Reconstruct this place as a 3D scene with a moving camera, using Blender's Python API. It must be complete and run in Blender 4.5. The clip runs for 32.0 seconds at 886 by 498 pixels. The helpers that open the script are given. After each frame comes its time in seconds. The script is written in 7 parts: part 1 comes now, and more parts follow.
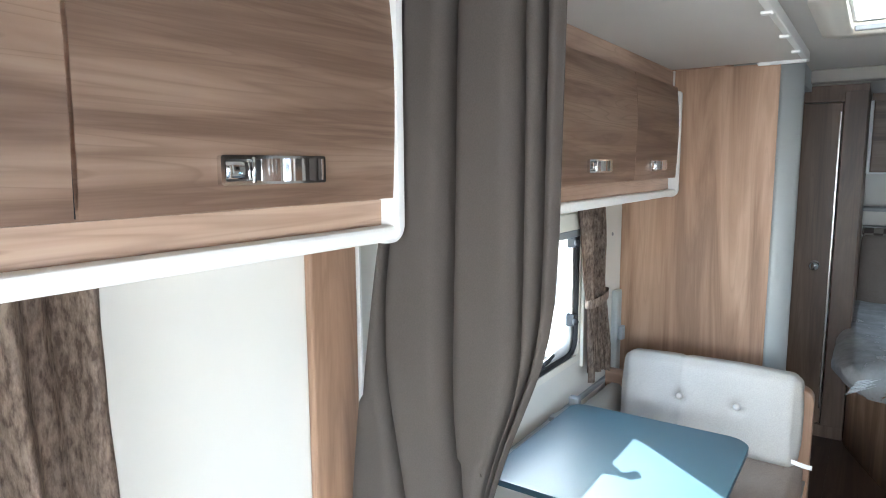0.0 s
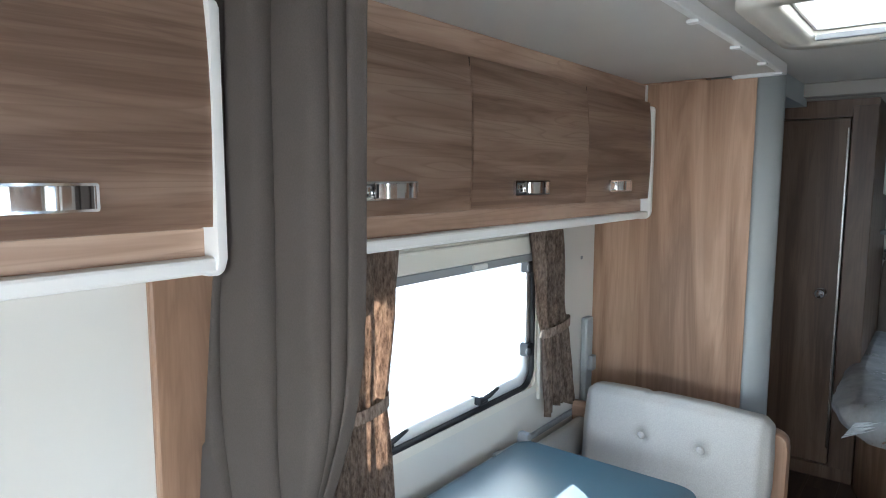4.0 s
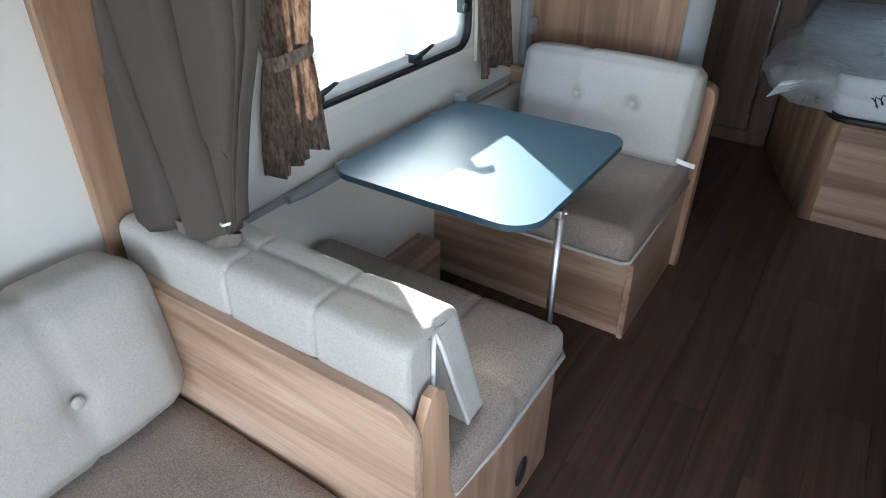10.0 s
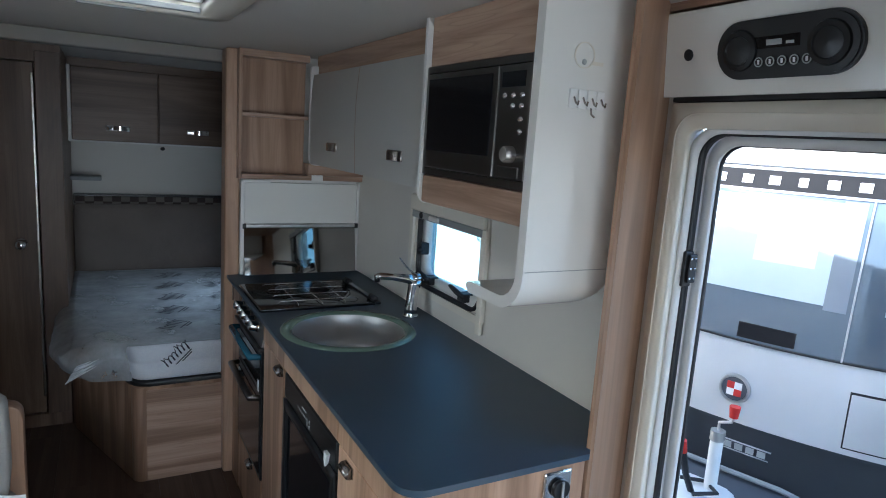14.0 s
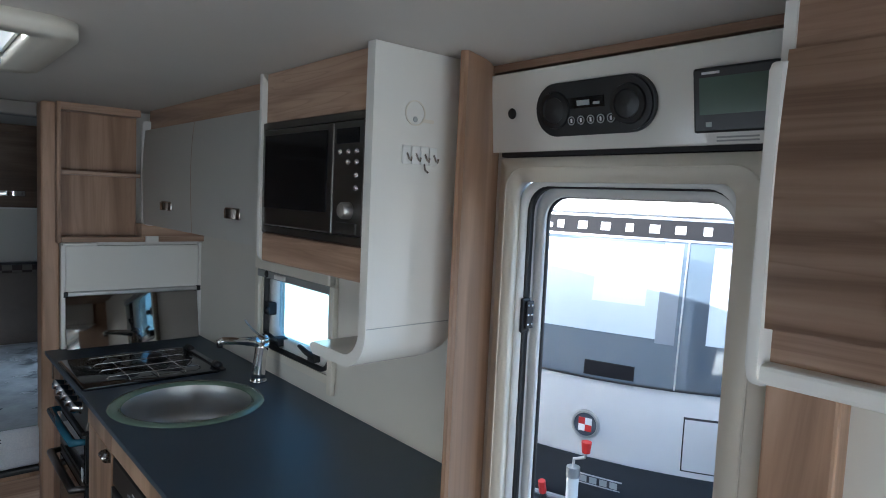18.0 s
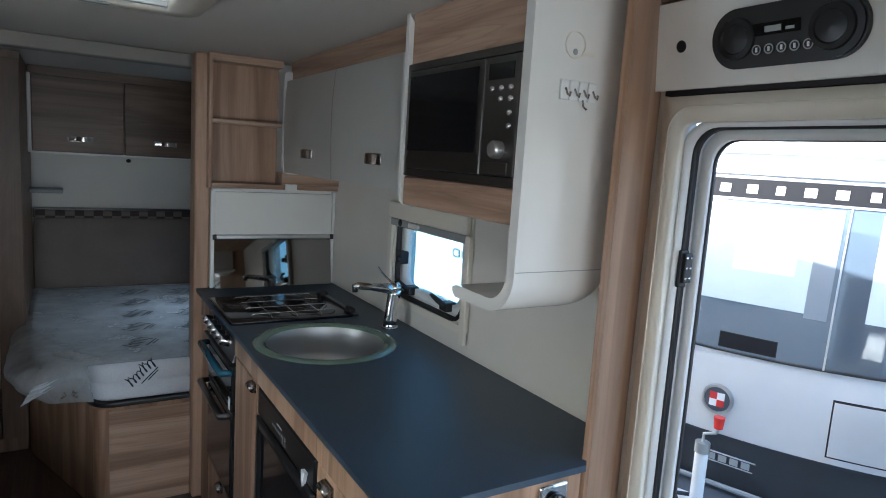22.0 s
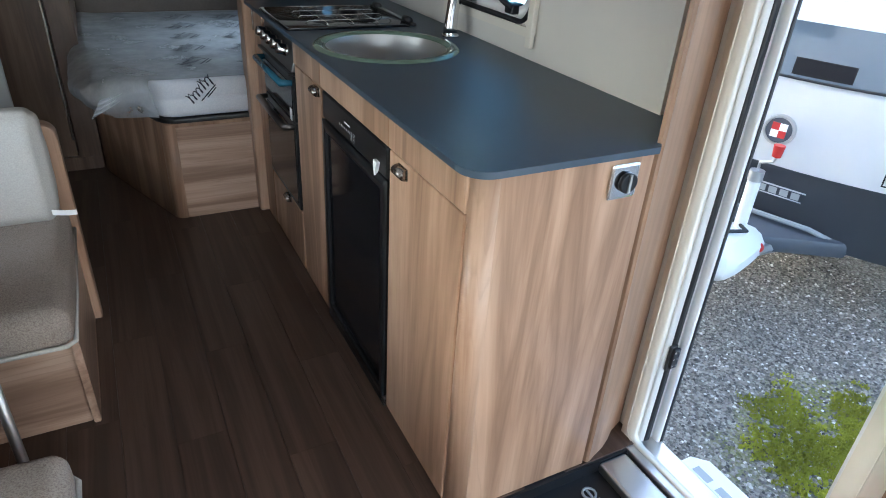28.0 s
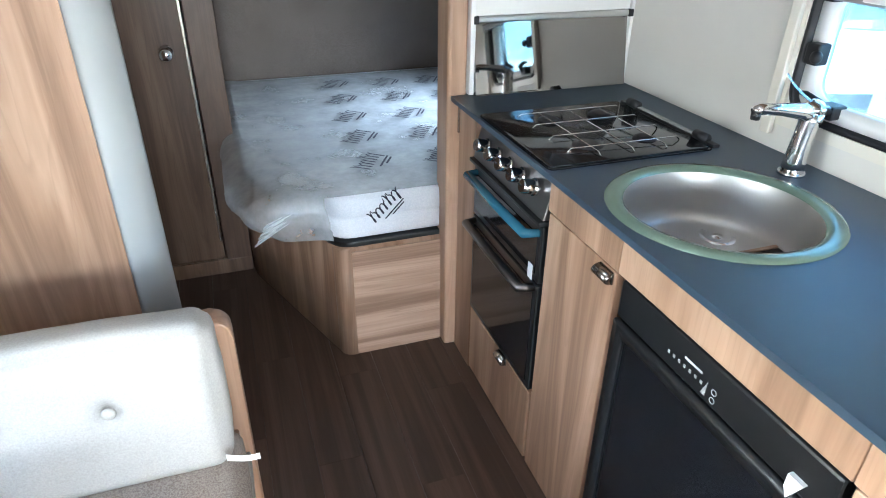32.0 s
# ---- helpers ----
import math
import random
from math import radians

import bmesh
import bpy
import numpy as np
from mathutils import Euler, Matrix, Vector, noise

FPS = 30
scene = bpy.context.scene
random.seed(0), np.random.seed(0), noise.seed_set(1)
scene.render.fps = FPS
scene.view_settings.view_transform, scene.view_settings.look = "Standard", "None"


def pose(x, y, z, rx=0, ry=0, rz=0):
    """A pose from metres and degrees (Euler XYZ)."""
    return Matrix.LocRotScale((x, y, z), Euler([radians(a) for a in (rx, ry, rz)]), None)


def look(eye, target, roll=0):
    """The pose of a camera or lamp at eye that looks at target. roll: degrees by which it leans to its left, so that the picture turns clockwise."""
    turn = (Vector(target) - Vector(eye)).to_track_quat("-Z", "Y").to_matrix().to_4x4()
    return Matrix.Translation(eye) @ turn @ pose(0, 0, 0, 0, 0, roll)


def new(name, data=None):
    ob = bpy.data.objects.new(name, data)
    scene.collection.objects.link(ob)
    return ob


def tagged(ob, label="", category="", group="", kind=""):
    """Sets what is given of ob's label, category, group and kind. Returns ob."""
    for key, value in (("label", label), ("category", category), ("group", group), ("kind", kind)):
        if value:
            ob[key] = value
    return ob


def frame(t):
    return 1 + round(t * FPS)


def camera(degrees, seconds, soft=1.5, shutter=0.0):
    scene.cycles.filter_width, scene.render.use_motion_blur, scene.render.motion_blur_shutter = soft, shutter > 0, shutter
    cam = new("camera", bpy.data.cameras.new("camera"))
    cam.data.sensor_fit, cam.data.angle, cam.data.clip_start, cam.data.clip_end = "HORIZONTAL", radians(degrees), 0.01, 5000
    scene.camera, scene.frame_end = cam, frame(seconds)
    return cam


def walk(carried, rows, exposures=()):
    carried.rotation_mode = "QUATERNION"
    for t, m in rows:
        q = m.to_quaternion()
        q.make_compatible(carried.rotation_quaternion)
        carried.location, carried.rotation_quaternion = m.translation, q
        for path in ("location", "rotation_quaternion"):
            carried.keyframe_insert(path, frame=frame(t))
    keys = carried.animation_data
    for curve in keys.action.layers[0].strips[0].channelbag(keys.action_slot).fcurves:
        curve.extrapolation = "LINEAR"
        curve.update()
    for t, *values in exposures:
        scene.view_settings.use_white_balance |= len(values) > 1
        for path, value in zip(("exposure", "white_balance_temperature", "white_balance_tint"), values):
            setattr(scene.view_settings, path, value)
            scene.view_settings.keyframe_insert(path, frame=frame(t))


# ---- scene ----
cam = camera(70.0, 32.0, 1.0)
METRES, EYE, TILT, LEAN, TURN = 2.584, 1.487, 0.0, 0.0, 34.4
ROWS = [
    (0.0, 0.0, 0.0, 0.0, -0.04, -7.55, 0.32),
    (0.5, 0.0221, 0.0083, 0.007, 3.02, -8.04, 0.07),
    (1.0, 0.0542, 0.0277, 0.0177, 5.23, -6.58, -0.2),
    (1.5, 0.0757, 0.0352, 0.0216, 5.42, -5.67, -0.66),
    (2.0, 0.0947, 0.0382, 0.0208, 6.37, -5.38, -0.73),
    (2.5, 0.1126, 0.0413, 0.0189, 6.57, -5.0, -0.7),
    (4.5, 0.1343, 0.0524, 0.0026, 3.19, -8.05, 0.14),
    (5.0, 0.1353, 0.0545, -0.0041, 2.69, -10.54, 0.45),
    (5.5, 0.1351, 0.0515, -0.0108, 2.33, -12.51, 0.51),
    (6.0, 0.1374, 0.0503, -0.0172, 2.19, -14.76, 0.46),
    (6.5, 0.1399, 0.0523, -0.0251, 1.48, -17.71, 0.36),
    (7.0, 0.1408, 0.0545, -0.03, 0.39, -20.01, 0.24),
    (7.5, 0.1407, 0.057, -0.0336, 0.22, -22.3, 0.18),
    (8.0, 0.141, 0.0585, -0.0399, -0.22, -24.75, 0.07),
    (8.5, 0.14, 0.0579, -0.0454, -0.44, -26.68, -0.25),
    (9.0, 0.1395, 0.0591, -0.0501, -0.48, -29.12, -0.49),
    (9.5, 0.1411, 0.0601, -0.0582, -0.41, -31.64, -0.38),
    (10.0, 0.1427, 0.0571, -0.0526, -1.13, -32.57, -0.23),
    (10.5, 0.1403, 0.047, -0.033, -1.43, -29.86, -0.42),
    (11.0, 0.1374, 0.0418, -0.0147, -4.33, -25.74, -0.9),
    (11.5, 0.1171, 0.0478, -0.0044, -11.9, -21.39, -2.24),
    (12.0, 0.095, 0.0685, 0.0077, -21.58, -18.24, -2.59),
    (12.5, 0.0849, 0.0846, 0.0132, -32.88, -17.09, -3.02),
    (13.0, 0.0824, 0.0933, 0.0159, -44.02, -15.9, -3.48),
    (13.5, 0.0902, 0.093, 0.0221, -53.17, -13.17, -3.69),
    (14.0, 0.101, 0.0801, 0.0325, -62.37, -9.85, -3.8),
    (14.5, 0.1036, 0.0669, 0.0361, -68.75, -7.93, -3.83),
    (15.0, 0.1057, 0.0551, 0.0373, -73.22, -7.02, -3.78),
    (15.5, 0.1072, 0.046, 0.0388, -75.91, -6.51, -3.55),
    (17.5, 0.112, 0.0614, 0.0368, -76.89, -4.75, -2.57),
    (18.0, 0.1138, 0.0666, 0.0359, -75.04, -4.44, -2.61),
    (18.5, 0.1191, 0.064, 0.0356, -70.44, -4.46, -2.76),
    (19.0, 0.1285, 0.0618, 0.035, -65.2, -4.44, -2.94),
    (19.5, 0.1315, 0.0694, 0.0307, -64.95, -4.14, -3.17),
    (20.0, 0.1265, 0.0752, 0.0273, -64.7, -4.75, -3.15),
    (20.5, 0.1196, 0.0816, 0.0239, -65.42, -4.9, -3.15),
    (21.0, 0.1178, 0.0911, 0.0213, -65.92, -5.77, -3.28),
    (21.5, 0.1163, 0.0991, 0.0175, -65.39, -6.8, -3.57),
    (22.0, 0.1206, 0.1006, 0.0124, -64.9, -7.95, -3.68),
    (22.5, 0.1242, 0.0999, 0.0089, -64.39, -9.17, -3.55),
    (23.0, 0.1238, 0.1, 0.0051, -63.94, -10.57, -3.51),
    (23.5, 0.1197, 0.1026, -0.0009, -62.94, -12.11, -3.5),
    (24.0, 0.1156, 0.1051, -0.005, -61.97, -13.85, -3.21),
    (24.5, 0.1134, 0.1101, -0.0109, -61.25, -16.0, -3.17),
    (25.0, 0.1132, 0.1093, -0.0181, -60.82, -18.2, -2.82),
    (25.5, 0.113, 0.1057, -0.0253, -60.77, -19.99, -2.16),
    (26.0, 0.1107, 0.1032, -0.0298, -61.11, -21.71, -1.73),
    (26.5, 0.1085, 0.101, -0.036, -61.35, -23.88, -1.36),
    (28.5, 0.0995, 0.1314, -0.0508, -60.92, -30.73, -3.68),
    (29.0, 0.1091, 0.1553, -0.0431, -56.47, -31.11, -3.03),
    (29.5, 0.1647, 0.1876, -0.0417, -53.16, -30.0, -2.26),
    (30.0, 0.2295, 0.2283, -0.0312, -49.18, -31.51, -2.42),
    (30.5, 0.2451, 0.2665, -0.0211, -45.49, -32.77, -2.01),
    (31.0, 0.2561, 0.3276, -0.0127, -47.37, -29.83, -1.72),
    (31.5, 0.2679, 0.4066, -0.0038, -51.0, -29.79, -0.45),
    (32.0, 0.2725, 0.4474, -0.0116, -53.43, -29.32, -0.61),
]
EXPOSURES = [(t, s, k, 6) for t, s, k in ((0, 3.85, 5600), (2, 3.85, 5600), (5, 3.2, 5500), (6, 3.2, 5500), (10, 3.05, 5550), (12, 3.4, 5800), (13, 3.15, 5650), (14, 2.55, 5350), (15, 2.45, 5500), (19, 2.4, 5450), (23, 2.7, 5600), (26, 3.05, 5700), (28.5, 3.3, 5700), (30, 3.85, 5700), (31, 4.0, 5750), (32, 4.55, 5650))]
walk(cam, [(t, pose(0, 0, EYE, TILT, LEAN, TURN) @ pose(METRES * x, METRES * y, METRES * z, 90 + pitch, roll, yaw)) for t, x, y, z, yaw, pitch, roll in ROWS], EXPOSURES)

# ---- daylight: low sun that shines in by the dinette window ----
SUN_FROM = Vector((-0.79, 0.61, 0.385)).normalized()
world = bpy.data.worlds.new("sky")
scene.world = world
world.use_nodes = True
wn = world.node_tree.nodes
sky = wn.new("ShaderNodeTexSky")
sky.sky_type = "NISHITA"
sky.sun_disc = False
sky.air_density, sky.dust_density, sky.ozone_density = 0.8, 4.0, 0.3
sky.sun_elevation = math.asin(SUN_FROM.z)
sky.sun_rotation = math.atan2(SUN_FROM.x, SUN_FROM.y)
world.node_tree.links.new(sky.outputs[0], wn["Background"].inputs[0])
wn["Background"].inputs[1].default_value = 0.15
sun = new("sun", bpy.data.lights.new("sun", "SUN"))
sun.data.energy, sun.data.angle, sun.data.color = 5.0, radians(0.5), (1.0, 0.94, 0.86)
sun.matrix_basis = look(SUN_FROM * 30, (0, 0, 0))


def window_light(place, target, wide, high, watts, colour=(1.0, 0.985, 0.955)):
    """Sky light that enters by a window opening, mostly downwards."""
    lamp = new("window_skylight", bpy.data.lights.new("window_skylight", "AREA"))
    lamp.data.shape, lamp.data.size, lamp.data.size_y = "RECTANGLE", wide, high
    lamp.data.energy, lamp.data.color, lamp.data.spread = watts, colour, radians(108)
    lamp.matrix_basis = look(place, target)


window_light((0.15, -1.235, 1.15), (0.3, 0.6, 0.65), 1.7, 0.6, 1.5)
window_light((-0.925, -0.2, 1.05), (0.2, -0.2, 0.7), 0.9, 0.5, 0.22)
window_light((1.235, -0.3, 1.05), (0, 0.4, 0.8), 0.7, 0.5, 1.05)
window_light((-0.935, 1.78, 1.03), (0.4, 1.85, 0.85), 0.78, 0.42, 0.32)
window_light((1.235, 4.0, 1.06), (0.4, 4.0, 0.55), 0.42, 0.32, 0.16, (0.82, 0.92, 1.0))


# ---- materials ----
def mat(name, base, rough=0.5, metal=0.0):
    m = bpy.data.materials.new(name)
    m.use_nodes = True
    b = m.node_tree.nodes["Principled BSDF"]
    b.inputs["Base Color"].default_value = (*base, 1)
    b.inputs["Roughness"].default_value = rough
    b.inputs["Metallic"].default_value = metal
    return m


def node(m, kind, **sets):
    n = m.node_tree.nodes.new(kind)
    for k, v in sets.items():
        n.inputs[k].default_value = v
    return n


def link(m, a, b):
    m.node_tree.links.new(a, b)


def coords(m, stretch, shift=0.0):
    """Object coordinates, stretched, moved by a random step for each object."""
    tc = m.node_tree.nodes.new("ShaderNodeTexCoord")
    mp = node(m, "ShaderNodeMapping", Scale=stretch)
    link(m, tc.outputs["Object"], mp.inputs["Vector"])
    if shift:
        info = m.node_tree.nodes.new("ShaderNodeObjectInfo")
        mul = m.node_tree.nodes.new("ShaderNodeMath")
        mul.operation = "MULTIPLY"
        mul.inputs[1].default_value = shift
        link(m, info.outputs["Random"], mul.inputs[0])
        comb = m.node_tree.nodes.new("ShaderNodeCombineXYZ")
        for k in range(3):
            link(m, mul.outputs[0], comb.inputs[k])
        link(m, comb.outputs[0], mp.inputs["Location"])
    return mp.outputs["Vector"]


def ramp(m, stops):
    r = m.node_tree.nodes.new("ShaderNodeValToRGB")
    e = r.color_ramp.elements
    while len(e) < len(stops):
        e.new(0.5)
    for el, (pos, c) in zip(e, stops):
        el.position, el.color = pos, (*c, 1)
    return r


def bumped(m, height, strength, distance=0.002):
    bp = node(m, "ShaderNodeBump", Strength=strength, Distance=distance)
    link(m, height, bp.inputs["Height"])
    link(m, bp.outputs[0], m.node_tree.nodes["Principled BSDF"].inputs["Normal"])


def wood(name, dark, mid, pale, along, rough=0.42, wide=9.0, spec=0.4, lines=0.38):
    """Printed wood laminate with its grain along one axis."""
    m = mat(name, mid, rough)
    b = m.node_tree.nodes["Principled BSDF"]
    b.inputs["Specular IOR Level"].default_value = spec
    s = [wide, wide, wide]
    s["xyz".index(along)] = 0.55
    f = [110.0, 110.0, 110.0]
    f["xyz".index(along)] = 2.5
    big = node(m, "ShaderNodeTexNoise", Scale=1.0, Detail=5.0, Roughness=0.55, Distortion=1.1)
    link(m, coords(m, s, 40.0), big.inputs["Vector"])
    wave = m.node_tree.nodes.new("ShaderNodeMath")
    wave.operation = "MULTIPLY_ADD"
    wave.inputs[1].default_value, wave.inputs[2].default_value = 5.0, 0.0
    link(m, big.outputs["Fac"], wave.inputs[0])
    frac = m.node_tree.nodes.new("ShaderNodeMath")
    frac.operation = "PINGPONG"
    frac.inputs[1].default_value = 1.0
    link(m, wave.outputs[0], frac.inputs[0])
    fine = node(m, "ShaderNodeTexNoise", Scale=1.0, Detail=3.0, Roughness=0.6)
    link(m, coords(m, f, 25.0), fine.inputs["Vector"])
    mix = node(m, "ShaderNodeMix", Factor=0.28)
    link(m, frac.outputs[0], mix.inputs["A"])
    link(m, fine.outputs["Fac"], mix.inputs["B"])
    soft = node(m, "ShaderNodeMix", Factor=0.4)
    link(m, mix.outputs["Result"], soft.inputs["A"])
    link(m, big.outputs["Fac"], soft.inputs["B"])
    r = ramp(m, [(0.22, dark), (0.48, mid), (0.78, pale)])
    link(m, soft.outputs["Result"], r.inputs[0])
    g = [2.6 * wide] * 3
    g["xyz".index(along)] = 1.1
    rings = node(m, "ShaderNodeTexNoise", Scale=1.0, Detail=1.5, Roughness=0.4, Distortion=0.5)
    link(m, coords(m, g, 40.0), rings.inputs["Vector"])
    many = m.node_tree.nodes.new("ShaderNodeMath")
    many.operation = "MULTIPLY"
    many.inputs[1].default_value = 9.0
    link(m, rings.outputs["Fac"], many.inputs[0])
    saw = m.node_tree.nodes.new("ShaderNodeMath")
    saw.operation = "FRACT"
    link(m, many.outputs[0], saw.inputs[0])
    thin = ramp(m, [(0.0, (1, 1, 1)), (0.16, (0.25, 0.25, 0.25)), (0.5, (0, 0, 0)), (0.93, (0.10, 0.10, 0.10)), (1.0, (1, 1, 1))])
    link(m, saw.outputs[0], thin.inputs[0])
    amount = m.node_tree.nodes.new("ShaderNodeMath")
    amount.operation = "MULTIPLY"
    amount.inputs[1].default_value = lines
    link(m, thin.outputs[0], amount.inputs[0])
    grain = m.node_tree.nodes.new("ShaderNodeMix")
    grain.data_type = "RGBA"
    link(m, amount.outputs[0], grain.inputs["Factor"])
    link(m, r.outputs[0], grain.inputs["A"])
    grain.inputs["B"].default_value = (*dark, 1)
    link(m, grain.outputs["Result"], b.inputs["Base Color"])
    bumped(m, fine.outputs["Fac"], 0.12, 0.0008)
    return m


def painted(name, base, rough, grain=300.0, bump=0.05, stain=0.06, metal=0.0):
    m = mat(name, base, rough, metal)
    b = m.node_tree.nodes["Principled BSDF"]
    n = node(m, "ShaderNodeTexNoise", Scale=3.0, Detail=4.0)
    link(m, coords(m, (1, 1, 1), 9.0), n.inputs["Vector"])
    r = ramp(m, [(0.3, tuple(c * (1 - stain) for c in base)), (0.7, tuple(min(1, c * (1 + stain * 0.5)) for c in base))])
    link(m, n.outputs["Fac"], r.inputs[0])
    link(m, r.outputs[0], b.inputs["Base Color"])
    g = node(m, "ShaderNodeTexNoise", Scale=grain, Detail=2.0)
    link(m, coords(m, (1, 1, 1)), g.inputs["Vector"])
    bumped(m, g.outputs["Fac"], bump, 0.001)
    return m


def cloth(name, dark, pale, stretch, scale=1.0, rough=0.9, bump=0.3, low=0.35, high=0.65):
    m = mat(name, pale, rough)
    b = m.node_tree.nodes["Principled BSDF"]
    b.inputs["Specular IOR Level"].default_value = 0.2
    n = node(m, "ShaderNodeTexNoise", Scale=scale, Detail=4.0, Roughness=0.65)
    link(m, coords(m, stretch, 3.0), n.inputs["Vector"])
    w = node(m, "ShaderNodeTexNoise", Scale=6.0, Detail=3.0)
    link(m, coords(m, (1, 1, 1), 3.0), w.inputs["Vector"])
    mix = node(m, "ShaderNodeMix", Factor=0.2)
    link(m, n.outputs["Fac"], mix.inputs["A"])
    link(m, w.outputs["Fac"], mix.inputs["B"])
    r = ramp(m, [(low, dark), (high, pale)])
    link(m, mix.outputs["Result"], r.inputs[0])
    link(m, r.outputs[0], b.inputs["Base Color"])
    bumped(m, n.outputs["Fac"], bump, 0.0015)
    return m


def glassy(name, tint, rough=0.0, mirror=0.12, dirt=0.0, milky=False):
    """A thin pane: light goes straight on, with a weak mirror image and some film of dirt."""
    m = bpy.data.materials.new(name)
    m.use_nodes = True
    nt = m.node_tree
    nt.nodes.remove(nt.nodes["Principled BSDF"])
    clear = node(m, "ShaderNodeBsdfTransparent", Color=(*tint, 1))
    shine = node(m, "ShaderNodeBsdfGlossy", Roughness=rough)
    mix = node(m, "ShaderNodeMixShader", Fac=mirror)
    link(m, clear.outputs[0], mix.inputs[1])
    link(m, shine.outputs[0], mix.inputs[2])
    last = mix
    if dirt:
        n = node(m, "ShaderNodeTexNoise", Scale=1.0, Detail=6.0, Roughness=0.7)
        link(m, coords(m, (5, 5, 3.5)), n.inputs["Vector"])
        r = ramp(m, [(0.3, (dirt * 0.45,) * 3), (0.75, (dirt,) * 3)])
        link(m, n.outputs["Fac"], r.inputs[0])
        film = node(m, "ShaderNodeBsdfDiffuse" if milky else "ShaderNodeBsdfTranslucent", Color=(0.9, 0.94, 0.97, 1))
        last = node(m, "ShaderNodeMixShader")
        link(m, r.outputs[0], last.inputs[0])
        link(m, mix.outputs[0], last.inputs[1])
        link(m, film.outputs[0], last.inputs[2])
    link(m, last.outputs[0], nt.nodes["Material Output"].inputs[0])
    return m


D, M_, P_ = (0.25, 0.155, 0.105), (0.42, 0.280, 0.196), (0.54, 0.382, 0.278)
WOOD_Y = wood("wood_laminate_y", D, M_, P_, "y", 0.33)
WOOD_X = wood("wood_laminate_x", D, M_, P_, "x", 0.34)
WOOD_Z = wood("wood_laminate_z", (0.24, 0.142, 0.088), (0.37, 0.228, 0.146), (0.48, 0.318, 0.215), "z", 0.38, 7.0, 0.4, 0.22)
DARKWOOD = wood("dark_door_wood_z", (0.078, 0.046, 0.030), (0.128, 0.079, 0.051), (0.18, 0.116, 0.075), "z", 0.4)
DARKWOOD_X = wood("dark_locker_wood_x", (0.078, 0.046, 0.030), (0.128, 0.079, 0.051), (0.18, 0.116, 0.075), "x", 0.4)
PLANK = wood("dark_plank_vinyl", (0.048, 0.028, 0.020), (0.072, 0.043, 0.030), (0.099, 0.061, 0.043), "y", 0.40, 16.0, 0.4, 0.3)
WALL = painted("cream_wallboard", (0.68, 0.655, 0.60), 0.55, 500, 0.04, 0.03)
CEIL = painted("white_ceiling_board", (0.60, 0.565, 0.52), 0.6, 400, 0.05, 0.03)
WHITE = painted("white_moulding", (0.80, 0.79, 0.76), 0.35, 200, 0.01, 0.02)
CREAM = painted("cream_plastic", (0.74, 0.70, 0.61), 0.4, 300, 0.02, 0.03)
GLOSSWHITE = painted("gloss_white_door", (0.80, 0.79, 0.75), 0.13, 60, 0.008, 0.02)
GREYTRIM = painted("grey_corner_trim", (0.37, 0.39, 0.385), 0.45, 200, 0.03, 0.05)
PALEGREY = painted("pale_grey_extrusion", (0.80, 0.81, 0.81), 0.32, 150, 0.02, 0.04)
GREYPLASTIC = painted("grey_plastic", (0.30, 0.31, 0.31), 0.5, 300, 0.05, 0.06)
BLACK = painted("black_rubber", (0.012, 0.012, 0.014), 0.5, 300, 0.06, 0.2)
BLACKGLOSS = painted("black_gloss", (0.008, 0.009, 0.011), 0.08, 40, 0.004, 0.2)
BLACKSATIN = painted("black_satin", (0.011, 0.012, 0.013), 0.30, 250, 0.03, 0.15)
SLATE = painted("slate_worktop", (0.028, 0.057, 0.092), 0.42, 900, 0.16, 0.14)
TEAL = painted("teal_tabletop", (0.030, 0.074, 0.101), 0.42, 900, 0.16, 0.14)
TEAL.node_tree.nodes["Principled BSDF"].inputs["Specular IOR Level"].default_value = 0.75
SLATE.node_tree.nodes["Principled BSDF"].inputs["Specular IOR Level"].default_value = 0.75
CHROME = painted("chrome", (0.78, 0.78, 0.78), 0.07, 20, 0.004, 0.05, 1.0)
NICKEL = painted("brushed_nickel", (0.42, 0.39, 0.36), 0.25, 120, 0.03, 0.08, 1.0)
STEEL = painted("brushed_steel", (0.56, 0.55, 0.53), 0.43, 200, 0.05, 0.06, 1.0)
DARKSTEEL = painted("dark_steel", (0.20, 0.19, 0.18), 0.3, 200, 0.05, 0.08, 1.0)
FASCIA = painted("brushed_dark_steel", (0.33, 0.32, 0.31), 0.36, 220, 0.05, 0.06, 1.0)
ALU = painted("aluminium", (0.66, 0.66, 0.66), 0.3, 150, 0.03, 0.05, 1.0)
GALV = painted("galvanised_steel", (0.52, 0.54, 0.55), 0.45, 40, 0.08, 0.15, 1.0)
VINYL = cloth("pale_grey_upholstery", (0.372, 0.354, 0.320), (0.470, 0.450, 0.412), (260, 260, 260), 1.0, 0.85, 0.22)
TWEED = cloth("brown_grey_tweed", (0.180, 0.140, 0.112), (0.350, 0.296, 0.252), (300, 300, 300), 1.0, 0.95, 0.5, 0.36, 0.60)
DRAPE = cloth("taupe_curtain_cloth", (0.140, 0.118, 0.102), (0.165, 0.140, 0.122), (500, 500, 400), 1.0, 0.9, 0.06)
SLUB = cloth("brown_slub_cloth", (0.105, 0.072, 0.053), (0.33, 0.250, 0.192), (130, 130, 42), 1.0, 0.75, 0.6, 0.38, 0.62)
HEADCLOTH = cloth("taupe_headboard_cloth", (0.145, 0.122, 0.104), (0.25, 0.212, 0.185), (260, 260, 260), 1.0, 0.95, 0.3)
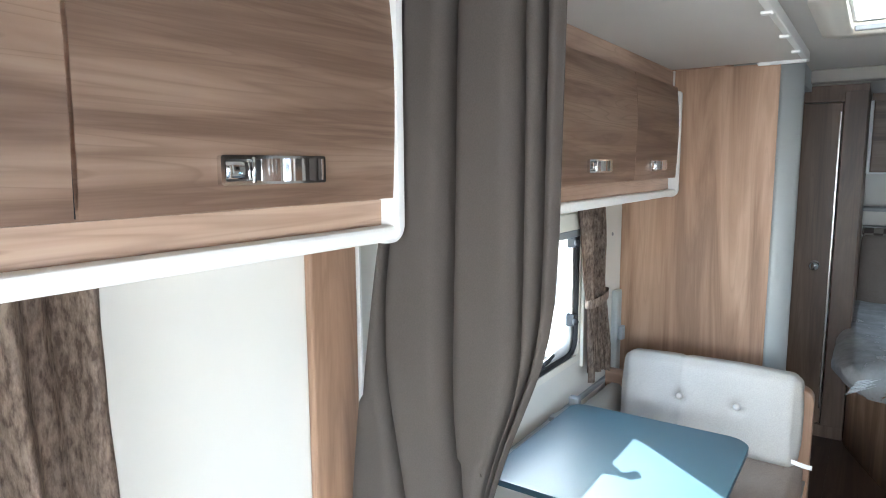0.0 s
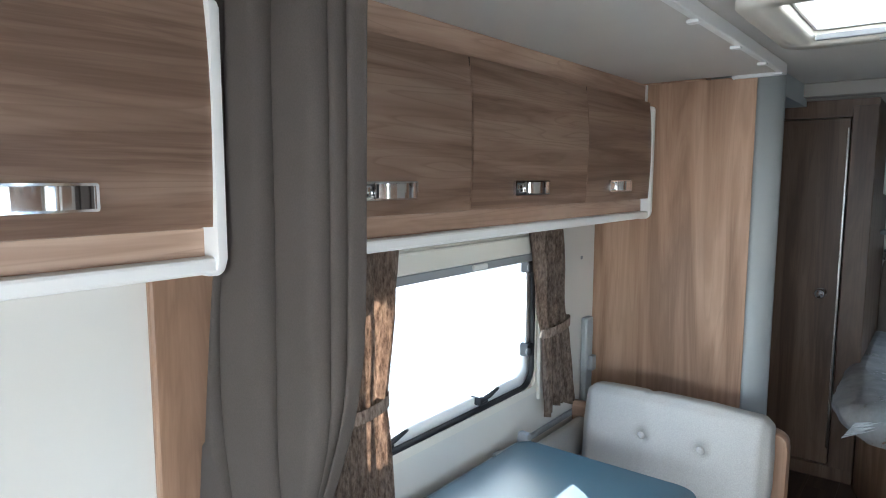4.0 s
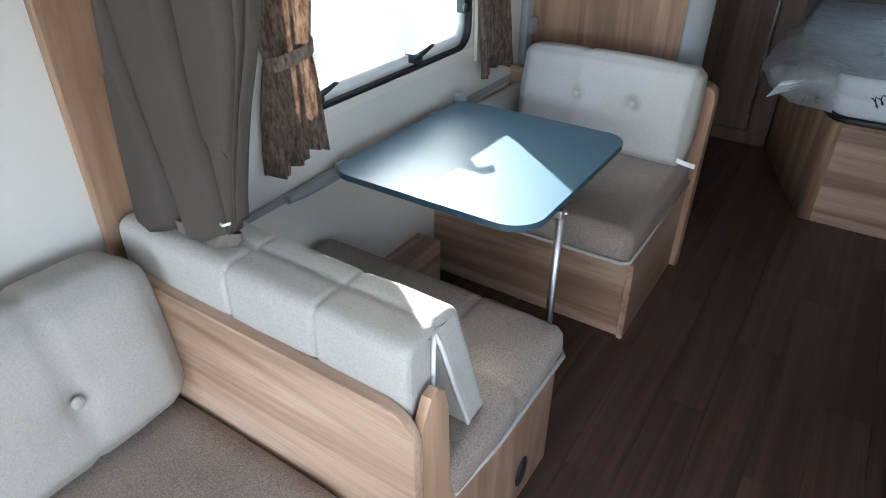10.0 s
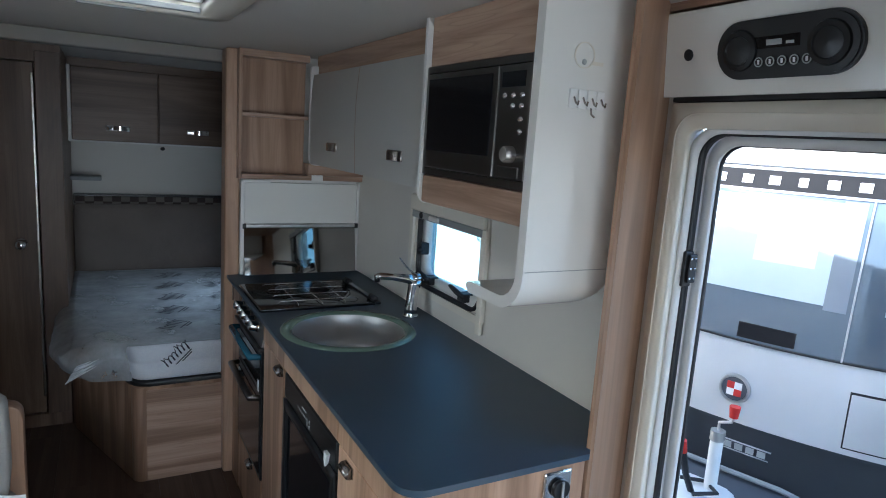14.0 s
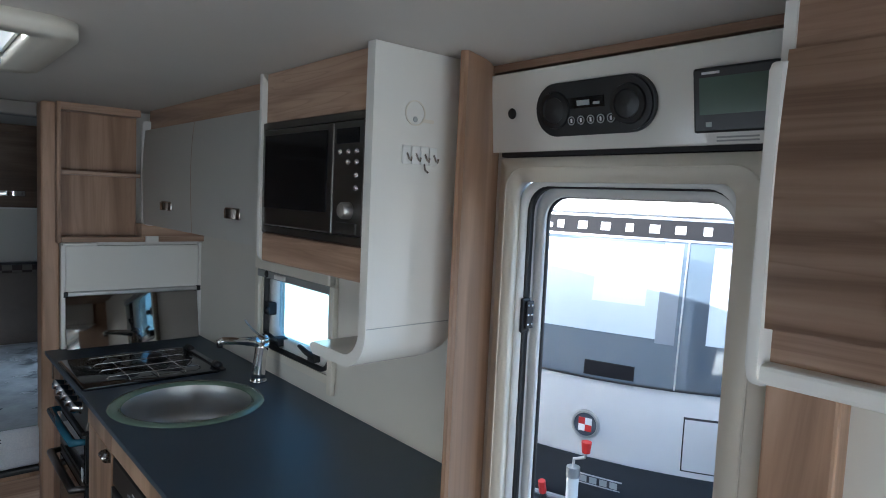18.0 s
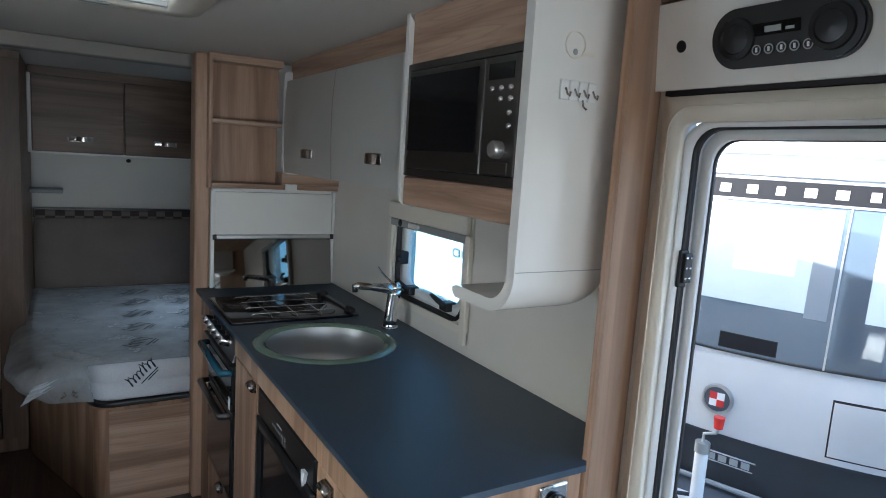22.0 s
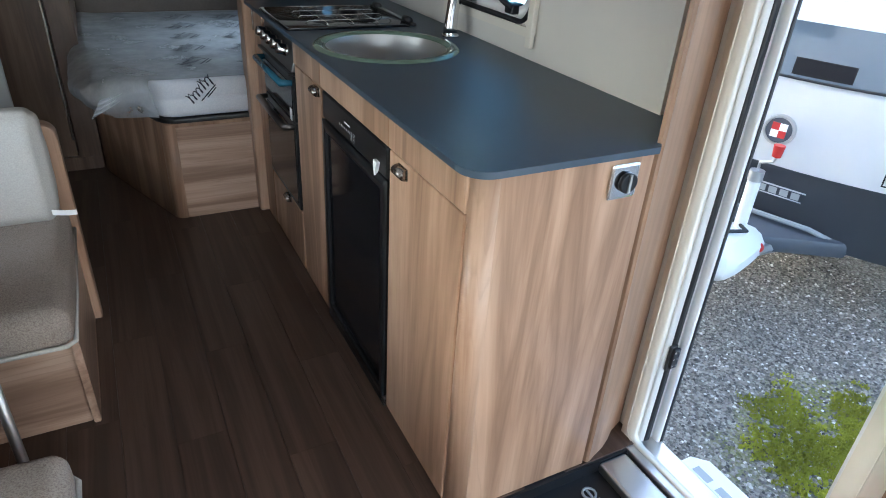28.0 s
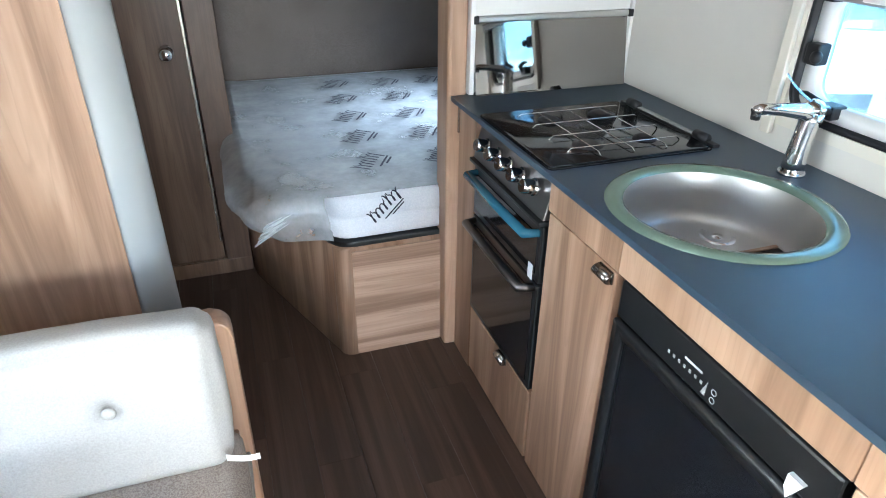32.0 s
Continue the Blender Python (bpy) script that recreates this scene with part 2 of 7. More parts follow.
CHECK = mat("check_braid", (0.3, 0.2, 0.16), 0.9)
_ck = node(CHECK, "ShaderNodeTexChecker", Scale=20.0, Color1=(0.045, 0.032, 0.028, 1), Color2=(0.17, 0.145, 0.122, 1))
link(CHECK, coords(CHECK, (1, 1, 1)), _ck.inputs["Vector"])
link(CHECK, _ck.outputs[0], CHECK.node_tree.nodes["Principled BSDF"].inputs["Base Color"])
MATTRESS = cloth("white_mattress_knit", (0.68, 0.71, 0.76), (0.80, 0.82, 0.85), (180, 180, 180), 1.0, 0.85, 0.3)
FILM = glassy("clear_plastic_film", (0.96, 0.98, 0.99), 0.08, 0.24, 0.44, True)
BUNCHED = glassy("bunched_plastic_film", (0.95, 0.97, 0.98), 0.12, 0.40, 0.80, True)
PANE = glassy("window_acrylic", (0.90, 0.96, 1.0), 0.0, 0.06, 0.05)
DOME = glassy("opal_dome", (0.30, 0.31, 0.32), 0.0, 0.05, 0.2)
PANE3 = glassy("tinted_acrylic", (0.36, 0.42, 0.48), 0.0, 0.07, 0.08)
PANE4 = glassy("blue_tinted_acrylic", (0.50, 0.66, 0.72), 0.0, 0.07, 0.08)
PANE2 = glassy("clear_acrylic", (0.93, 0.97, 1.0), 0.0, 0.07, 0.12)
SMOKED = mat("smoked_oven_glass", (0.010, 0.010, 0.011), 0.08)
SMOKED.node_tree.nodes["Principled BSDF"].inputs["Specular IOR Level"].default_value = 0.3
DARKMIRROR = mat("dark_mirror_splashback", (0.30, 0.285, 0.27), 0.035, 1.0)
GREENFILM = mat("green_protective_rim", (0.22, 0.31, 0.24), 0.20, 0.4)
BLUEFILM = mat("blue_protective_film", (0.03, 0.12, 0.18), 0.15)
INK = mat("dark_ink", (0.02, 0.02, 0.04), 0.7)
WHITEINK = mat("white_print", (0.75, 0.76, 0.78), 0.5)
WIRE = painted("steel_wire", (0.72, 0.72, 0.72), 0.22, 200, 0.02, 0.1, 1.0)
RED = painted("red_plastic", (0.55, 0.03, 0.025), 0.35, 100, 0.02, 0.1)
DISPLAY = painted("grey_display", (0.10, 0.15, 0.12), 0.12, 60, 0.0, 0.1)
GRP = painted("white_caravan_body", (0.86, 0.87, 0.88), 0.25, 30, 0.006, 0.04)
SKIRT = painted("dark_grey_skirt", (0.075, 0.085, 0.10), 0.42, 80, 0.03, 0.1)
TINT = mat("tinted_caravan_window", (0.07, 0.095, 0.125), 0.04)
TINT.node_tree.nodes["Principled BSDF"].inputs["Specular IOR Level"].default_value = 1.0
TINT.node_tree.nodes["Principled BSDF"].inputs["IOR"].default_value = 1.7
# pale colour that stands in for daylight through a far window
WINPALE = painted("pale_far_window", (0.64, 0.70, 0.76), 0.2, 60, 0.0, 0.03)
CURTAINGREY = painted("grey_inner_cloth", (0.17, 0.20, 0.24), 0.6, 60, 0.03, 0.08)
# sky mirrored in the glass over a pale interior, put into one colour
SKYSHEEN = painted("painted_sky_sheen", (0.46, 0.54, 0.62), 0.25, 60, 0.0, 0.05)
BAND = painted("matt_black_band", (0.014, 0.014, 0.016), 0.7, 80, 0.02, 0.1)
BAND.node_tree.nodes["Principled BSDF"].inputs["Specular IOR Level"].default_value = 0.1
# taupe that has the shade under the ceiling put into it
SHADEDBOARD = painted("shaded_board", (0.27, 0.245, 0.22), 0.5, 200, 0.03, 0.06)
LAMPWHITE = painted("opal_plastic", (0.82, 0.82, 0.80), 0.4, 60, 0.0, 0.02)


def gravel_material():
    m = mat("gravel", (0.2, 0.19, 0.18), 0.85)
    b = m.node_tree.nodes["Principled BSDF"]
    v = node(m, "ShaderNodeTexVoronoi", Scale=85.0)
    link(m, coords(m, (1, 1, 1)), v.inputs["Vector"])
    r = ramp(m, [(0.0, (0.07, 0.064, 0.055)), (0.5, (0.22, 0.20, 0.17)), (0.85, (0.36, 0.335, 0.29)), (1.0, (0.62, 0.60, 0.55))])
    link(m, v.outputs["Color"], r.inputs[0])
    n = node(m, "ShaderNodeTexNoise", Scale=3.2, Detail=6.0, Roughness=0.65)
    link(m, coords(m, (1, 1, 1)), n.inputs["Vector"])
    tc = m.node_tree.nodes.new("ShaderNodeTexCoord")
    far = m.node_tree.nodes.new("ShaderNodeVectorMath")
    far.operation = "DISTANCE"
    link(m, tc.outputs["Object"], far.inputs[0])
    far.inputs[1].default_value = (2.40, 1.22, -0.52)
    add = m.node_tree.nodes.new("ShaderNodeMath")
    add.operation = "ADD"
    link(m, far.outputs["Value"], add.inputs[0])
    link(m, n.outputs["Fac"], add.inputs[1])
    g = ramp(m, [(0.0, (1, 1, 1)), (0.72, (0.9, 0.9, 0.9)), (1.0, (0, 0, 0))])
    link(m, add.outputs[0], g.inputs[0])
    mix = m.node_tree.nodes.new("ShaderNodeMix")
    mix.data_type = "RGBA"
    link(m, g.outputs[0], mix.inputs["Factor"])
    link(m, r.outputs[0], mix.inputs["A"])
    mix.inputs["B"].default_value = (0.20, 0.21, 0.03, 1)
    link(m, mix.outputs["Result"], b.inputs["Base Color"])
    bumped(m, v.outputs["Distance"], 0.9, 0.02)
    return m


GRAVEL = gravel_material()
MOSS = painted("green_moss", (0.33, 0.34, 0.035), 0.95, 200, 0.5, 0.4)


# ---- mesh tools ----
def part(name, bm, material, parent=None, label="", smooth=False, sharp=35):
    """One mesh object out of bm, under a thing or a part."""
    me = bpy.data.meshes.new(name)
    if smooth:
        for f in bm.faces:
            f.smooth = True
        lim = radians(sharp)
        for e in bm.edges:
            if len(e.link_faces) == 2 and e.calc_face_angle(0) > lim:
                e.smooth = False
    bmesh.ops.recalc_face_normals(bm, faces=bm.faces)
    bm.to_mesh(me)
    bm.free()
    me.materials.append(material)
    ob = new(name, me)
    if parent is not None:
        ob.parent = parent
        if parent.type == "EMPTY":
            ob.matrix_parent_inverse = Matrix.Translation(-parent.location)
    if label:
        ob["label"] = label
    return ob


def thing(name, at, label, category, group="", kind=""):
    ob = new(name)
    ob.location = at
    ob.empty_display_size = 0.1
    return tagged(ob, label, category, group, kind)


def setting(name, bm, material, label="", category="", smooth=False):
    return tagged(part(name, bm, material, None, "", smooth), label, category or name.split("_")[0], "", "structure")


def mesh():
    return bmesh.new()


def box(bm, x0, x1, y0, y1, z0, z1, bevel=0.0, seg=2, m=None):
    made = bmesh.ops.create_cube(bm, size=1.0)["verts"]
    x0, x1, y0, y1, z0, z1 = min(x0, x1), max(x0, x1), min(y0, y1), max(y0, y1), min(z0, z1), max(z0, z1)
    for v in made:
        v.co = Vector(((x0 + x1) / 2 + v.co.x * (x1 - x0), (y0 + y1) / 2 + v.co.y * (y1 - y0), (z0 + z1) / 2 + v.co.z * (z1 - z0)))
    if bevel:
        edges = list({e for v in made for e in v.link_edges})
        got = bmesh.ops.bevel(bm, geom=edges, offset=bevel, segments=seg, affect="EDGES", profile=0.5)
        made = list({v for f in got["faces"] for v in f.verts} | {v for v in made if v.is_valid})
    if m is not None:
        for v in made:
            v.co = m @ v.co
    return bm


def tube(bm, pts, r, n=12, cap=True):
    """A round bar along points; r may be a list."""
    pts = [Vector(p) for p in pts]
    rs = r if isinstance(r, (list, tuple)) else [r] * len(pts)
    rings = []
    ref = None
    for i, p in enumerate(pts):
        d = (pts[min(i + 1, len(pts) - 1)] - pts[max(i - 1, 0)]).normalized()
        if ref is None:
            ref = Vector((0, 0, 1)) if abs(d.z) < 0.9 else Vector((1, 0, 0))
        a = d.cross(ref).normalized()
        b = d.cross(a).normalized()
        ref = b.cross(d) if b.cross(d).length > 0.1 else ref
        ref = a.cross(d)
        rings.append([bm.verts.new(p + rs[i] * (math.cos(t) * a + math.sin(t) * b)) for t in [2 * math.pi * k / n for k in range(n)]])
    for u, w in zip(rings, rings[1:]):
        for k in range(n):
            bm.faces.new((u[k], u[(k + 1) % n], w[(k + 1) % n], w[k]))
    if cap:
        bm.faces.new(rings[0])
        bm.faces.new(rings[-1])
    return bm


def lathe(bm, profile, at, n=32, closed=False):
    """Turns (radius, height) pairs round the upright axis through at."""
    at = Vector(at)
    rings = [[bm.verts.new(at + Vector((max(r, 1e-4) * math.cos(2 * math.pi * k / n), max(r, 1e-4) * math.sin(2 * math.pi * k / n), h))) for k in range(n)] for r, h in profile]
    for u, w in zip(rings, rings[1:] + ([rings[0]] if closed else [])):
        for k in range(n):
            bm.faces.new((u[k], u[(k + 1) % n], w[(k + 1) % n], w[k]))
    return bm


def prism(bm, pts, axis, a, b, bevel=0.0):
    """Extrudes an outline from a to b along an axis; outline in the other two axes, in xyz order."""
    def at(p, h):
        q = list(p)
        q.insert("xyz".index(axis), h)
        return bm.verts.new(q)
    lo, hi = [at(p, a) for p in pts], [at(p, b) for p in pts]
    n = len(pts)
    faces = [bm.faces.new(lo), bm.faces.new(hi)]
    for k in range(n):
        bm.faces.new((lo[k], lo[(k + 1) % n], hi[(k + 1) % n], hi[k]))
    if bevel:
        bmesh.ops.bevel(bm, geom=[e for f in faces for e in f.edges], offset=bevel, segments=2, affect="EDGES", profile=0.5)
    return bm


def rounded(a0, a1, b0, b1, r, n=6):
    """Outline of a rectangle with rounded corners; r: one radius or four (from a0b0 on, counter-clockwise)."""
    rs = r if isinstance(r, (list, tuple)) else [r] * 4
    pts = []
    for (ca, cb, s, q) in ((a0, b0, 0, 180), (a1, b0, 1, 270), (a1, b1, 2, 0), (a0, b1, 3, 90)):
        q0 = rs[s]
        oa = ca + q0 if ca == a0 else ca - q0
        ob = cb + q0 if cb == b0 else cb - q0
        if q0 <= 0:
            pts.append((ca, cb))
            continue
        for k in range(n + 1):
            t = radians(q + 90 * k / n)
            pts.append((oa + q0 * math.cos(t), ob + q0 * math.sin(t)))
    return pts


def ring(bm, outer, inner, axis, a, b):
    """A frame between two outlines of equally many points, from a to b along an axis."""
    def at(p, h):
        q = list(p)
        q.insert("xyz".index(axis), h)
        return bm.verts.new(q)
    rows = [[at(p, h) for p in o] for o, h in ((outer, a), (outer, b), (inner, b), (inner, a))]
    n = len(outer)
    for i in range(4):
        u, w = rows[i], rows[(i + 1) % 4]
        for k in range(n):
            bm.faces.new((u[k], u[(k + 1) % n], w[(k + 1) % n], w[k]))
    return bm


def slab_with_holes(bm, axis, a, b, u0, u1, v0, v1, holes):
    """A wall between a and b along axis, with rectangular openings (u0, u1, v0, v1)."""
    us = sorted({u0, u1, *[h[0] for h in holes], *[h[1] for h in holes]})
    vs = sorted({v0, v1, *[h[2] for h in holes], *[h[3] for h in holes]})
    us, vs = [u for u in us if u0 <= u <= u1], [v for v in vs if v0 <= v <= v1]
    def solid(i, j):
        if not (0 <= i < len(us) - 1 and 0 <= j < len(vs) - 1):
            return False
        cu, cv = (us[i] + us[i + 1]) / 2, (vs[j] + vs[j + 1]) / 2
        return not any(h[0] < cu < h[1] and h[2] < cv < h[3] for h in holes)
    cache = {}
    def at(i, j, h):
        if (i, j, h) not in cache:
            q = [us[i], vs[j]]
            q.insert("xyz".index(axis), h)
            cache[i, j, h] = bm.verts.new(q)
        return cache[i, j, h]
    for i in range(len(us) - 1):
        for j in range(len(vs) - 1):
            if not solid(i, j):
                continue
            for h in (a, b):
                bm.faces.new((at(i, j, h), at(i + 1, j, h), at(i + 1, j + 1, h), at(i, j + 1, h)))
            for di, dj, p, q in ((-1, 0, (0, 0), (0, 1)), (1, 0, (1, 0), (1, 1)), (0, -1, (0, 0), (1, 0)), (0, 1, (0, 1), (1, 1))):
                if not solid(i + di, j + dj):
                    bm.faces.new((at(i + p[0], j + p[1], a), at(i + q[0], j + q[1], a), at(i + q[0], j + q[1], b), at(i + p[0], j + p[1], b)))
    return bm


def cushion(bm, lo, hi, r, puff=0.012, dimples=(), grooves=(), m=None, step=0.022, wrinkle=0.002):
    """A stuffed box: rounded edges, bulging sides, pulled-in buttons and stitched grooves. Box about its own axes, then moved by m.
    dimples: (axis, side, u, v); grooves: (axis, position)."""
    lo, hi = Vector(lo), Vector(hi)
    size = hi - lo
    cells = [max(3, int(size[k] / step)) for k in range(3)]
    grid = {}
    def vert(i, j, k):
        key = (i, j, k)
        if key in grid:
            return grid[key]
        f = (i / cells[0], j / cells[1], k / cells[2])
        p = Vector(lo[a] + size[a] * f[a] for a in range(3))
        q = Vector(min(max(p[a], lo[a] + r), hi[a] - r) for a in range(3))
        d = p - q
        if d.length > 1e-9:
            p = q + d.normalized() * min(r, d.length if d.length < r else r)
        for a in range(3):
            o = [c for c in range(3) if c != a]
            if abs(f[a] - round(f[a])) < 1e-6:
                s = 1 if f[a] > 0.5 else -1
                w = math.sin(math.pi * f[o[0]]) ** 0.5 * math.sin(math.pi * f[o[1]]) ** 0.5
                g = 0.0
                for ax, side, u, v in dimples:
                    if ax == a and side == s:
                        dd = math.hypot(p[o[0]] - u, p[o[1]] - v)
                        g -= 0.020 * math.exp(-(dd / 0.022) ** 2) + 0.008 * math.exp(-(dd / 0.07) ** 2)
                for ax, pos in grooves:
                    if ax != a:
                        g -= 0.007 * math.exp(-((p[ax] - pos) / 0.008) ** 2)
                p[a] += s * (puff * w + g * min(1, 2 * w + 0.3))
        p += wrinkle * Vector((noise.noise(p * 14), noise.noise(p * 14 + Vector((5, 0, 0))), noise.noise(p * 14 + Vector((0, 7, 0)))))
        grid[key] = bm.verts.new(m @ p if m is not None else p)
        return grid[key]
    for a in range(3):
        u, v = [c for c in range(3) if c != a]
        for side in (0, cells[a]):
            for i in range(cells[u]):
                for j in range(cells[v]):
                    ks = []
                    for di, dj in ((0, 0), (1, 0), (1, 1), (0, 1)):
                        key = [0, 0, 0]
                        key[a], key[u], key[v] = side, i + di, j + dj
                        ks.append(vert(*key))
                    bm.faces.new(ks)
    return bm


def fabric(bm, fn, nu, nv, closed=False):
    """A sheet of cloth: fn(u, v) gives places for u, v from 0 to 1."""
    g = [[bm.verts.new(fn(i / nu, j / nv)) for j in range(nv + 1)] for i in range(nu if closed else nu + 1)]
    for i in range(nu):
        for j in range(nv):
            a, b = g[i], g[(i + 1) % len(g)]
            bm.faces.new((a[j], b[j], b[j + 1], a[j + 1]))
    return bm


def thicken(bm, t):
    bmesh.ops.solidify(bm, geom=bm.faces[:], thickness=t)
    return bm


def ball(bm, at, r, squash=(1, 1, 1), u=16, v=10):
    bmesh.ops.create_uvsphere(bm, u_segments=u, v_segments=v, radius=r, matrix=Matrix.Translation(at) @ Matrix.Diagonal((*squash, 1)))
    return bm

# ---- shell of the caravan ----
XL, XR, YF, YB, ZC = -0.905, 1.215, -1.25, 4.82, 1.885
DOOR = (0.785, 1.285, -0.10, 1.63)
WIN_L = (1.345, 2.215, 0.775, 1.29)
WIN_LF = (-0.75, 0.29, 0.775, 1.29)
WIN_K = (1.985, 2.452, 1.022, 1.338)
KW = 1.155   # inner face of the kitchen wall
WIN_B = (3.75, 4.25, 0.86, 1.26)
WIN_RF = (-0.27, 0.47, 0.775, 1.335)

setting("wall_left", slab_with_holes(mesh(), "x", XL - 0.032, XL, YF, YB, 0, ZC, [WIN_L, WIN_LF]), WALL, "cream wallboard side wall with two window openings", "wall")
setting("wall_right", slab_with_holes(mesh(), "x", XR, XR + 0.032, YF, YB, -0.10, ZC, [DOOR, (1.96, 2.48, 1.0, 1.36), WIN_RF, WIN_B]), WALL, "cream wallboard side wall with door and window openings", "wall")
setting("wall_kitchen", slab_with_holes(mesh(), "x", KW, XR - 0.002, 1.425, 3.168, 0.9305, 1.883, [WIN_K]), WALL, "cream wallboard behind the kitchen worktop with a window opening", "wall")
setting("wall_front", slab_with_holes(mesh(), "y", YF - 0.032, YF, XL - 0.032, XR + 0.032, 0, ZC, [(-0.72, 1.03, 0.82, 1.5)]), WALL, "cream front wall with a wide window opening", "wall")
setting("wall_rear", box(mesh(), XL - 0.032, XR + 0.032, YB, YB + 0.032, 0, ZC), WALL, "cream wallboard wall behind the bed", "wall")
floor_bm = slab_with_holes(mesh(), "z", -0.05, -0.006, XL - 0.032, XR + 0.032, YF - 0.032, YB + 0.032, [(0.74, XR + 0.032, 0.79, 1.275)])
floor = setting("floor", floor_bm, BLACK, "dark brown wood plank floor, worn and dull", "floor")
setting("ceiling", slab_with_holes(mesh(), "z", ZC, ZC + 0.035, XL - 0.032, XR + 0.032, YF - 0.032, YB + 0.032, [(-0.09, 0.345, 1.76, 2.22)]), CEIL, "white board ceiling with a rooflight opening", "ceiling")
setting("roof", slab_with_holes(mesh(), "z", ZC + 0.036, 2.07, XL - 0.032, XR + 0.032, YF - 0.032, YB + 0.032, [(-0.09, 0.345, 1.76, 2.22)]), GRP, "white outer roof of the caravan", "roof")
setting("floor_well", box(box(box(box(mesh(), 0.732, XR + 0.02, 0.782, 1.283, -0.105, -0.046, 0.003), 0.732, 0.746, 0.782, 1.283, -0.104, -0.007), 0.732, XR + 0.02, 1.268, 1.283, -0.104, -0.007), 0.732, XR + 0.02, 0.782, 0.797, -0.104, -0.007), BLACKSATIN, "black moulded step well inside the entrance door", "step well")

# lowered ceiling board over the dinette, with a white clip-on edge
drop = thing("ceiling_board", (-0.5, 1.7, 1.86), "lowered white ceiling board above the dinette lockers", "ceiling board")
part("board", box(mesh(), XL + 0.002, -0.25, 0.86, 2.655, 1.857, 1.882, 0.003), CEIL, drop)
part("edge_trim", box(box(mesh(), -0.252, -0.232, 0.86, 2.67, 1.848, 1.883, 0.004), -0.40, -0.232, 2.655, 2.672, 1.846, 1.862, 0.004), WHITE, drop, "white plastic edge trim")
for y in (1.35, 1.75, 2.1, 2.4, 2.62):
    part("clip", box(mesh(), -0.262, -0.236, y - 0.012, y + 0.012, 1.842, 1.85, 0.002), WHITE, drop)

# rooflight
roof = thing("rooflight", (0.13, 2.08, ZC), "cream framed rooflight in the ceiling with a clear dome", "rooflight", "", "structure")
part("frame", ring(mesh(), rounded(-0.165, 0.42, 1.685, 2.295, 0.07), rounded(-0.09, 0.345, 1.76, 2.22, 0.02), "z", ZC - 0.03, ZC + 0.002), CREAM, roof, smooth=True)
part("shaft", ring(mesh(), rounded(-0.0895, 0.3445, 1.7605, 2.2195, 0.004), rounded(-0.082, 0.337, 1.768, 2.212, 0.02), "z", ZC + 0.002, 2.075), WHITE, roof)
pane = part("dome", fabric(mesh(), lambda u, v: Vector((-0.1 + 0.455 * u, 1.75 + 0.48 * v, 2.076 + 0.05 * math.sin(math.pi * u) * math.sin(math.pi * v))), 10, 10), DOME, roof, smooth=True)
pane.visible_shadow = False
for y in (1.772, 2.205):
    part("blind_rail", box(mesh(), -0.085, 0.34, y - 0.008, y + 0.008, ZC - 0.026, ZC - 0.012, 0.003), GREYPLASTIC, roof)
part("blind_handle", box(mesh(), 0.05, 0.21, 2.235, 2.25, ZC - 0.036, ZC - 0.029, 0.002), GREYPLASTIC, roof)


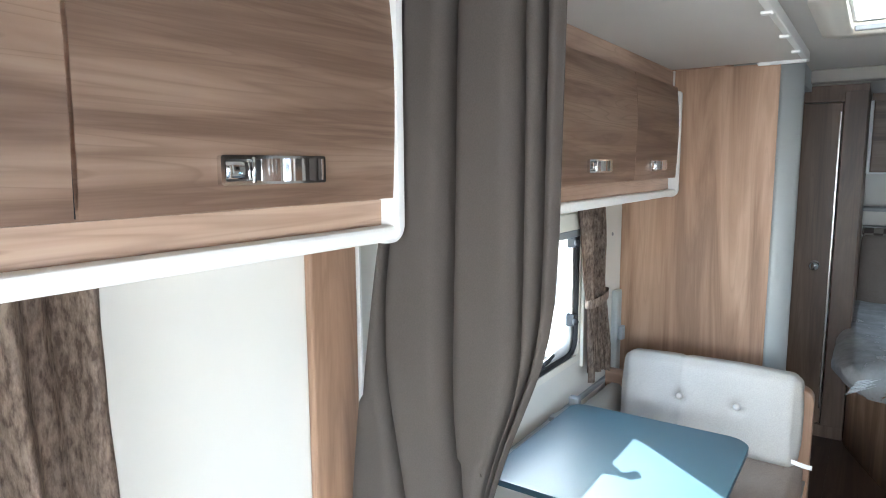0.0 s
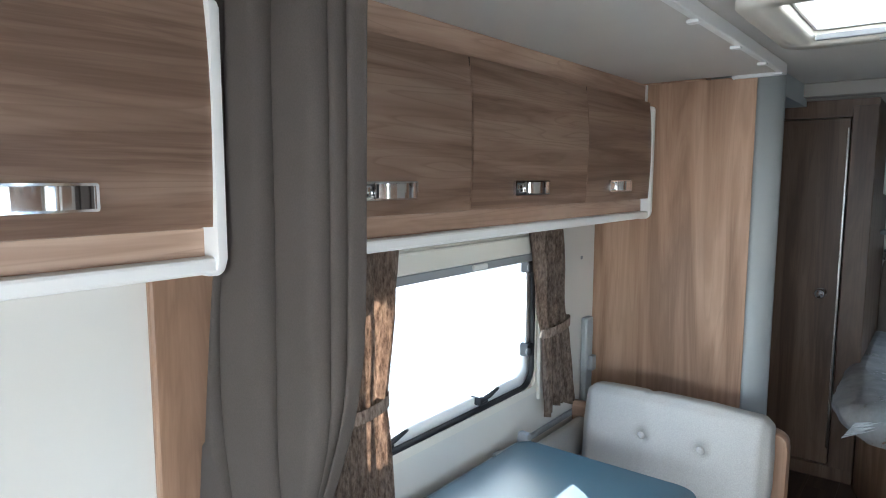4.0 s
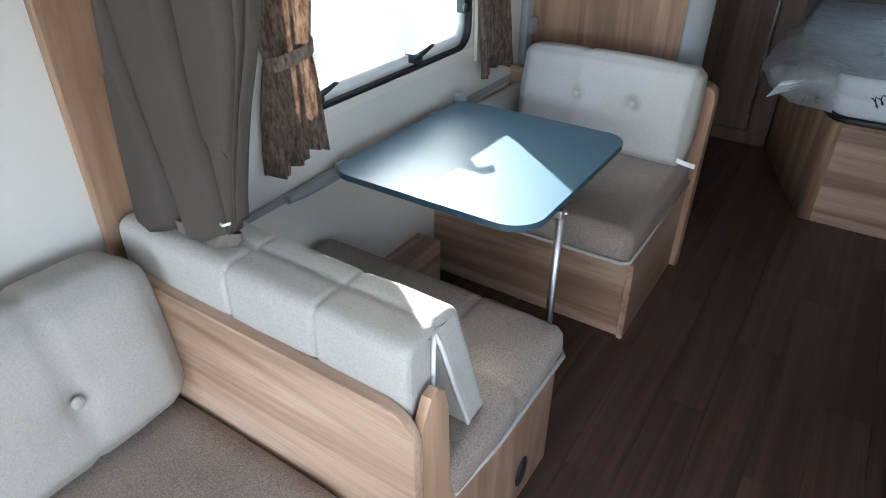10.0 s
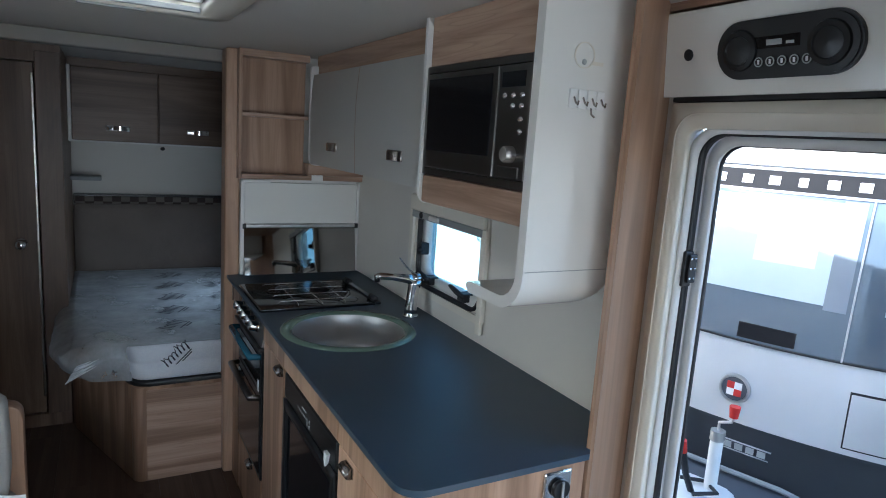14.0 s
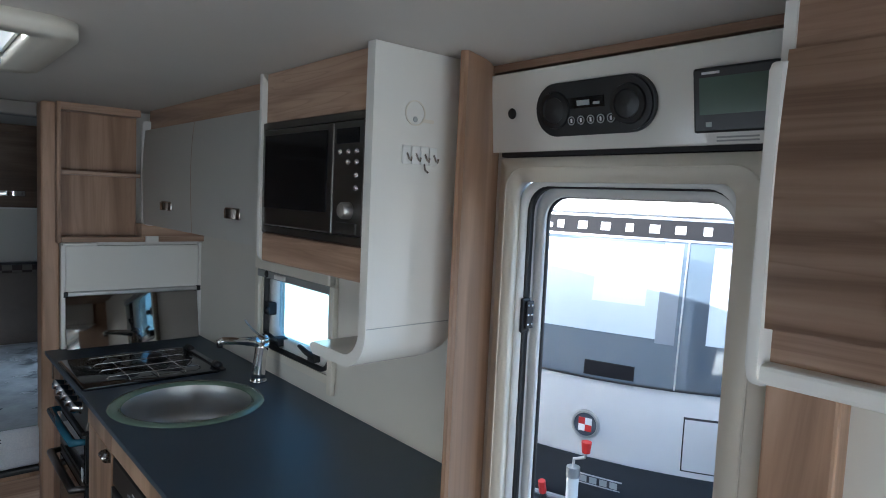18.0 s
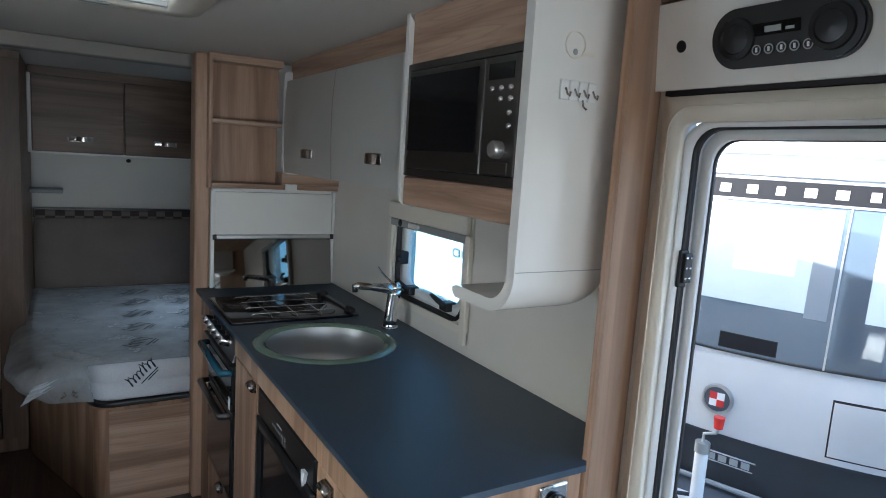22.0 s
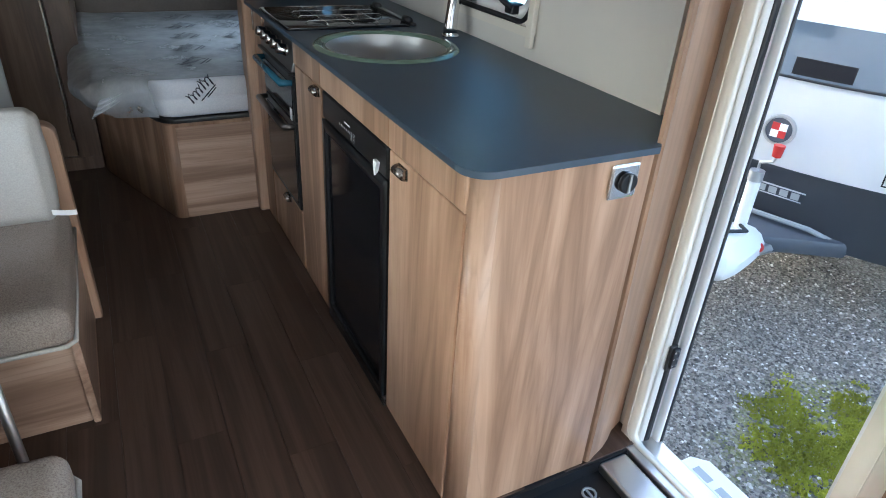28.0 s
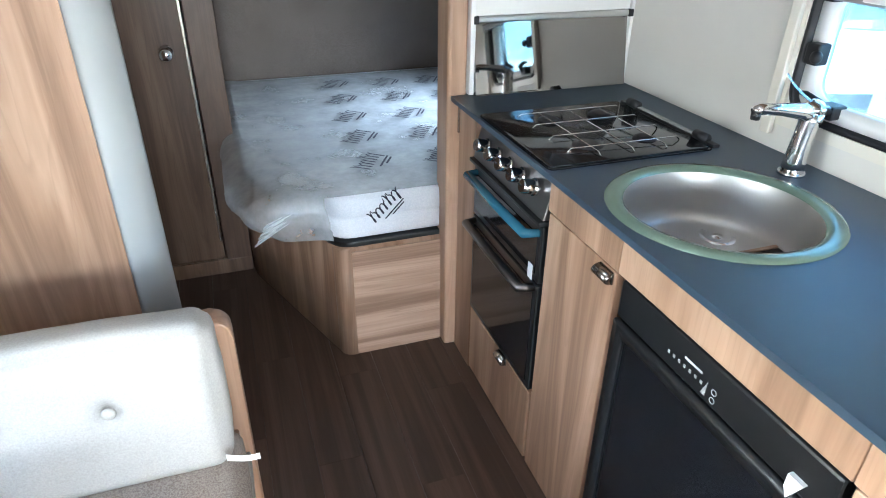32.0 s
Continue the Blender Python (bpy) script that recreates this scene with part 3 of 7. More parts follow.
def window(name, x, side, hole, latches, label, pane_mat, blind=True, stays=()):
    """Hinged acrylic side window: cream surround, black rubber, pale clamp frame, pane, latches, cassette blind. side: -1 left, 1 right."""
    y0, y1, z0, z1 = hole
    w = thing(name, (x, (y0 + y1) / 2, z0), label, "window", "", "structure")
    inward = -side
    def xs(d):
        return x + inward * d
    part("window_frame", ring(mesh(), rounded(y0 - 0.035, y1 + 0.035, z0 - 0.03, z1 + 0.03, 0.02), rounded(y0 - 0.004, y1 + 0.004, z0 - 0.004, z1 + 0.004, 0.02), "x", x - inward * 0.001, xs(0.008)), CREAM, w)
    part("seal", ring(mesh(), rounded(y0 - 0.004, y1 + 0.004, z0 - 0.004, z1 + 0.004, 0.07), rounded(y0 + 0.008, y1 - 0.008, z0 + 0.008, z1 - 0.008, 0.060), "x", xs(-0.035), xs(0.004)), BLACK, w, "black rubber seal", smooth=True)
    part("corner_filler", ring(mesh(), rounded(y0 - 0.003, y1 + 0.003, z0 - 0.003, z1 + 0.003, 0.004), rounded(y0 + 0.003, y1 - 0.003, z0 + 0.003, z1 - 0.003, 0.068), "x", xs(-0.034), xs(-0.002)), CREAM, w)
    part("clamp_frame", ring(mesh(), rounded(y0 + 0.008, y1 - 0.008, z0 + 0.008, z1 - 0.008, 0.060), rounded(y0 + 0.042, y1 - 0.042, z0 + 0.042, z1 - 0.042, 0.045), "x", xs(-0.045), xs(-0.012)), LAMPWHITE, w, "pale clamp frame", smooth=True)
    p = part("pane", prism(mesh(), rounded(y0 + 0.03, y1 - 0.03, z0 + 0.03, z1 - 0.03, 0.05), "x", xs(-0.040), xs(-0.036)), pane_mat, w)
    p.visible_shadow = False
    for y in latches:
        l = part("latch", box(mesh(), xs(-0.03), xs(0.012), y - 0.022, y + 0.022, z0 + 0.018, z0 + 0.048, 0.004), BLACK, w, "black plastic window latch")
        part("lever", tube(mesh(), [(xs(0.008), y - 0.015, z0 + 0.035), (xs(0.026), y + 0.005, z0 + 0.052), (xs(0.026), y + 0.045, z0 + 0.062), (xs(0.022), y + 0.06, z0 + 0.06)], [0.009, 0.009, 0.007, 0.005], 10), BLACK, l, smooth=True)
    for y, z in stays:
        part("stay_bracket", box(mesh(), xs(-0.02), xs(0.014), y - 0.018, y + 0.018, z - 0.02, z + 0.025, 0.004), BLACK, w, "black stay bracket")
        part("stay_knob", ball(mesh(), (xs(0.02), y - 0.02, z), 0.014, (0.8, 1, 1)), BLACK, w, smooth=True)
    if stays:
        y, z = stays[0]
        part("stay_arm", tube(mesh(), [(xs(-0.005), y, z), (xs(-0.005), y - 0.004, z1 - 0.05)], 0.006, 8), ALU, w, "grey telescopic stay")
    if blind:
        part("blind_cassette", box(mesh(), xs(0.0085), xs(0.03), y0 - 0.03, y1 + 0.03, z1 - 0.035, z1 + 0.025, 0.006), CREAM, w, "cream blind cassette")
        part("blind_rail", box(mesh(), xs(0.0085), xs(0.024), y0 - 0.02, y1 + 0.02, z1 - 0.062, z1 - 0.036, 0.003), GREYPLASTIC, w, "grey pull rail of a blind")
        part("pull_tab", box(mesh(), xs(0.024), xs(0.034), (y0 + y1) / 2 + 0.03, (y0 + y1) / 2 + 0.10, z1 - 0.056, z1 - 0.04, 0.003), WHITE, w)
        for y in (y0 - 0.028, y1 + 0.028):
            part("side_track", box(mesh(), xs(0.0085), xs(0.022), y - 0.014, y + 0.014, z0 - 0.055, z1 - 0.036, 0.003), CREAM, w, "cream blind track")
    return w


window("window_1", XL, -1, WIN_L, (1.46, 1.90), "hinged acrylic window beside the dinette with black seal and latches", PANE, True, ((2.175, 0.91), (2.175, 1.205)))
window("window_2", XL, -1, WIN_LF, (-0.5, 0.0), "hinged acrylic window beside the front bench", PANE2)
window("window_3", KW, 1, WIN_K, (2.09, 2.345), "small hinged acrylic window above the kitchen worktop", PANE4, True, ((2.415, 1.29), (2.415, 1.16)))
window("window_4", XR, 1, WIN_RF, (-0.1, 0.3), "hinged acrylic window on the entrance side", PANE2, False)
window("window_6", XR, 1, WIN_B, (3.88, 4.12), "hinged acrylic window at the side of the bed", PANE3, False)
wf = thing("window_5", (0.15, YF, 0.82), "wide front window of the caravan", "window", "", "structure")
part("window_frame", ring(mesh(), rounded(-0.75, 1.06, 0.79, 1.53, 0.03), rounded(-0.70, 1.01, 0.84, 1.48, 0.05), "y", YF - 0.03, YF + 0.006), BLACK, wf)
for k in range(3):
    p = part("pane", box(mesh(), -0.72 + 0.585 * k, -0.145 + 0.585 * k, YF - 0.022, YF - 0.018, 0.82, 1.5), PANE2, wf)
    p.visible_shadow = False

# partition and tall wood panel beside the dinette
PY = 2.69
setting("wall_panel", box(mesh(), XL + 0.001, -0.325, PY, PY + 0.02, 0.0, 1.856), WOOD_Z, "tall wood laminate panel of the wardrobe", "wall panel")
setting("panel_trim", prism(mesh(), [(-0.325, PY + 0.004)] + [(-0.325 + 0.075 * math.sin(radians(a)), PY + 0.004 + 0.075 * (1 - math.cos(radians(a)))) for a in range(10, 91, 10)] + [(-0.27, PY + 0.079), (-0.27, PY + 0.03), (-0.325, PY + 0.03)], "z", 0.0, 1.884), GREYTRIM, "rounded grey corner trim of the wardrobe", "trim", True)
ward = thing("wardrobe", (-0.6, 3.0, 0), "wood laminate wardrobe behind the dinette panel", "wardrobe")
part("body", box(mesh(), XL + 0.002, -0.50, PY + 0.021, 3.35, 0.0, 1.882), WOOD_Z, ward)
part("top_filler", box(mesh(), -0.50, -0.27, PY + 0.08, 3.3, 1.80, 1.882), GREYTRIM, ward)

# washroom wall with its door
WY = 3.90
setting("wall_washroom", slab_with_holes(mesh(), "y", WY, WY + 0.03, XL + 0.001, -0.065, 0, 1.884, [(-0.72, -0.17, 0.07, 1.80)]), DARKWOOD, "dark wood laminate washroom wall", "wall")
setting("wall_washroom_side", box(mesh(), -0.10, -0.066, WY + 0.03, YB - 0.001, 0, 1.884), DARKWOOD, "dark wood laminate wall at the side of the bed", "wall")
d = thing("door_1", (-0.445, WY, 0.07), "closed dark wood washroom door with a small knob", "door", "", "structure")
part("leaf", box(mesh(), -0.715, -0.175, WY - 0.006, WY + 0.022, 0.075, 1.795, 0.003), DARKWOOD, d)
part("edge_strip", box(mesh(), -0.186, -0.174, WY - 0.012, WY - 0.005, 0.16, 1.75, 0.003), NICKEL, d, "slim aluminium edge strip")
kn = part("door_handle", lathe(mesh(), [(0.0, 0.0), (0.026, 0.0), (0.026, 0.008), (0.011, 0.012), (0.011, 0.03), (0.022, 0.036), (0.025, 0.05), (0.018, 0.06), (0, 0.062)], (0, 0, 0), 20), CHROME, d, "small chrome door knob", smooth=True)
kn.data.transform(pose(-0.25, WY - 0.006, 0.945, 90))
part("jamb", box(mesh(), -0.168, -0.066, WY - 0.012, WY - 0.001, 0.0, 1.85, 0.003), DARKWOOD, d)
part("threshold", box(mesh(), XL + 0.002, -0.066, WY - 0.013, WY - 0.001, 0.0, 0.068, 0.003), DARKWOOD, d)

# beam across the ceiling before the bed, its dark taupe painted as ceiling shade
setting("ceiling_beam", box(mesh(), XL + 0.001, XR - 0.001, 3.22, 3.30, 1.83, ZC - 0.001, 0.006), SHADEDBOARD, "beam under the ceiling in front of the bed, shade painted in its colour", "beam")

# kitchen end partition, post
setting("wall_kitchen_end", box(mesh(), 0.60, XR - 0.001, 3.172, 3.20, 0, 1.884), WALL, "partition wall behind the hob", "wall")
post = thing("partition_post", (0.60, 3.16, 0), "wood laminate post between kitchen and bed with strike plates", "post", "", "structure")
part("post", box(mesh(), 0.555, 0.617, 3.112, 3.215, 0, 1.884, 0.012, 3), WOOD_Z, post)
for z in (0.86,):
    part("strike_plate", box(mesh(), 0.588, 0.602, 3.105, 3.113, z - 0.045, z + 0.045, 0.003), NICKEL, post, "small bronze strike plate")

# post between kitchen and entrance door
setting("door_post", prism(mesh(), [(1.026, 1.274), (1.018, 1.277), (1.015, 1.286), (1.165, 1.42), (XR - 0.001, 1.42), (XR - 0.001, 1.360), (1.195, 1.357), (1.165, 1.342), (1.130, 1.318), (1.095, 1.300), (1.055, 1.286), (1.030, 1.278)], "z", 0, 1.884, 0.003), WOOD_Z, "wood laminate post beside the entrance door", "post", True)

# entrance door opening: cream frame, alloy channel, black seal
dy0, dy1, dz0, dz1 = DOOR
ed = thing("door_2", (XR, 1.03, 0), "open entrance doorway with cream frame, alloy channel and black seal", "door", "", "structure")
part("door_frame", ring(mesh(), rounded(dy0 - 0.075, dy1 + 0.045, dz0 + 0.08, dz1 + 0.050, 0.006), rounded(dy0 + 0.002, dy1 - 0.002, dz0 + 0.10, dz1 - 0.002, 0.03), "x", XR - 0.022, XR - 0.0005), CREAM, ed, "cream plastic door surround", smooth=True)
part("lining", ring(mesh(), rounded(dy0 - 0.002, dy1 + 0.002, dz0 + 0.0, dz1 + 0.002, 0.06), rounded(dy0 + 0.010, dy1 - 0.010, dz0 + 0.012, dz1 - 0.010, 0.055), "x", XR - 0.001, XR + 0.06), PALEGREY, ed, "pale grey door channel", smooth=True)
part("seal", ring(mesh(), rounded(dy0 + 0.008, dy1 - 0.008, dz0 + 0.010, dz1 - 0.008, 0.06), rounded(dy0 + 0.014, dy1 - 0.014, dz0 + 0.016, dz1 - 0.014, 0.055), "x", XR + 0.016, XR + 0.034), BLACK, ed, "black rubber door seal", smooth=True)
part("outer_rim", ring(mesh(), rounded(dy0 + 0.010, dy1 - 0.010, dz0 + 0.012, dz1 - 0.010, 0.06), rounded(dy0 + 0.032, dy1 - 0.032, dz0 + 0.03, dz1 - 0.032, 0.05), "x", XR + 0.047, XR + 0.064), PALEGREY, ed, "pale outer rim", smooth=True)
part("rim_seal", ring(mesh(), rounded(dy0 + 0.030, dy1 - 0.030, dz0 + 0.028, dz1 - 0.030, 0.05), rounded(dy0 + 0.034, dy1 - 0.034, dz0 + 0.032, dz1 - 0.034, 0.05), "x", XR + 0.058, XR + 0.068), BLACK, ed, "thin black outer seal", smooth=True)
part("frame_bead", ring(mesh(), rounded(dy0 - 0.040, dy1 + 0.028, dz0 + 0.09, dz1 + 0.030, 0.05), rounded(dy0 - 0.037, dy1 + 0.025, dz0 + 0.093, dz1 + 0.027, 0.05), "x", XR - 0.0245, XR - 0.021), CREAM, ed, "thin moulded line", smooth=True)
for z in (0.31, 1.325):
    h = part("hinge", box(box(mesh(), XR + 0.004, XR + 0.030, dy1 - 0.022, dy1 - 0.013, z - 0.040, z + 0.040, 0.003), XR + 0.010, XR + 0.034, dy1 - 0.030, dy1 - 0.022, z - 0.030, z + 0.034, 0.003), BLACK, ed, "black door hinge with screws")
    for k in range(6):
        part("screw", ball(mesh(), (XR + 0.015 + 0.012 * (k % 2), dy1 - 0.0305, z - 0.020 + 0.022 * (k // 2)), 0.003, (1, 0.5, 1), 10, 6), CHROME, h, smooth=True)
part("inner_sill", box(mesh(), 1.062, 1.158, 0.798, 1.2675, -0.0455, -0.012, 0.008, 3), ALU, ed, "broad aluminium threshold profile")
part("sill_groove", box(mesh(), 1.150, 1.163, 0.798, 1.2675, -0.0455, -0.018), BLACK, ed)
part("sill", box(mesh(), XR - 0.05, XR + 0.065, dy0, dy1 + 0.05, -0.022, -0.004, 0.004), ALU, ed, "aluminium door sill")

# lower board, rail and duct along the dinette wall
setting("wall_rail", tube(box(mesh(), XL + 0.0005, XL + 0.014, 0.96, PY - 0.002, 0.578, 0.598, 0.003), [(XL + 0.022, 1.30, 0.592), (XL + 0.022, 1.36, 0.592), (XL + 0.022, 2.10, 0.592)], [0.012, 0.018, 0.018], 12), GREYPLASTIC, "grey plastic table rail on the side wall", "rail")
setting("lower_wallboard", box(mesh(), XL + 0.0005, XL + 0.010, 0.96, PY - 0.002, 0.20, 0.577), CREAM, "cream board below the table rail", "wallboard")
setting("wall_duct", box(mesh(), XL + 0.001, -0.80, 1.44, 1.88, 0.0, 0.20, 0.004), WOOD_Y, "low wood casing along the wall between the seats", "casing")


# ---- overhead lockers ----
def pull(parent, x, y, z, face=1, length=0.18):
    """Chrome locker handle: a sunk plate with an arched grip. face: 1 opens towards +x, -1 towards -x."""
    bm = mesh()
    ring(bm, rounded(y - length / 2, y + length / 2, z - 0.019, z + 0.019, 0.004), rounded(y - length / 2 + 0.006, y + length / 2 - 0.006, z - 0.014, z + 0.014, 0.003), "x", x, x + face * 0.008)
    box(bm, x, x + face * 0.010, y - length * 0.235, y - length * 0.205, z - 0.017, z + 0.017, 0.002)
    box(bm, x, x + face * 0.006, y - length * 0.455, y - length * 0.245, z - 0.0115, z + 0.0115, 0.002)
    n = 14
    fabric(bm, lambda u, v: Vector((x + face * (0.004 + 0.020 * math.sin(math.pi * u) ** 0.6), y - length * 0.14 + u * length * 0.64, z - 0.015 + 0.030 * v)), n, 4)
    box(bm, x, x + face * 0.016, y + length * 0.10, y + length * 0.24, z - 0.009, z + 0.007, 0.002)
    ob = part("handle", bm, CHROME, parent, "chrome sprung handle", True)
    if parent.parent is None:
        part("recess", box(mesh(), x, x + face * 0.002, y - length / 2 + 0.005, y + length / 2 - 0.005, z - 0.014, z + 0.014), DARKSTEEL, ob)
    else:
        part("recess", box(mesh(), x, x + face * 0.002, y - length / 2 + 0.005, y + length / 2 - 0.005, z - 0.014, z + 0.014), DARKSTEEL, parent)
    return ob


def pull_y(parent, x, y, z, length=0.11, material=None):
    """The same grip on a door that faces -y."""
    bm = mesh()
    box(bm, x - length / 2, x + length / 2, y - 0.004, y, z - 0.014, z + 0.014, 0.003)
    fabric(bm, lambda u, v: Vector((x - length * 0.2 + u * length * 0.6, y - 0.004 - 0.018 * math.sin(math.pi * u) ** 0.6, z - 0.012 + 0.024 * v)), 10, 3)
    return part("handle", bm, material or CHROME, parent, "chrome sprung handle", True)


def curved_door(bm, x, y0, y1, z0, z1, face, belly=0.012, thick=0.016, n=10):
    """A door leaf that bows gently outward over its height."""
    def fn(u, v):
        z = z0 + (z1 - z0) * v
        return Vector((x + face * (belly * math.sin(math.pi * (0.15 + 0.7 * v)) - belly * 0.45 - 0.03 * max(0, v - 0.55) ** 2), y0 + (y1 - y0) * u, z))
    fabric(bm, fn, 1, n)
    bmesh.ops.solidify(bm, geom=bm.faces[:], thickness=thick * -face)
    return bm


def overhead_locker(x, wall, y0, y1, cuts, handles, label, end_at, face):
    """A run of lockers: carcass, wood doors, recessed lower board, white bottom rail and white end cheek with rounded corner."""
    t = thing("overhead_locker", ((x + wall) / 2, (y0 + y1) / 2, 1.36), label, "overhead locker", "overhead lockers")
    back = x - face * 0.03
    part("carcass", box(mesh(), wall + face * 0.001, back, y0, y1, 1.385, 1.855), WOOD_Y, t)
    part("lower_board", box(mesh(), back - face * 0.01, x - face * 0.027, y0, y1 - 0.012, 1.383, 1.428), WOOD_Y, t)
    part("top_board", box(mesh(), back, x - face * 0.024, y0, y1 - 0.012, 1.78, 1.856), WOOD_Y, t)
    part("bottom_rail", box(mesh(), wall + face * 0.001, x + face * 0.004, y0, y1, 1.358, 1.384, 0.006), WHITE, t, "white bottom rail")
    pts = rounded(min(wall, x + face * 0.012), max(wall, x + face * 0.012), 1.352, 1.775, [0.001, 0.030, 0.012, 0.001] if face > 0 else [0.030, 0.001, 0.001, 0.012])
    part("end_cheek", prism(mesh(), pts, "y", end_at - 0.008, end_at + 0.008, 0.003), WHITE, t, "white end cheek with rounded corner", True)
    part("end_cap", box(mesh(), wall + face * 0.001, x - face * 0.02, end_at - 0.008, end_at + 0.008, 1.76, 1.856), WHITE, t)
    edges = [y0, *cuts, y1 - 0.012]
    for c in cuts:
        # black strip that puts the joint's shade into colour
        part("door_gap", box(mesh(), back, x - face * 0.006, c - 0.0021, c + 0.0021, 1.433, 1.789), BLACK, t, "black strip painted as the shade between two doors")
    for a, b in zip(edges, edges[1:]):
        dr = part("door", curved_door(mesh(), x, a + 0.0025, b - 0.0025, 1.432, 1.79, face), WOOD_Y, t, "", True)
        for h in handles:
            if a < h < b:
                pull(dr, x + face * 0.004, h, 1.482, face)
    return t


overhead_locker(-0.682, XL, 0.955, PY - 0.001, (1.525, 2.14), (1.232, 1.80, 2.393), "wood laminate overhead lockers above the dinette with chrome handles", PY - 0.012, 1)
overhead_locker(-0.682, XL, -1.2, 0.862, (-0.7, -0.19, 0.325), (-0.45, 0.05, 0.585), "wood laminate overhead lockers above the front bench", 0.854, 1)
overhead_locker(1.0, XR, -1.2, 0.665, (-0.7, -0.25, 0.16), (-0.45, -0.05, 0.42), "wood laminate overhead lockers on the entrance side", 0.657, -1)
setting("side_panel", box(mesh(), 1.16, XR - 0.001, 0.60, 0.705, 0, 1.36, 0.006), WOOD_Z, "wood laminate panel beside the entrance door", "wall panel")
setting("side_post", box(mesh(), XL + 0.001, -0.886, 0.842, 0.975, 0.40, 1.36, 0.006), WOOD_Z, "wood laminate post behind the divider curtain", "post")
setting("side_post_edge", box(mesh(), XL + 0.001, -0.880, 0.976, 0.982, 0.40, 1.36), WHITE, "white edge of the post", "trim")


# ---- curtains ----
def divider_curtain():
    """A full-height cloth across the van, drawn to the wall and swept back at its foot."""
    t = thing("divider_curtain", (-0.68, 0.90, 0.78), "drawn-back taupe divider curtain hanging beside the lockers", "curtain")
    # the edges and the creases between the folds: (height, place across) from the track down
    lines = (((1.86, -0.728), (1.45, -0.738), (1.21, -0.784), (0.99, -0.826), (0.73, -0.864)),
             ((1.86, -0.690), (1.45, -0.715), (1.28, -0.750), (1.11, -0.752), (0.96, -0.723), (0.80, -0.696)),
             ((1.86, -0.585), (1.55, -0.595), (1.09, -0.606), (0.91, -0.582), (0.82, -0.568)),
             ((1.86, -0.460), (1.40, -0.456), (1.12, -0.457), (0.99, -0.505), (0.83, -0.546)),
             ((1.86, -0.424), (1.40, -0.424), (1.20, -0.428), (1.12, -0.452), (0.99, -0.498), (0.83, -0.540)),
             ((1.86, -0.392), (1.33, -0.398), (1.21, -0.408), (1.12, -0.437), (0.99, -0.489), (0.83, -0.534)))
    cuts = (0.0, 0.16, 0.44, 0.78, 0.90, 1.0)
    def along(line, z):
        total = 0.0
        for h in (z - 0.05, z, z + 0.05):
            h = min(max(h, line[-1][0]), line[0][0])
            for (z1, x1), (z0, x0) in zip(line, line[1:]):
                if z0 <= h <= z1:
                    total += x0 + (x1 - x0) * (h - z0) / (z1 - z0)
                    break
        return total / 3
    def fn(u, v):
        k = max(i for i in range(5) if cuts[i] <= u)
        w = (u - cuts[k]) / (cuts[k + 1] - cuts[k])
        foot_z = 0.738 + 0.105 * u + 0.016 * abs(math.cos(math.pi * w)) * (1 if k < 3 else 0.3)
        z = 1.856 + (foot_z - 1.856) * v
        a, b = along(lines[k], z), along(lines[k + 1], z)
        x = a + (b - a) * w
        puff = 1 - abs(2 * w - 1) ** (6.0 if b - a > 0.08 else 2.6)
        deep = 0.020 + 0.26 * min(b - a, 0.12)
        y = 0.884 + deep * (0.80 - puff) + 0.012 * (w - 0.5) * (1 if k % 2 else -1)
        y += 0.005 * noise.noise(Vector((x * 9, z * 2.0, 3))) + 0.006 * max(0.0, 1 - v / 0.14) * math.sin(26 * u + 1.0)
        return Vector((x, y, z))
    part("cloth", thicken(fabric(mesh(), fn, 200, 80), 0.003), DRAPE, t, smooth=True, sharp=80)
    part("heading_track", box(mesh(), -0.90, -0.40, 0.905, 0.920, 1.857, 1.878, 0.003), WHITE, t)
    def tail(u, v):
        a = 2 * math.pi * u
        k = 1 - 0.55 * v * v
        return Vector((-0.680 + (0.100 * k + 0.008 * math.sin(5 * a)) * math.cos(a), 0.912 + (0.024 * k + 0.004 * math.sin(6 * a)) * math.sin(a), 0.788 - 0.042 * math.sin(v * 1.5)))
    part("turned_hem", fabric(mesh(), tail, 60, 10, True), DRAPE, t, "hem tucked down behind the cushion", True)
    part("tie_hook", tube(mesh(), [(-0.556, 0.868, 0.838), (-0.542, 0.862, 0.842), (-0.526, 0.864, 0.850)], 0.0025, 8), WHITE, t, "small white tie hook", True)


divider_curtain()


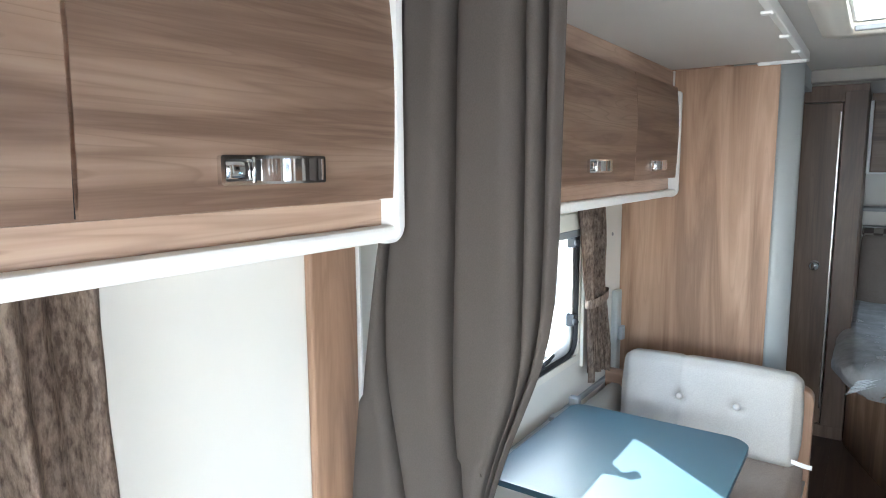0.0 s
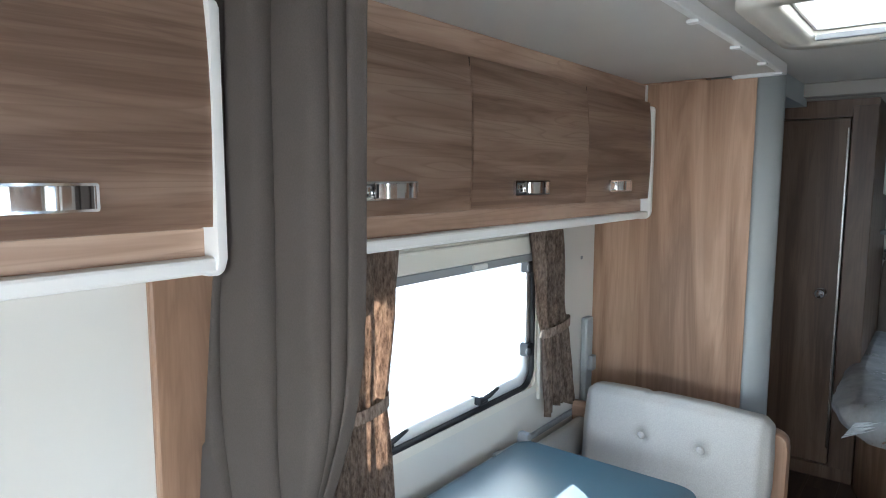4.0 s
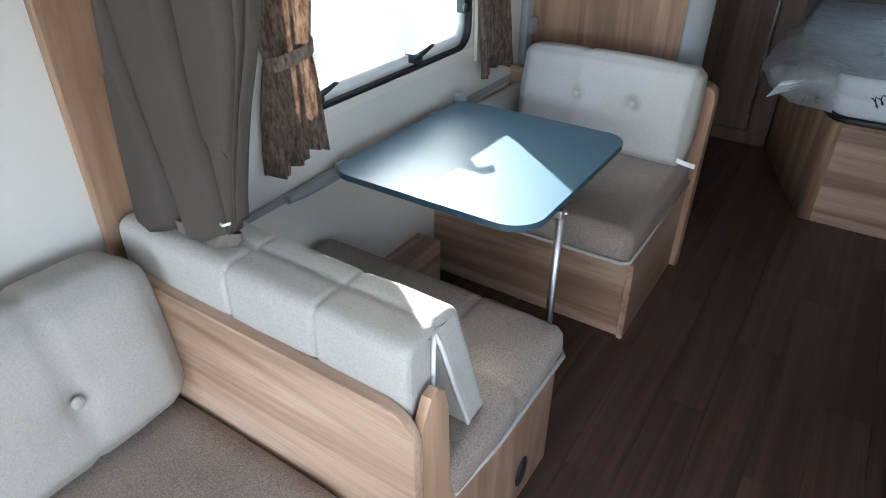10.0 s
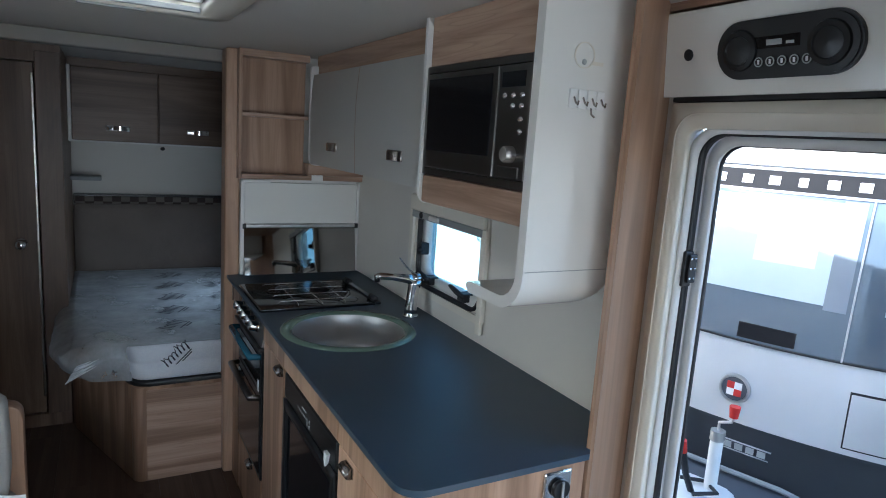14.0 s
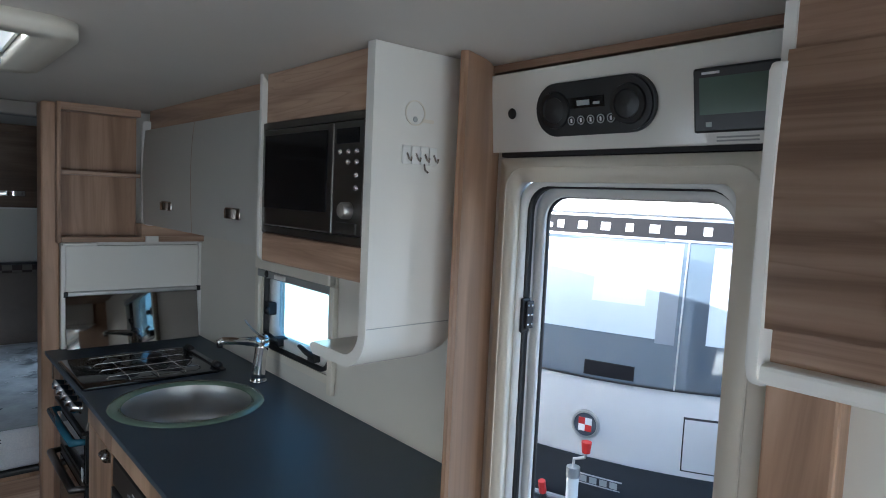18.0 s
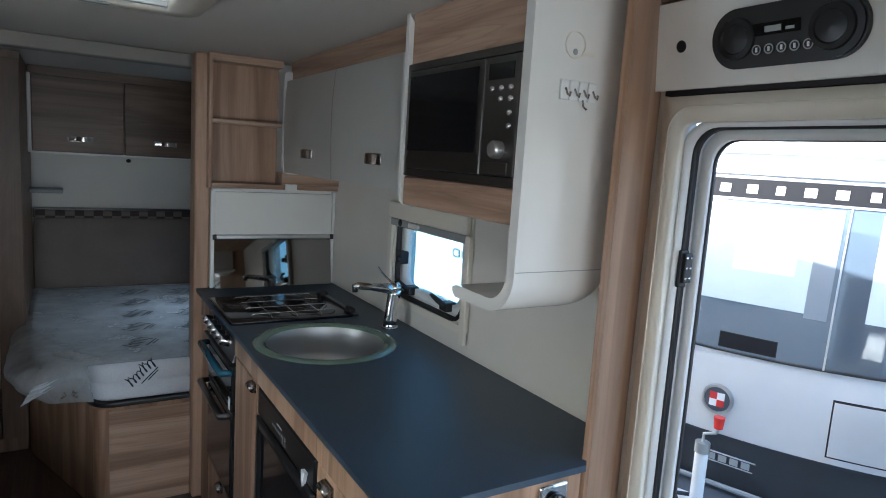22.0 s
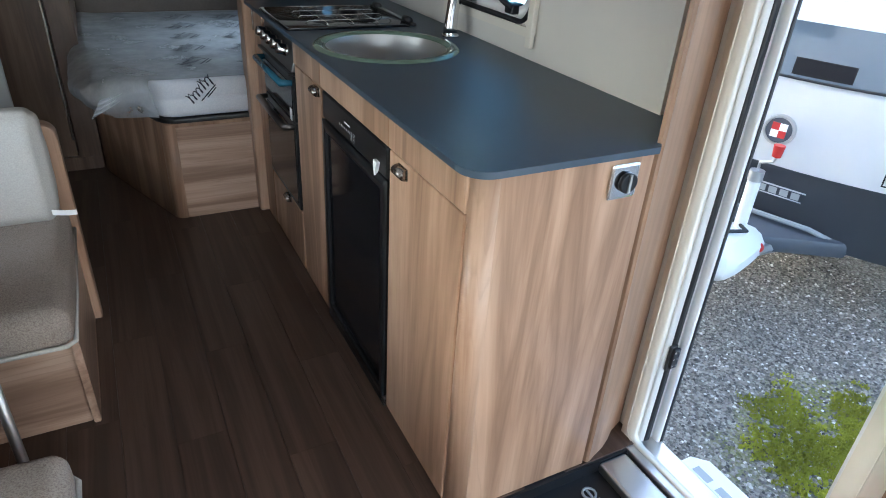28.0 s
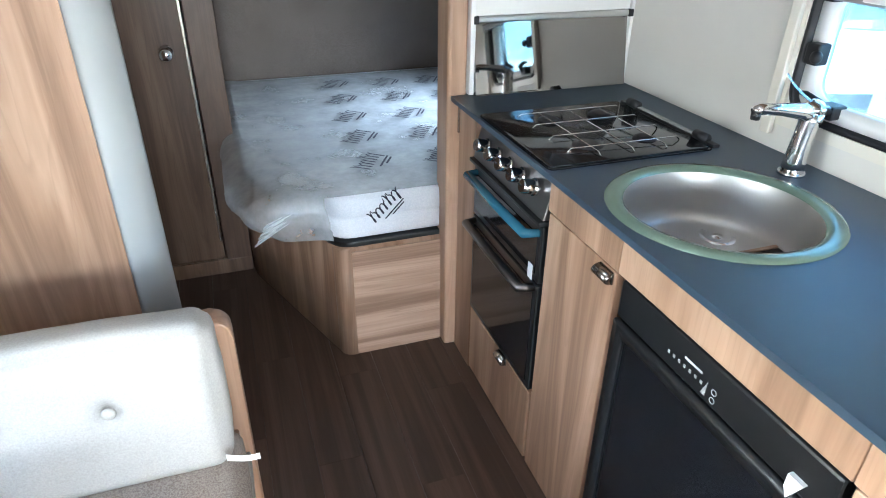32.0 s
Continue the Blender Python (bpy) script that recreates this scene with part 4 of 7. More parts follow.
def window_curtain(top, waist, foot, z0, z1, tie, seed, label):
    """A narrow pleated curtain held in by a band. top, waist, foot: its edges (y0, y1) at those heights."""
    t = thing("window_curtain", (XL + 0.045, (top[0] + top[1]) / 2, z0), label, "curtain", "window curtains")
    def edges(z):
        if z > tie:
            k = ((z - tie) / (z1 - tie)) ** 0.8
            return [w + (e - w) * k for w, e in zip(waist, top)]
        k = ((tie - z) / (tie - z0)) ** 0.6
        return [w + (e - w) * k for w, e in zip(waist, foot)]
    def fn(u, v):
        z = z1 + (z0 - z1) * v
        a, b = edges(z)
        s = u * 2 - 1
        y = a + (b - a) * u + 0.005 * math.sin(5 * v + seed)
        deep = 0.75 + 0.5 * min(1, abs(z - tie) * 5)
        x = XL + 0.055 + deep * (0.015 * math.sin(s * 10 + seed + 1.3 * v) + 0.008 * math.sin(s * 21 + seed * 2 - 2 * v) + 0.004 * noise.noise(Vector((s * 5, z * 9, seed))))
        return Vector((x, y, z + 0.014 * math.sin(s * 3.3 + seed) * max(0, v - 0.8) * 5))
    part("cloth", thicken(fabric(mesh(), fn, 80, 64), 0.004), SLUB, t, smooth=True, sharp=80)
    a, b = waist
    def band(u, v):
        q = 2 * math.pi * u
        return Vector((XL + 0.055 + 0.028 * math.cos(q), (a + b) / 2 + ((b - a) / 2 + 0.003) * math.sin(q), tie + 0.016 - 0.032 * v + 0.010 * math.sin(q)))
    part("tie_band", fabric(mesh(), band, 40, 3, True), SLUB, t, "tie band of the same cloth", True)


window_curtain((1.17, 1.460), (1.272, 1.408), (1.236, 1.450), 0.692, 1.356, 0.955, 0.3, "brown slub window curtain tied back beside the dinette window")
window_curtain((2.10, 2.32), (2.180, 2.372), (2.21, 2.43), 0.68, 1.356, 0.985, 2.1, "brown slub window curtain tied back next to the wardrobe panel")
window_curtain((0.10, 0.425), (0.16, 0.42), (0.14, 0.42), 0.665, 1.356, 0.80, 4.0, "brown slub window curtain beside the front bench")


# ---- dinette ----
def folded_cushion(bm, x0, x1, seams):
    """A flat cushion folded double over its long side: level top, open slot below, stitched across and along the fold."""
    corners = [(0.862, 0.428), (0.862, 0.749), (1.000, 0.748), (1.113, 0.432), (1.050, 0.428), (0.944, 0.728), (0.934, 0.728), (0.935, 0.428)]
    radii = [0.012, 0.030, 0.024, 0.014, 0.014, 0.004, 0.004, 0.012]
    ring = []
    for k, c in enumerate(corners):
        a, c, e = Vector(corners[k - 1]), Vector(c), Vector(corners[(k + 1) % 8])
        s0, s1 = c + (a - c).normalized() * radii[k], c + (e - c).normalized() * radii[k]
        ring += [(1 - w) ** 2 * s0 + 2 * w * (1 - w) * c + w * w * s1 for w in (0, 0.2, 0.4, 0.6, 0.8, 1)]
        nxt = e + (c - e).normalized() * radii[(k + 1) % 8]
        n = int((nxt - s1).length / 0.008)
        ring += [s1 + (nxt - s1) * i / n for i in range(1, n)]
    n = len(ring)
    normals = []
    for k in range(n):
        d = ring[(k + 1) % n] - ring[k - 1]
        normals.append(Vector((-d.y, d.x)).normalized())
    stations = [x0 + r for r in (0, 0.002, 0.006, 0.012)] + [x0 + 0.02 + (x1 - x0 - 0.04) * i / 160 for i in range(161)] + [x1 - r for r in (0.012, 0.006, 0.002, 0)]
    rows_ = []
    for x in stations:
        end = min(x - x0, x1 - x)
        pull = 0.014 * (1 - math.sqrt(max(0.0, 1 - (1 - min(1.0, end / 0.014)) ** 2)))
        groove = sum(0.005 * math.exp(-((x - q) / 0.005) ** 2) for q in seams)
        puff = 0.003 * abs(math.sin(math.pi * (x - seams[0]) / 0.201)) ** 0.6
        row = []
        for p, m in zip(ring, normals):
            outside = 0.0 if 0.90 < p.x < 1.06 and p.y < 0.735 and p.x < 0.937 + (0.73 - p.y) * 0.37 else 1.0
            fold = 0.007 * math.exp(-((p.x - 0.940) / 0.005) ** 2) * (p.y > 0.735)
            q = p + m * (puff * 0.6 * outside - pull - (groove + fold) * outside + 0.0022 * noise.noise(Vector((x * 12, p.x * 12, p.y * 12))))
            row.append(bm.verts.new((x, q.x, q.y)))
        rows_.append(row)
    for u, w in zip(rows_, rows_[1:]):
        for k in range(n):
            bm.faces.new((u[k], u[(k + 1) % n], w[(k + 1) % n], w[k]))
    for row in (rows_[0], rows_[-1]):
        # each end closed as two strips, one for each half, that meet in the fold
        half = [bm.verts.new(v.co) for v in row]
        mid = max(range(n), key=lambda k: (ring[k].y - abs(ring[k].x - 0.94)))
        slot = min(range(n), key=lambda k: abs(ring[k].x - 0.939) + (10 if ring[k].y > 0.735 else 0) + abs(ring[k].y - 0.728))
        for run in ([half[k % n] for k in range(slot, mid + n + 1)], [half[k] for k in range(mid, slot + 1)]):
            while len(run) > 3:
                bm.faces.new((run[0], run[1], run[-2], run[-1]) if len(run) > 4 else run)
                run = run[1:-1]
            if len(run) == 3:
                bm.faces.new(run)
    return bm


def seat_unit():
    f = thing("dinette_bench", (-0.5, 1.1, 0), "wood dinette bench with tweed seat and folded pale back cushion", "bench", "dinette benches")
    part("base", box(mesh(), XL + 0.012, -0.180, 0.862, 1.395, 0, 0.322, 0.004), WOOD_Y, f)
    part("back_board", prism(mesh(), rounded(XL + 0.012, -0.161, 0.0, 0.648, [0.001, 0.001, 0.06, 0.001], 8), "y", 0.838, 0.860, 0.004), WOOD_X, f, "wood back board with a rounded corner", True)
    side = [(0.861, 0.0), (1.405, 0.0), (1.405, 0.352), (0.955, 0.352), (0.940, 0.37), (0.935, 0.60), (0.925, 0.64), (0.905, 0.66), (0.885, 0.655), (0.861, 0.61)]
    ep = part("end_panel", prism(mesh(), side, "x", -0.180, -0.160, 0.004), WOOD_Z, f, "wood end panel with rounded top", True)
    part("finger_hole", prism(mesh(), [(1.258 + 0.030 * math.cos(a), 0.095 + 0.045 * math.sin(a)) for a in [2 * math.pi * k / 24 for k in range(24)]], "x", -0.1598, -0.1585), BLACK, ep, "dark oval finger hole", True)
    bm = cushion(mesh(), (XL + 0.015, 0.945, 0.325), (-0.160, 1.440, 0.420), 0.028, 0.010, (), ((0, -0.61), (0, -0.38), (1, 1.19)), None, 0.011)
    s = part("seat_cushion", bm, TWEED, f, "brown grey tweed seat cushion", True)
    part("piping", tube(mesh(), [(-0.163, 0.96, 0.345), (-0.152, 1.1, 0.342), (-0.152, 1.42, 0.340), (-0.167, 1.442, 0.34), (-0.5, 1.446, 0.34), (-0.87, 1.444, 0.34)], 0.006, 8), VINYL, s, "pale piping", True)
    seams = (-0.574, -0.373)
    b = part("backrest", folded_cushion(mesh(), XL + 0.03, -0.188, seams), VINYL, f, "pale grey back cushion folded double over the board", True)
    part("zip", tube(mesh(), [(-0.193, 0.940, 0.727), (-0.190, 0.934, 0.70), (-0.190, 0.932, 0.60), (-0.190, 0.932, 0.44)], 0.0045, 8), WHITE, b, "white piping along the cushion edge", True)
    part("zip", tube(mesh(), [(-0.193, 0.940, 0.727), (-0.190, 0.953, 0.70), (-0.190, 0.988, 0.60), (-0.190, 1.048, 0.436), (-0.20, 1.085, 0.432)], 0.0045, 8), WHITE, b, "white piping along the cushion edge", True)

    r = thing("dinette_bench", (-0.5, 2.15, 0), "wood dinette bench with tweed seat and buttoned pale backrest", "bench", "dinette benches")
    part("base", box(mesh(), XL + 0.012, -0.175, 1.975, 2.485, 0, 0.352, 0.004), WOOD_X, r)
    part("front_lip", box(mesh(), XL + 0.012, -0.17, 1.865, 1.974, 0.337, 0.356, 0.004), WOOD_X, r)
    part("back_board", box(mesh(), XL + 0.012, -0.203, 2.505, 2.528, 0, 0.64, 0.004), WOOD_X, r)
    part("end_panel", prism(mesh(), [(1.965, 0), (2.486, 0), (2.486, 0.40), (2.38, 0.40), (2.30, 0.362), (1.88, 0.362), (1.88, 0.335), (1.93, 0.32), (1.955, 0.28)], "x", -0.174, -0.155, 0.004), WOOD_Y, r, "", True)
    part("end_post", prism(mesh(), [(-0.202, 0.0), (-0.132, 0.0), (-0.132, 0.645)] + [(-0.172 + 0.04 * math.cos(a), 0.655 + 0.04 * math.sin(a)) for a in [math.pi * k / 14 for k in range(1, 8)]] + [(-0.202, 0.695)], "y", 2.487, 2.545, 0.005), WOOD_Z, r, "wood end post with rounded head", True)
    s = part("seat_cushion", cushion(mesh(), (XL + 0.015, 1.835, 0.357), (-0.150, 2.44, 0.462), 0.03, 0.012, (), ((0, -0.53),), None, 0.012), TWEED, r, "brown grey tweed seat cushion", True)
    part("piping", tube(mesh(), [(-0.86, 1.832, 0.368), (-0.5, 1.830, 0.366), (-0.165, 1.832, 0.366), (-0.146, 1.845, 0.368), (-0.142, 2.1, 0.375), (-0.142, 2.42, 0.385)], 0.006, 8), VINYL, s, "pale piping", True)
    tilt = Matrix.Translation((0, 2.315, 0.462)) @ Matrix.Rotation(radians(-9), 4, "X")
    b = part("backrest", cushion(mesh(), (-0.765, 0.0, 0.0), (-0.166, 0.115, 0.315), 0.032, 0.012, ((1, -1, -0.550, 0.178), (1, -1, -0.355, 0.178)), ((0, -0.550),), tilt, 0.011), VINYL, r, "pale grey backrest cushion with two buttons", True)
    for x in (-0.550, -0.355):
        part("button", ball(mesh(), tilt @ Vector((x, -0.002, 0.178)), 0.013, (1, 0.5, 1)), VINYL, b, "cloth-covered button", True)
    part("tag", fabric(mesh(), lambda u, v: Vector((-0.175 + 0.062 * u, 2.31 - 0.012 * math.sin(2 * u), 0.490 + 0.016 * v - 0.004 * u)), 6, 2), WHITE, b, "white fabric tag", True)
    side = thing("back_cushion", (-0.85, 2.2, 0.462), "pale grey side cushion against the window wall", "cushion")
    part("cover", cushion(mesh(), (XL + 0.014, 2.08, 0.465), (XL + 0.10, 2.62, 0.575), 0.03, 0.008), VINYL, side, smooth=True)


seat_unit()


def dinette_table():
    t = thing("dinette_table", (-0.55, 1.73, 0), "slate blue dinette table with rounded corners on a folding leg", "table")
    part("tabletop", prism(mesh(), rounded(-0.838, -0.262, 1.41, 2.05, [0.06, 0.085, 0.07, 0.05], 10), "z", 0.629, 0.646, 0.003), TEAL, t, "dark slate blue laminate top", True)
    part("underside", prism(mesh(), rounded(-0.828, -0.272, 1.42, 2.04, [0.06, 0.08, 0.07, 0.05], 8), "z", 0.622, 0.6285), CREAM, t)
    l = part("leg", tube(mesh(), [(-0.268, 1.60, 0.616), (-0.268, 1.60, 0.012)], 0.0105, 14), STEEL, t, "slim steel leg", True)
    part("leg_bracket", box(mesh(), -0.30, -0.256, 1.575, 1.625, 0.600, 0.622, 0.004), STEEL, l)
    part("leg_screw", ball(mesh(), (-0.256, 1.60, 0.607), 0.006), CHROME, l, "", True)
    part("foot", lathe(mesh(), [(0.0, 0.0), (0.016, 0.0), (0.015, 0.02), (0.0105, 0.024)], (-0.268, 1.60, 0.0), 16), BLACK, l, "black rubber foot", True)
    for y in (1.50, 1.95):
        part("wall_hook", box(mesh(), -0.885, -0.83, y - 0.02, y + 0.02, 0.598, 0.625, 0.004), GREYPLASTIC, t)
    part("rear_lug", box(mesh(), -0.862, -0.822, 2.045, 2.075, 0.625, 0.664, 0.006), GREYPLASTIC, t, "grey plastic lug")


dinette_table()
br = thing("table_bracket", (XL + 0.03, 2.60, 0.60), "grey table storage bracket in the corner by the wardrobe panel", "bracket")
part("strip", box(mesh(), XL + 0.001, XL + 0.030, 2.585, 2.645, 0.60, 0.955, 0.008), GREYTRIM, br)
part("catch", box(mesh(), XL + 0.030, XL + 0.05, 2.60, 2.635, 0.74, 0.80, 0.004), GREYPLASTIC, br)
st = thing("wall_stud", (XL, 2.578, 1.197), "small dark press stud on the wall beside the curtain", "stud")
part("stud", ball(mesh(), (XL + 0.002, 2.578, 1.197), 0.008, (0.5, 1, 1)), GREYPLASTIC, st, smooth=True)

# front bench along the window wall
fb = thing("front_bench", (-0.6, -0.2, 0), "wood front bench with grey tweed seat cushion", "bench")
part("base", box(mesh(), XL + 0.002, -0.34, -1.2, 0.835, 0, 0.275, 0.004), WOOD_Y, fb)
part("seat_cushion", cushion(mesh(), (XL + 0.02, -1.15, 0.277), (-0.30, 0.832, 0.382), 0.03, 0.010, (), (), None, 0.03), TWEED, fb, "grey brown tweed seat cushion", True)
for y0, y1, bt in ((0.10, 0.828, (0.28, 0.63)), (-0.62, 0.08, (-0.45, -0.1))):
    c = thing("back_cushion", (-0.8, (y0 + y1) / 2, 0.44), "pale grey buttoned back cushion leaning on the wall", "cushion", "front bench back cushions")
    tilt = Matrix.Translation((-0.885, 0, 0.385)) @ Matrix.Rotation(radians(-9), 4, "Y")
    cv = part("cover", cushion(mesh(), (0.045, y0, 0.0), (0.200, y1, 0.325), 0.05, 0.015, [(0, 1, b, 0.14) for b in bt], ((1, bt[1]),), tilt, 0.018), VINYL, c, smooth=True)
    for b in bt:
        part("button", ball(mesh(), tilt @ Vector((0.201, b, 0.14)), 0.013, (0.5, 1, 1)), VINYL, cv, "cloth-covered button", True)

# ---- kitchen ----
KX, KT = 0.597, 0.93   # front plane of the units, worktop height


def knob_pull(parent, y, z, x=KX):
    """Small bronze pull: flat backplate with a hooked lip."""
    bm = box(mesh(), x - 0.003, x + 0.001, y - 0.026, y + 0.026, z - 0.014, z + 0.014, 0.003)
    pts = [(x - 0.003 - 0.019 * math.sin(a), z - 0.013 * math.cos(a)) for a in [math.pi * k / 12 for k in range(13)]]
    prism(bm, pts, "y", y - 0.024, y + 0.024, 0.0)
    return part("handle", bm, NICKEL, parent, "small rounded metal pull", True)


wt = thing("worktop", (0.9, 2.2, 0.905), "dark slate blue laminate kitchen worktop with rounded corner", "worktop")


def worktop_mesh():
    """Top with a round sink cut-out: near part, far part and two halves round the hole."""
    bm = mesh()
    near = [(0.566, 2.0)] + rounded(0.566, 1.4, 1.262, 2.0, [0.055, 0.001, 0.001, 0.001], 8)[:9] + [(1.004, 1.262), (1.163, 1.421), (XR - 0.003, 1.421), (XR - 0.003, 2.0)]
    prism(bm, near, "z", KT - 0.014, KT, 0.0)
    prism(bm, [(0.566, 2.47), (0.566, 3.168), (XR - 0.003, 3.168), (XR - 0.003, 2.47)], "z", KT - 0.014, KT)
    cx, cy, r, n = 0.808, 2.228, 0.196, 24
    for side, ex in ((-1, 0.566), (1, XR - 0.003)):
        arc = [(cx + side * r * math.sin(math.pi * k / n), cy - r * math.cos(math.pi * k / n)) for k in range(n + 1)]
        for h in (KT - 0.014, KT):
            prev = None
            for k, (ax, ay) in enumerate(arc):
                yy = 2.0 + 0.47 * k / n
                row = (bm.verts.new((ax, ay, h)), bm.verts.new((ex, yy, h)))
                if prev:
                    bm.faces.new((prev[0], row[0], row[1], prev[1]))
                prev = row
        for y0, y1, ya in ((2.0, cy - r, 2.0), (cy + r, 2.47, 2.47)):
            for h in (KT - 0.014, KT):
                pts = [(cx, y0), (cx, y1), (ex, ya)]
                bm.faces.new([bm.verts.new((*p, h)) for p in pts])
        bm.faces.new([bm.verts.new(p) for p in ((ex, 2.0, KT - 0.014), (ex, 2.47, KT - 0.014), (ex, 2.47, KT), (ex, 2.0, KT))])
    bmesh.ops.remove_doubles(bm, verts=bm.verts, dist=0.0002)
    return bm


part("top", worktop_mesh(), SLATE, wt, "", True)
part("front_edge", box(mesh(), 0.5654, 0.5664, 1.325, 3.170, KT - 0.014, KT - 0.0006), SLATE, wt, "dark front edge band")

SX, SY = 0.808, 2.228
sink = thing("sink", (SX, SY, 0.80), "round stainless steel sink with pale green protective rim", "sink")
part("rim", lathe(mesh(), [(0.184, -0.002), (0.188, 0.004), (0.200, 0.007), (0.216, 0.006), (0.222, 0.0005)], (SX, SY, KT), 72), GREENFILM, sink, "pale green film on the rim", True)
bowl = part("bowl", lathe(mesh(), [(0.188, 0.002), (0.185, -0.004), (0.182, -0.030), (0.178, -0.085), (0.172, -0.108), (0.160, -0.118), (0.146, -0.121), (0.142, -0.1235), (0.03, -0.127), (0.0, -0.128)], (SX, SY, KT), 72), STEEL, sink, "brushed steel bowl", True)
DX, DY = 0.905, 2.312
drain = part("drain", lathe(mesh(), [(0.040, -0.1245), (0.038, -0.121), (0.030, -0.122), (0.024, -0.1265), (0.013, -0.1265), (0.011, -0.122), (0.0, -0.121)], (DX, DY, KT), 32), CHROME, sink, "chrome drain", True)
for k in range(8):
    a = math.pi * k / 4
    part("slot", box(mesh(), DX + 0.019 * math.cos(a) - 0.003, DX + 0.019 * math.cos(a) + 0.003, DY + 0.019 * math.sin(a) - 0.003, DY + 0.019 * math.sin(a) + 0.003, KT - 0.1268, KT - 0.1248), BLACK, drain)

TX, TY = 1.075, 2.322
tap = thing("tap", (TX, TY, KT), "chrome mixer tap with a raised flat lever behind the sink", "tap")
part("base_ring", lathe(mesh(), [(0.0, 0.0), (0.029, 0.0), (0.028, 0.006), (0.0, 0.006)], (TX, TY, KT), 28), CHROME, tap, smooth=True)
part("body", tube(mesh(), [(TX, TY, KT + 0.005), (TX, TY, KT + 0.03), (TX + 0.004, TY, KT + 0.08), (TX + 0.010, TY, KT + 0.118), (TX + 0.012, TY, KT + 0.136)], [0.0245, 0.0225, 0.0205, 0.0225, 0.024], 28), CHROME, tap, smooth=True)
sp_ = part("spout", tube(mesh(), [(TX + 0.020, TY, KT + 0.130), (TX - 0.02, TY + 0.001, KT + 0.141), (TX - 0.075, TY + 0.003, KT + 0.149), (TX - 0.125, TY + 0.005, KT + 0.154), (TX - 0.142, TY + 0.006, KT + 0.150)], [0.022, 0.0175, 0.013, 0.0125, 0.009], 20), CHROME, tap, smooth=True)
part("aerator", tube(mesh(), [(TX - 0.134, TY + 0.006, KT + 0.150), (TX - 0.134, TY + 0.006, KT + 0.133)], [0.0105, 0.0095], 16), BLACKSATIN, sp_, "dark aerator", True)
part("cap", tube(mesh(), [(TX + 0.012, TY, KT + 0.136), (TX + 0.012, TY - 0.002, KT + 0.150), (TX + 0.012, TY - 0.004, KT + 0.160)], [0.0235, 0.0225, 0.014], 22), CHROME, tap, smooth=True)
lv = mesh()
fabric(lv, lambda u, v: Vector((TX + 0.026 - 0.056 * u + (0.012 - 0.006 * u) * (v * 2 - 1) * 0.75, TY - 0.026 + 0.078 * u + (0.012 - 0.006 * u) * (v * 2 - 1) * 0.6, KT + 0.150 + 0.056 * u * u + 0.004 * math.sin(math.pi * v))), 12, 4)
part("lever", thicken(lv, 0.004), CHROME, tap, "flat chrome lever", True)


def base_unit(y0, y1, label, doors):
    t = thing("kitchen_unit", (0.9, (y0 + y1) / 2, 0), label, "kitchen unit", "kitchen base units")
    part("carcass", box(mesh(), KX + 0.02, XR - 0.002, max(y0, 1.43), y1, 0.0, 0.70), WOOD_Z, t)
    part("fascia", box(mesh(), KX - 0.004, KX + 0.019, max(y0, 1.322), y1, 0.822, KT - 0.015, 0.003), WOOD_Z, t)
    for a, b, z0, z1, hy, hz in doors:
        dr = part("door", box(mesh(), KX - 0.002, KX + 0.017, a + 0.002, b - 0.002, z0, z1, 0.003), WOOD_Z, t)
        knob_pull(dr, hy, hz, KX - 0.002)
    return t


u1 = base_unit(1.29, 1.697, "wood laminate cupboard at the end of the kitchen", [(1.325, 1.695, 0.012, 0.818, 1.612, 0.793)])
part("corner_panel", tube(mesh(), [(KX + 0.034, 1.312, 0.0), (KX + 0.034, 1.312, KT - 0.015)], 0.034, 28), WOOD_Z, u1, "rounded wood corner", True)
part("end_panel", box(mesh(), KX + 0.034, 1.008, 1.279, 1.289, 0.0, KT - 0.015), WOOD_Z, u1, "wood laminate end panel")
u2 = base_unit(2.225, 2.515, "slim wood laminate cupboard between oven and fridge", [(2.227, 2.513, 0.012, 0.818, 2.262, 0.80)])
part("side", box(mesh(), KX + 0.02, XR - 0.002, 2.215, 2.224, 0.0, 0.82), WOOD_Z, u2)

part("fascia", box(mesh(), KX - 0.004, KX + 0.019, 1.698, 2.224, 0.822, KT - 0.015, 0.003), WOOD_Z, u2, "wood fascia above the fridge")

sw = thing("end_switch", (0.933, 1.279, 0.861), "square chrome switch plate with black rotary knob on the kitchen end", "switch")
part("plate", box(mesh(), 0.896, 0.970, 1.271, 1.2788, 0.823, 0.899, 0.005), CHROME, sw, "chrome square plate")
part("dial", prism(mesh(), [(0.937 + 0.022 * math.cos(a), 0.860 + 0.022 * math.sin(a)) for a in [2 * math.pi * k / 32 for k in range(32)]], "y", 1.260, 1.2708, 0.002), BLACKSATIN, sw, "black round dial", True)
part("slot", box(mesh(), 0.934, 0.940, 1.2565, 1.262, 0.840, 0.880, 0.001), GREYPLASTIC, sw)

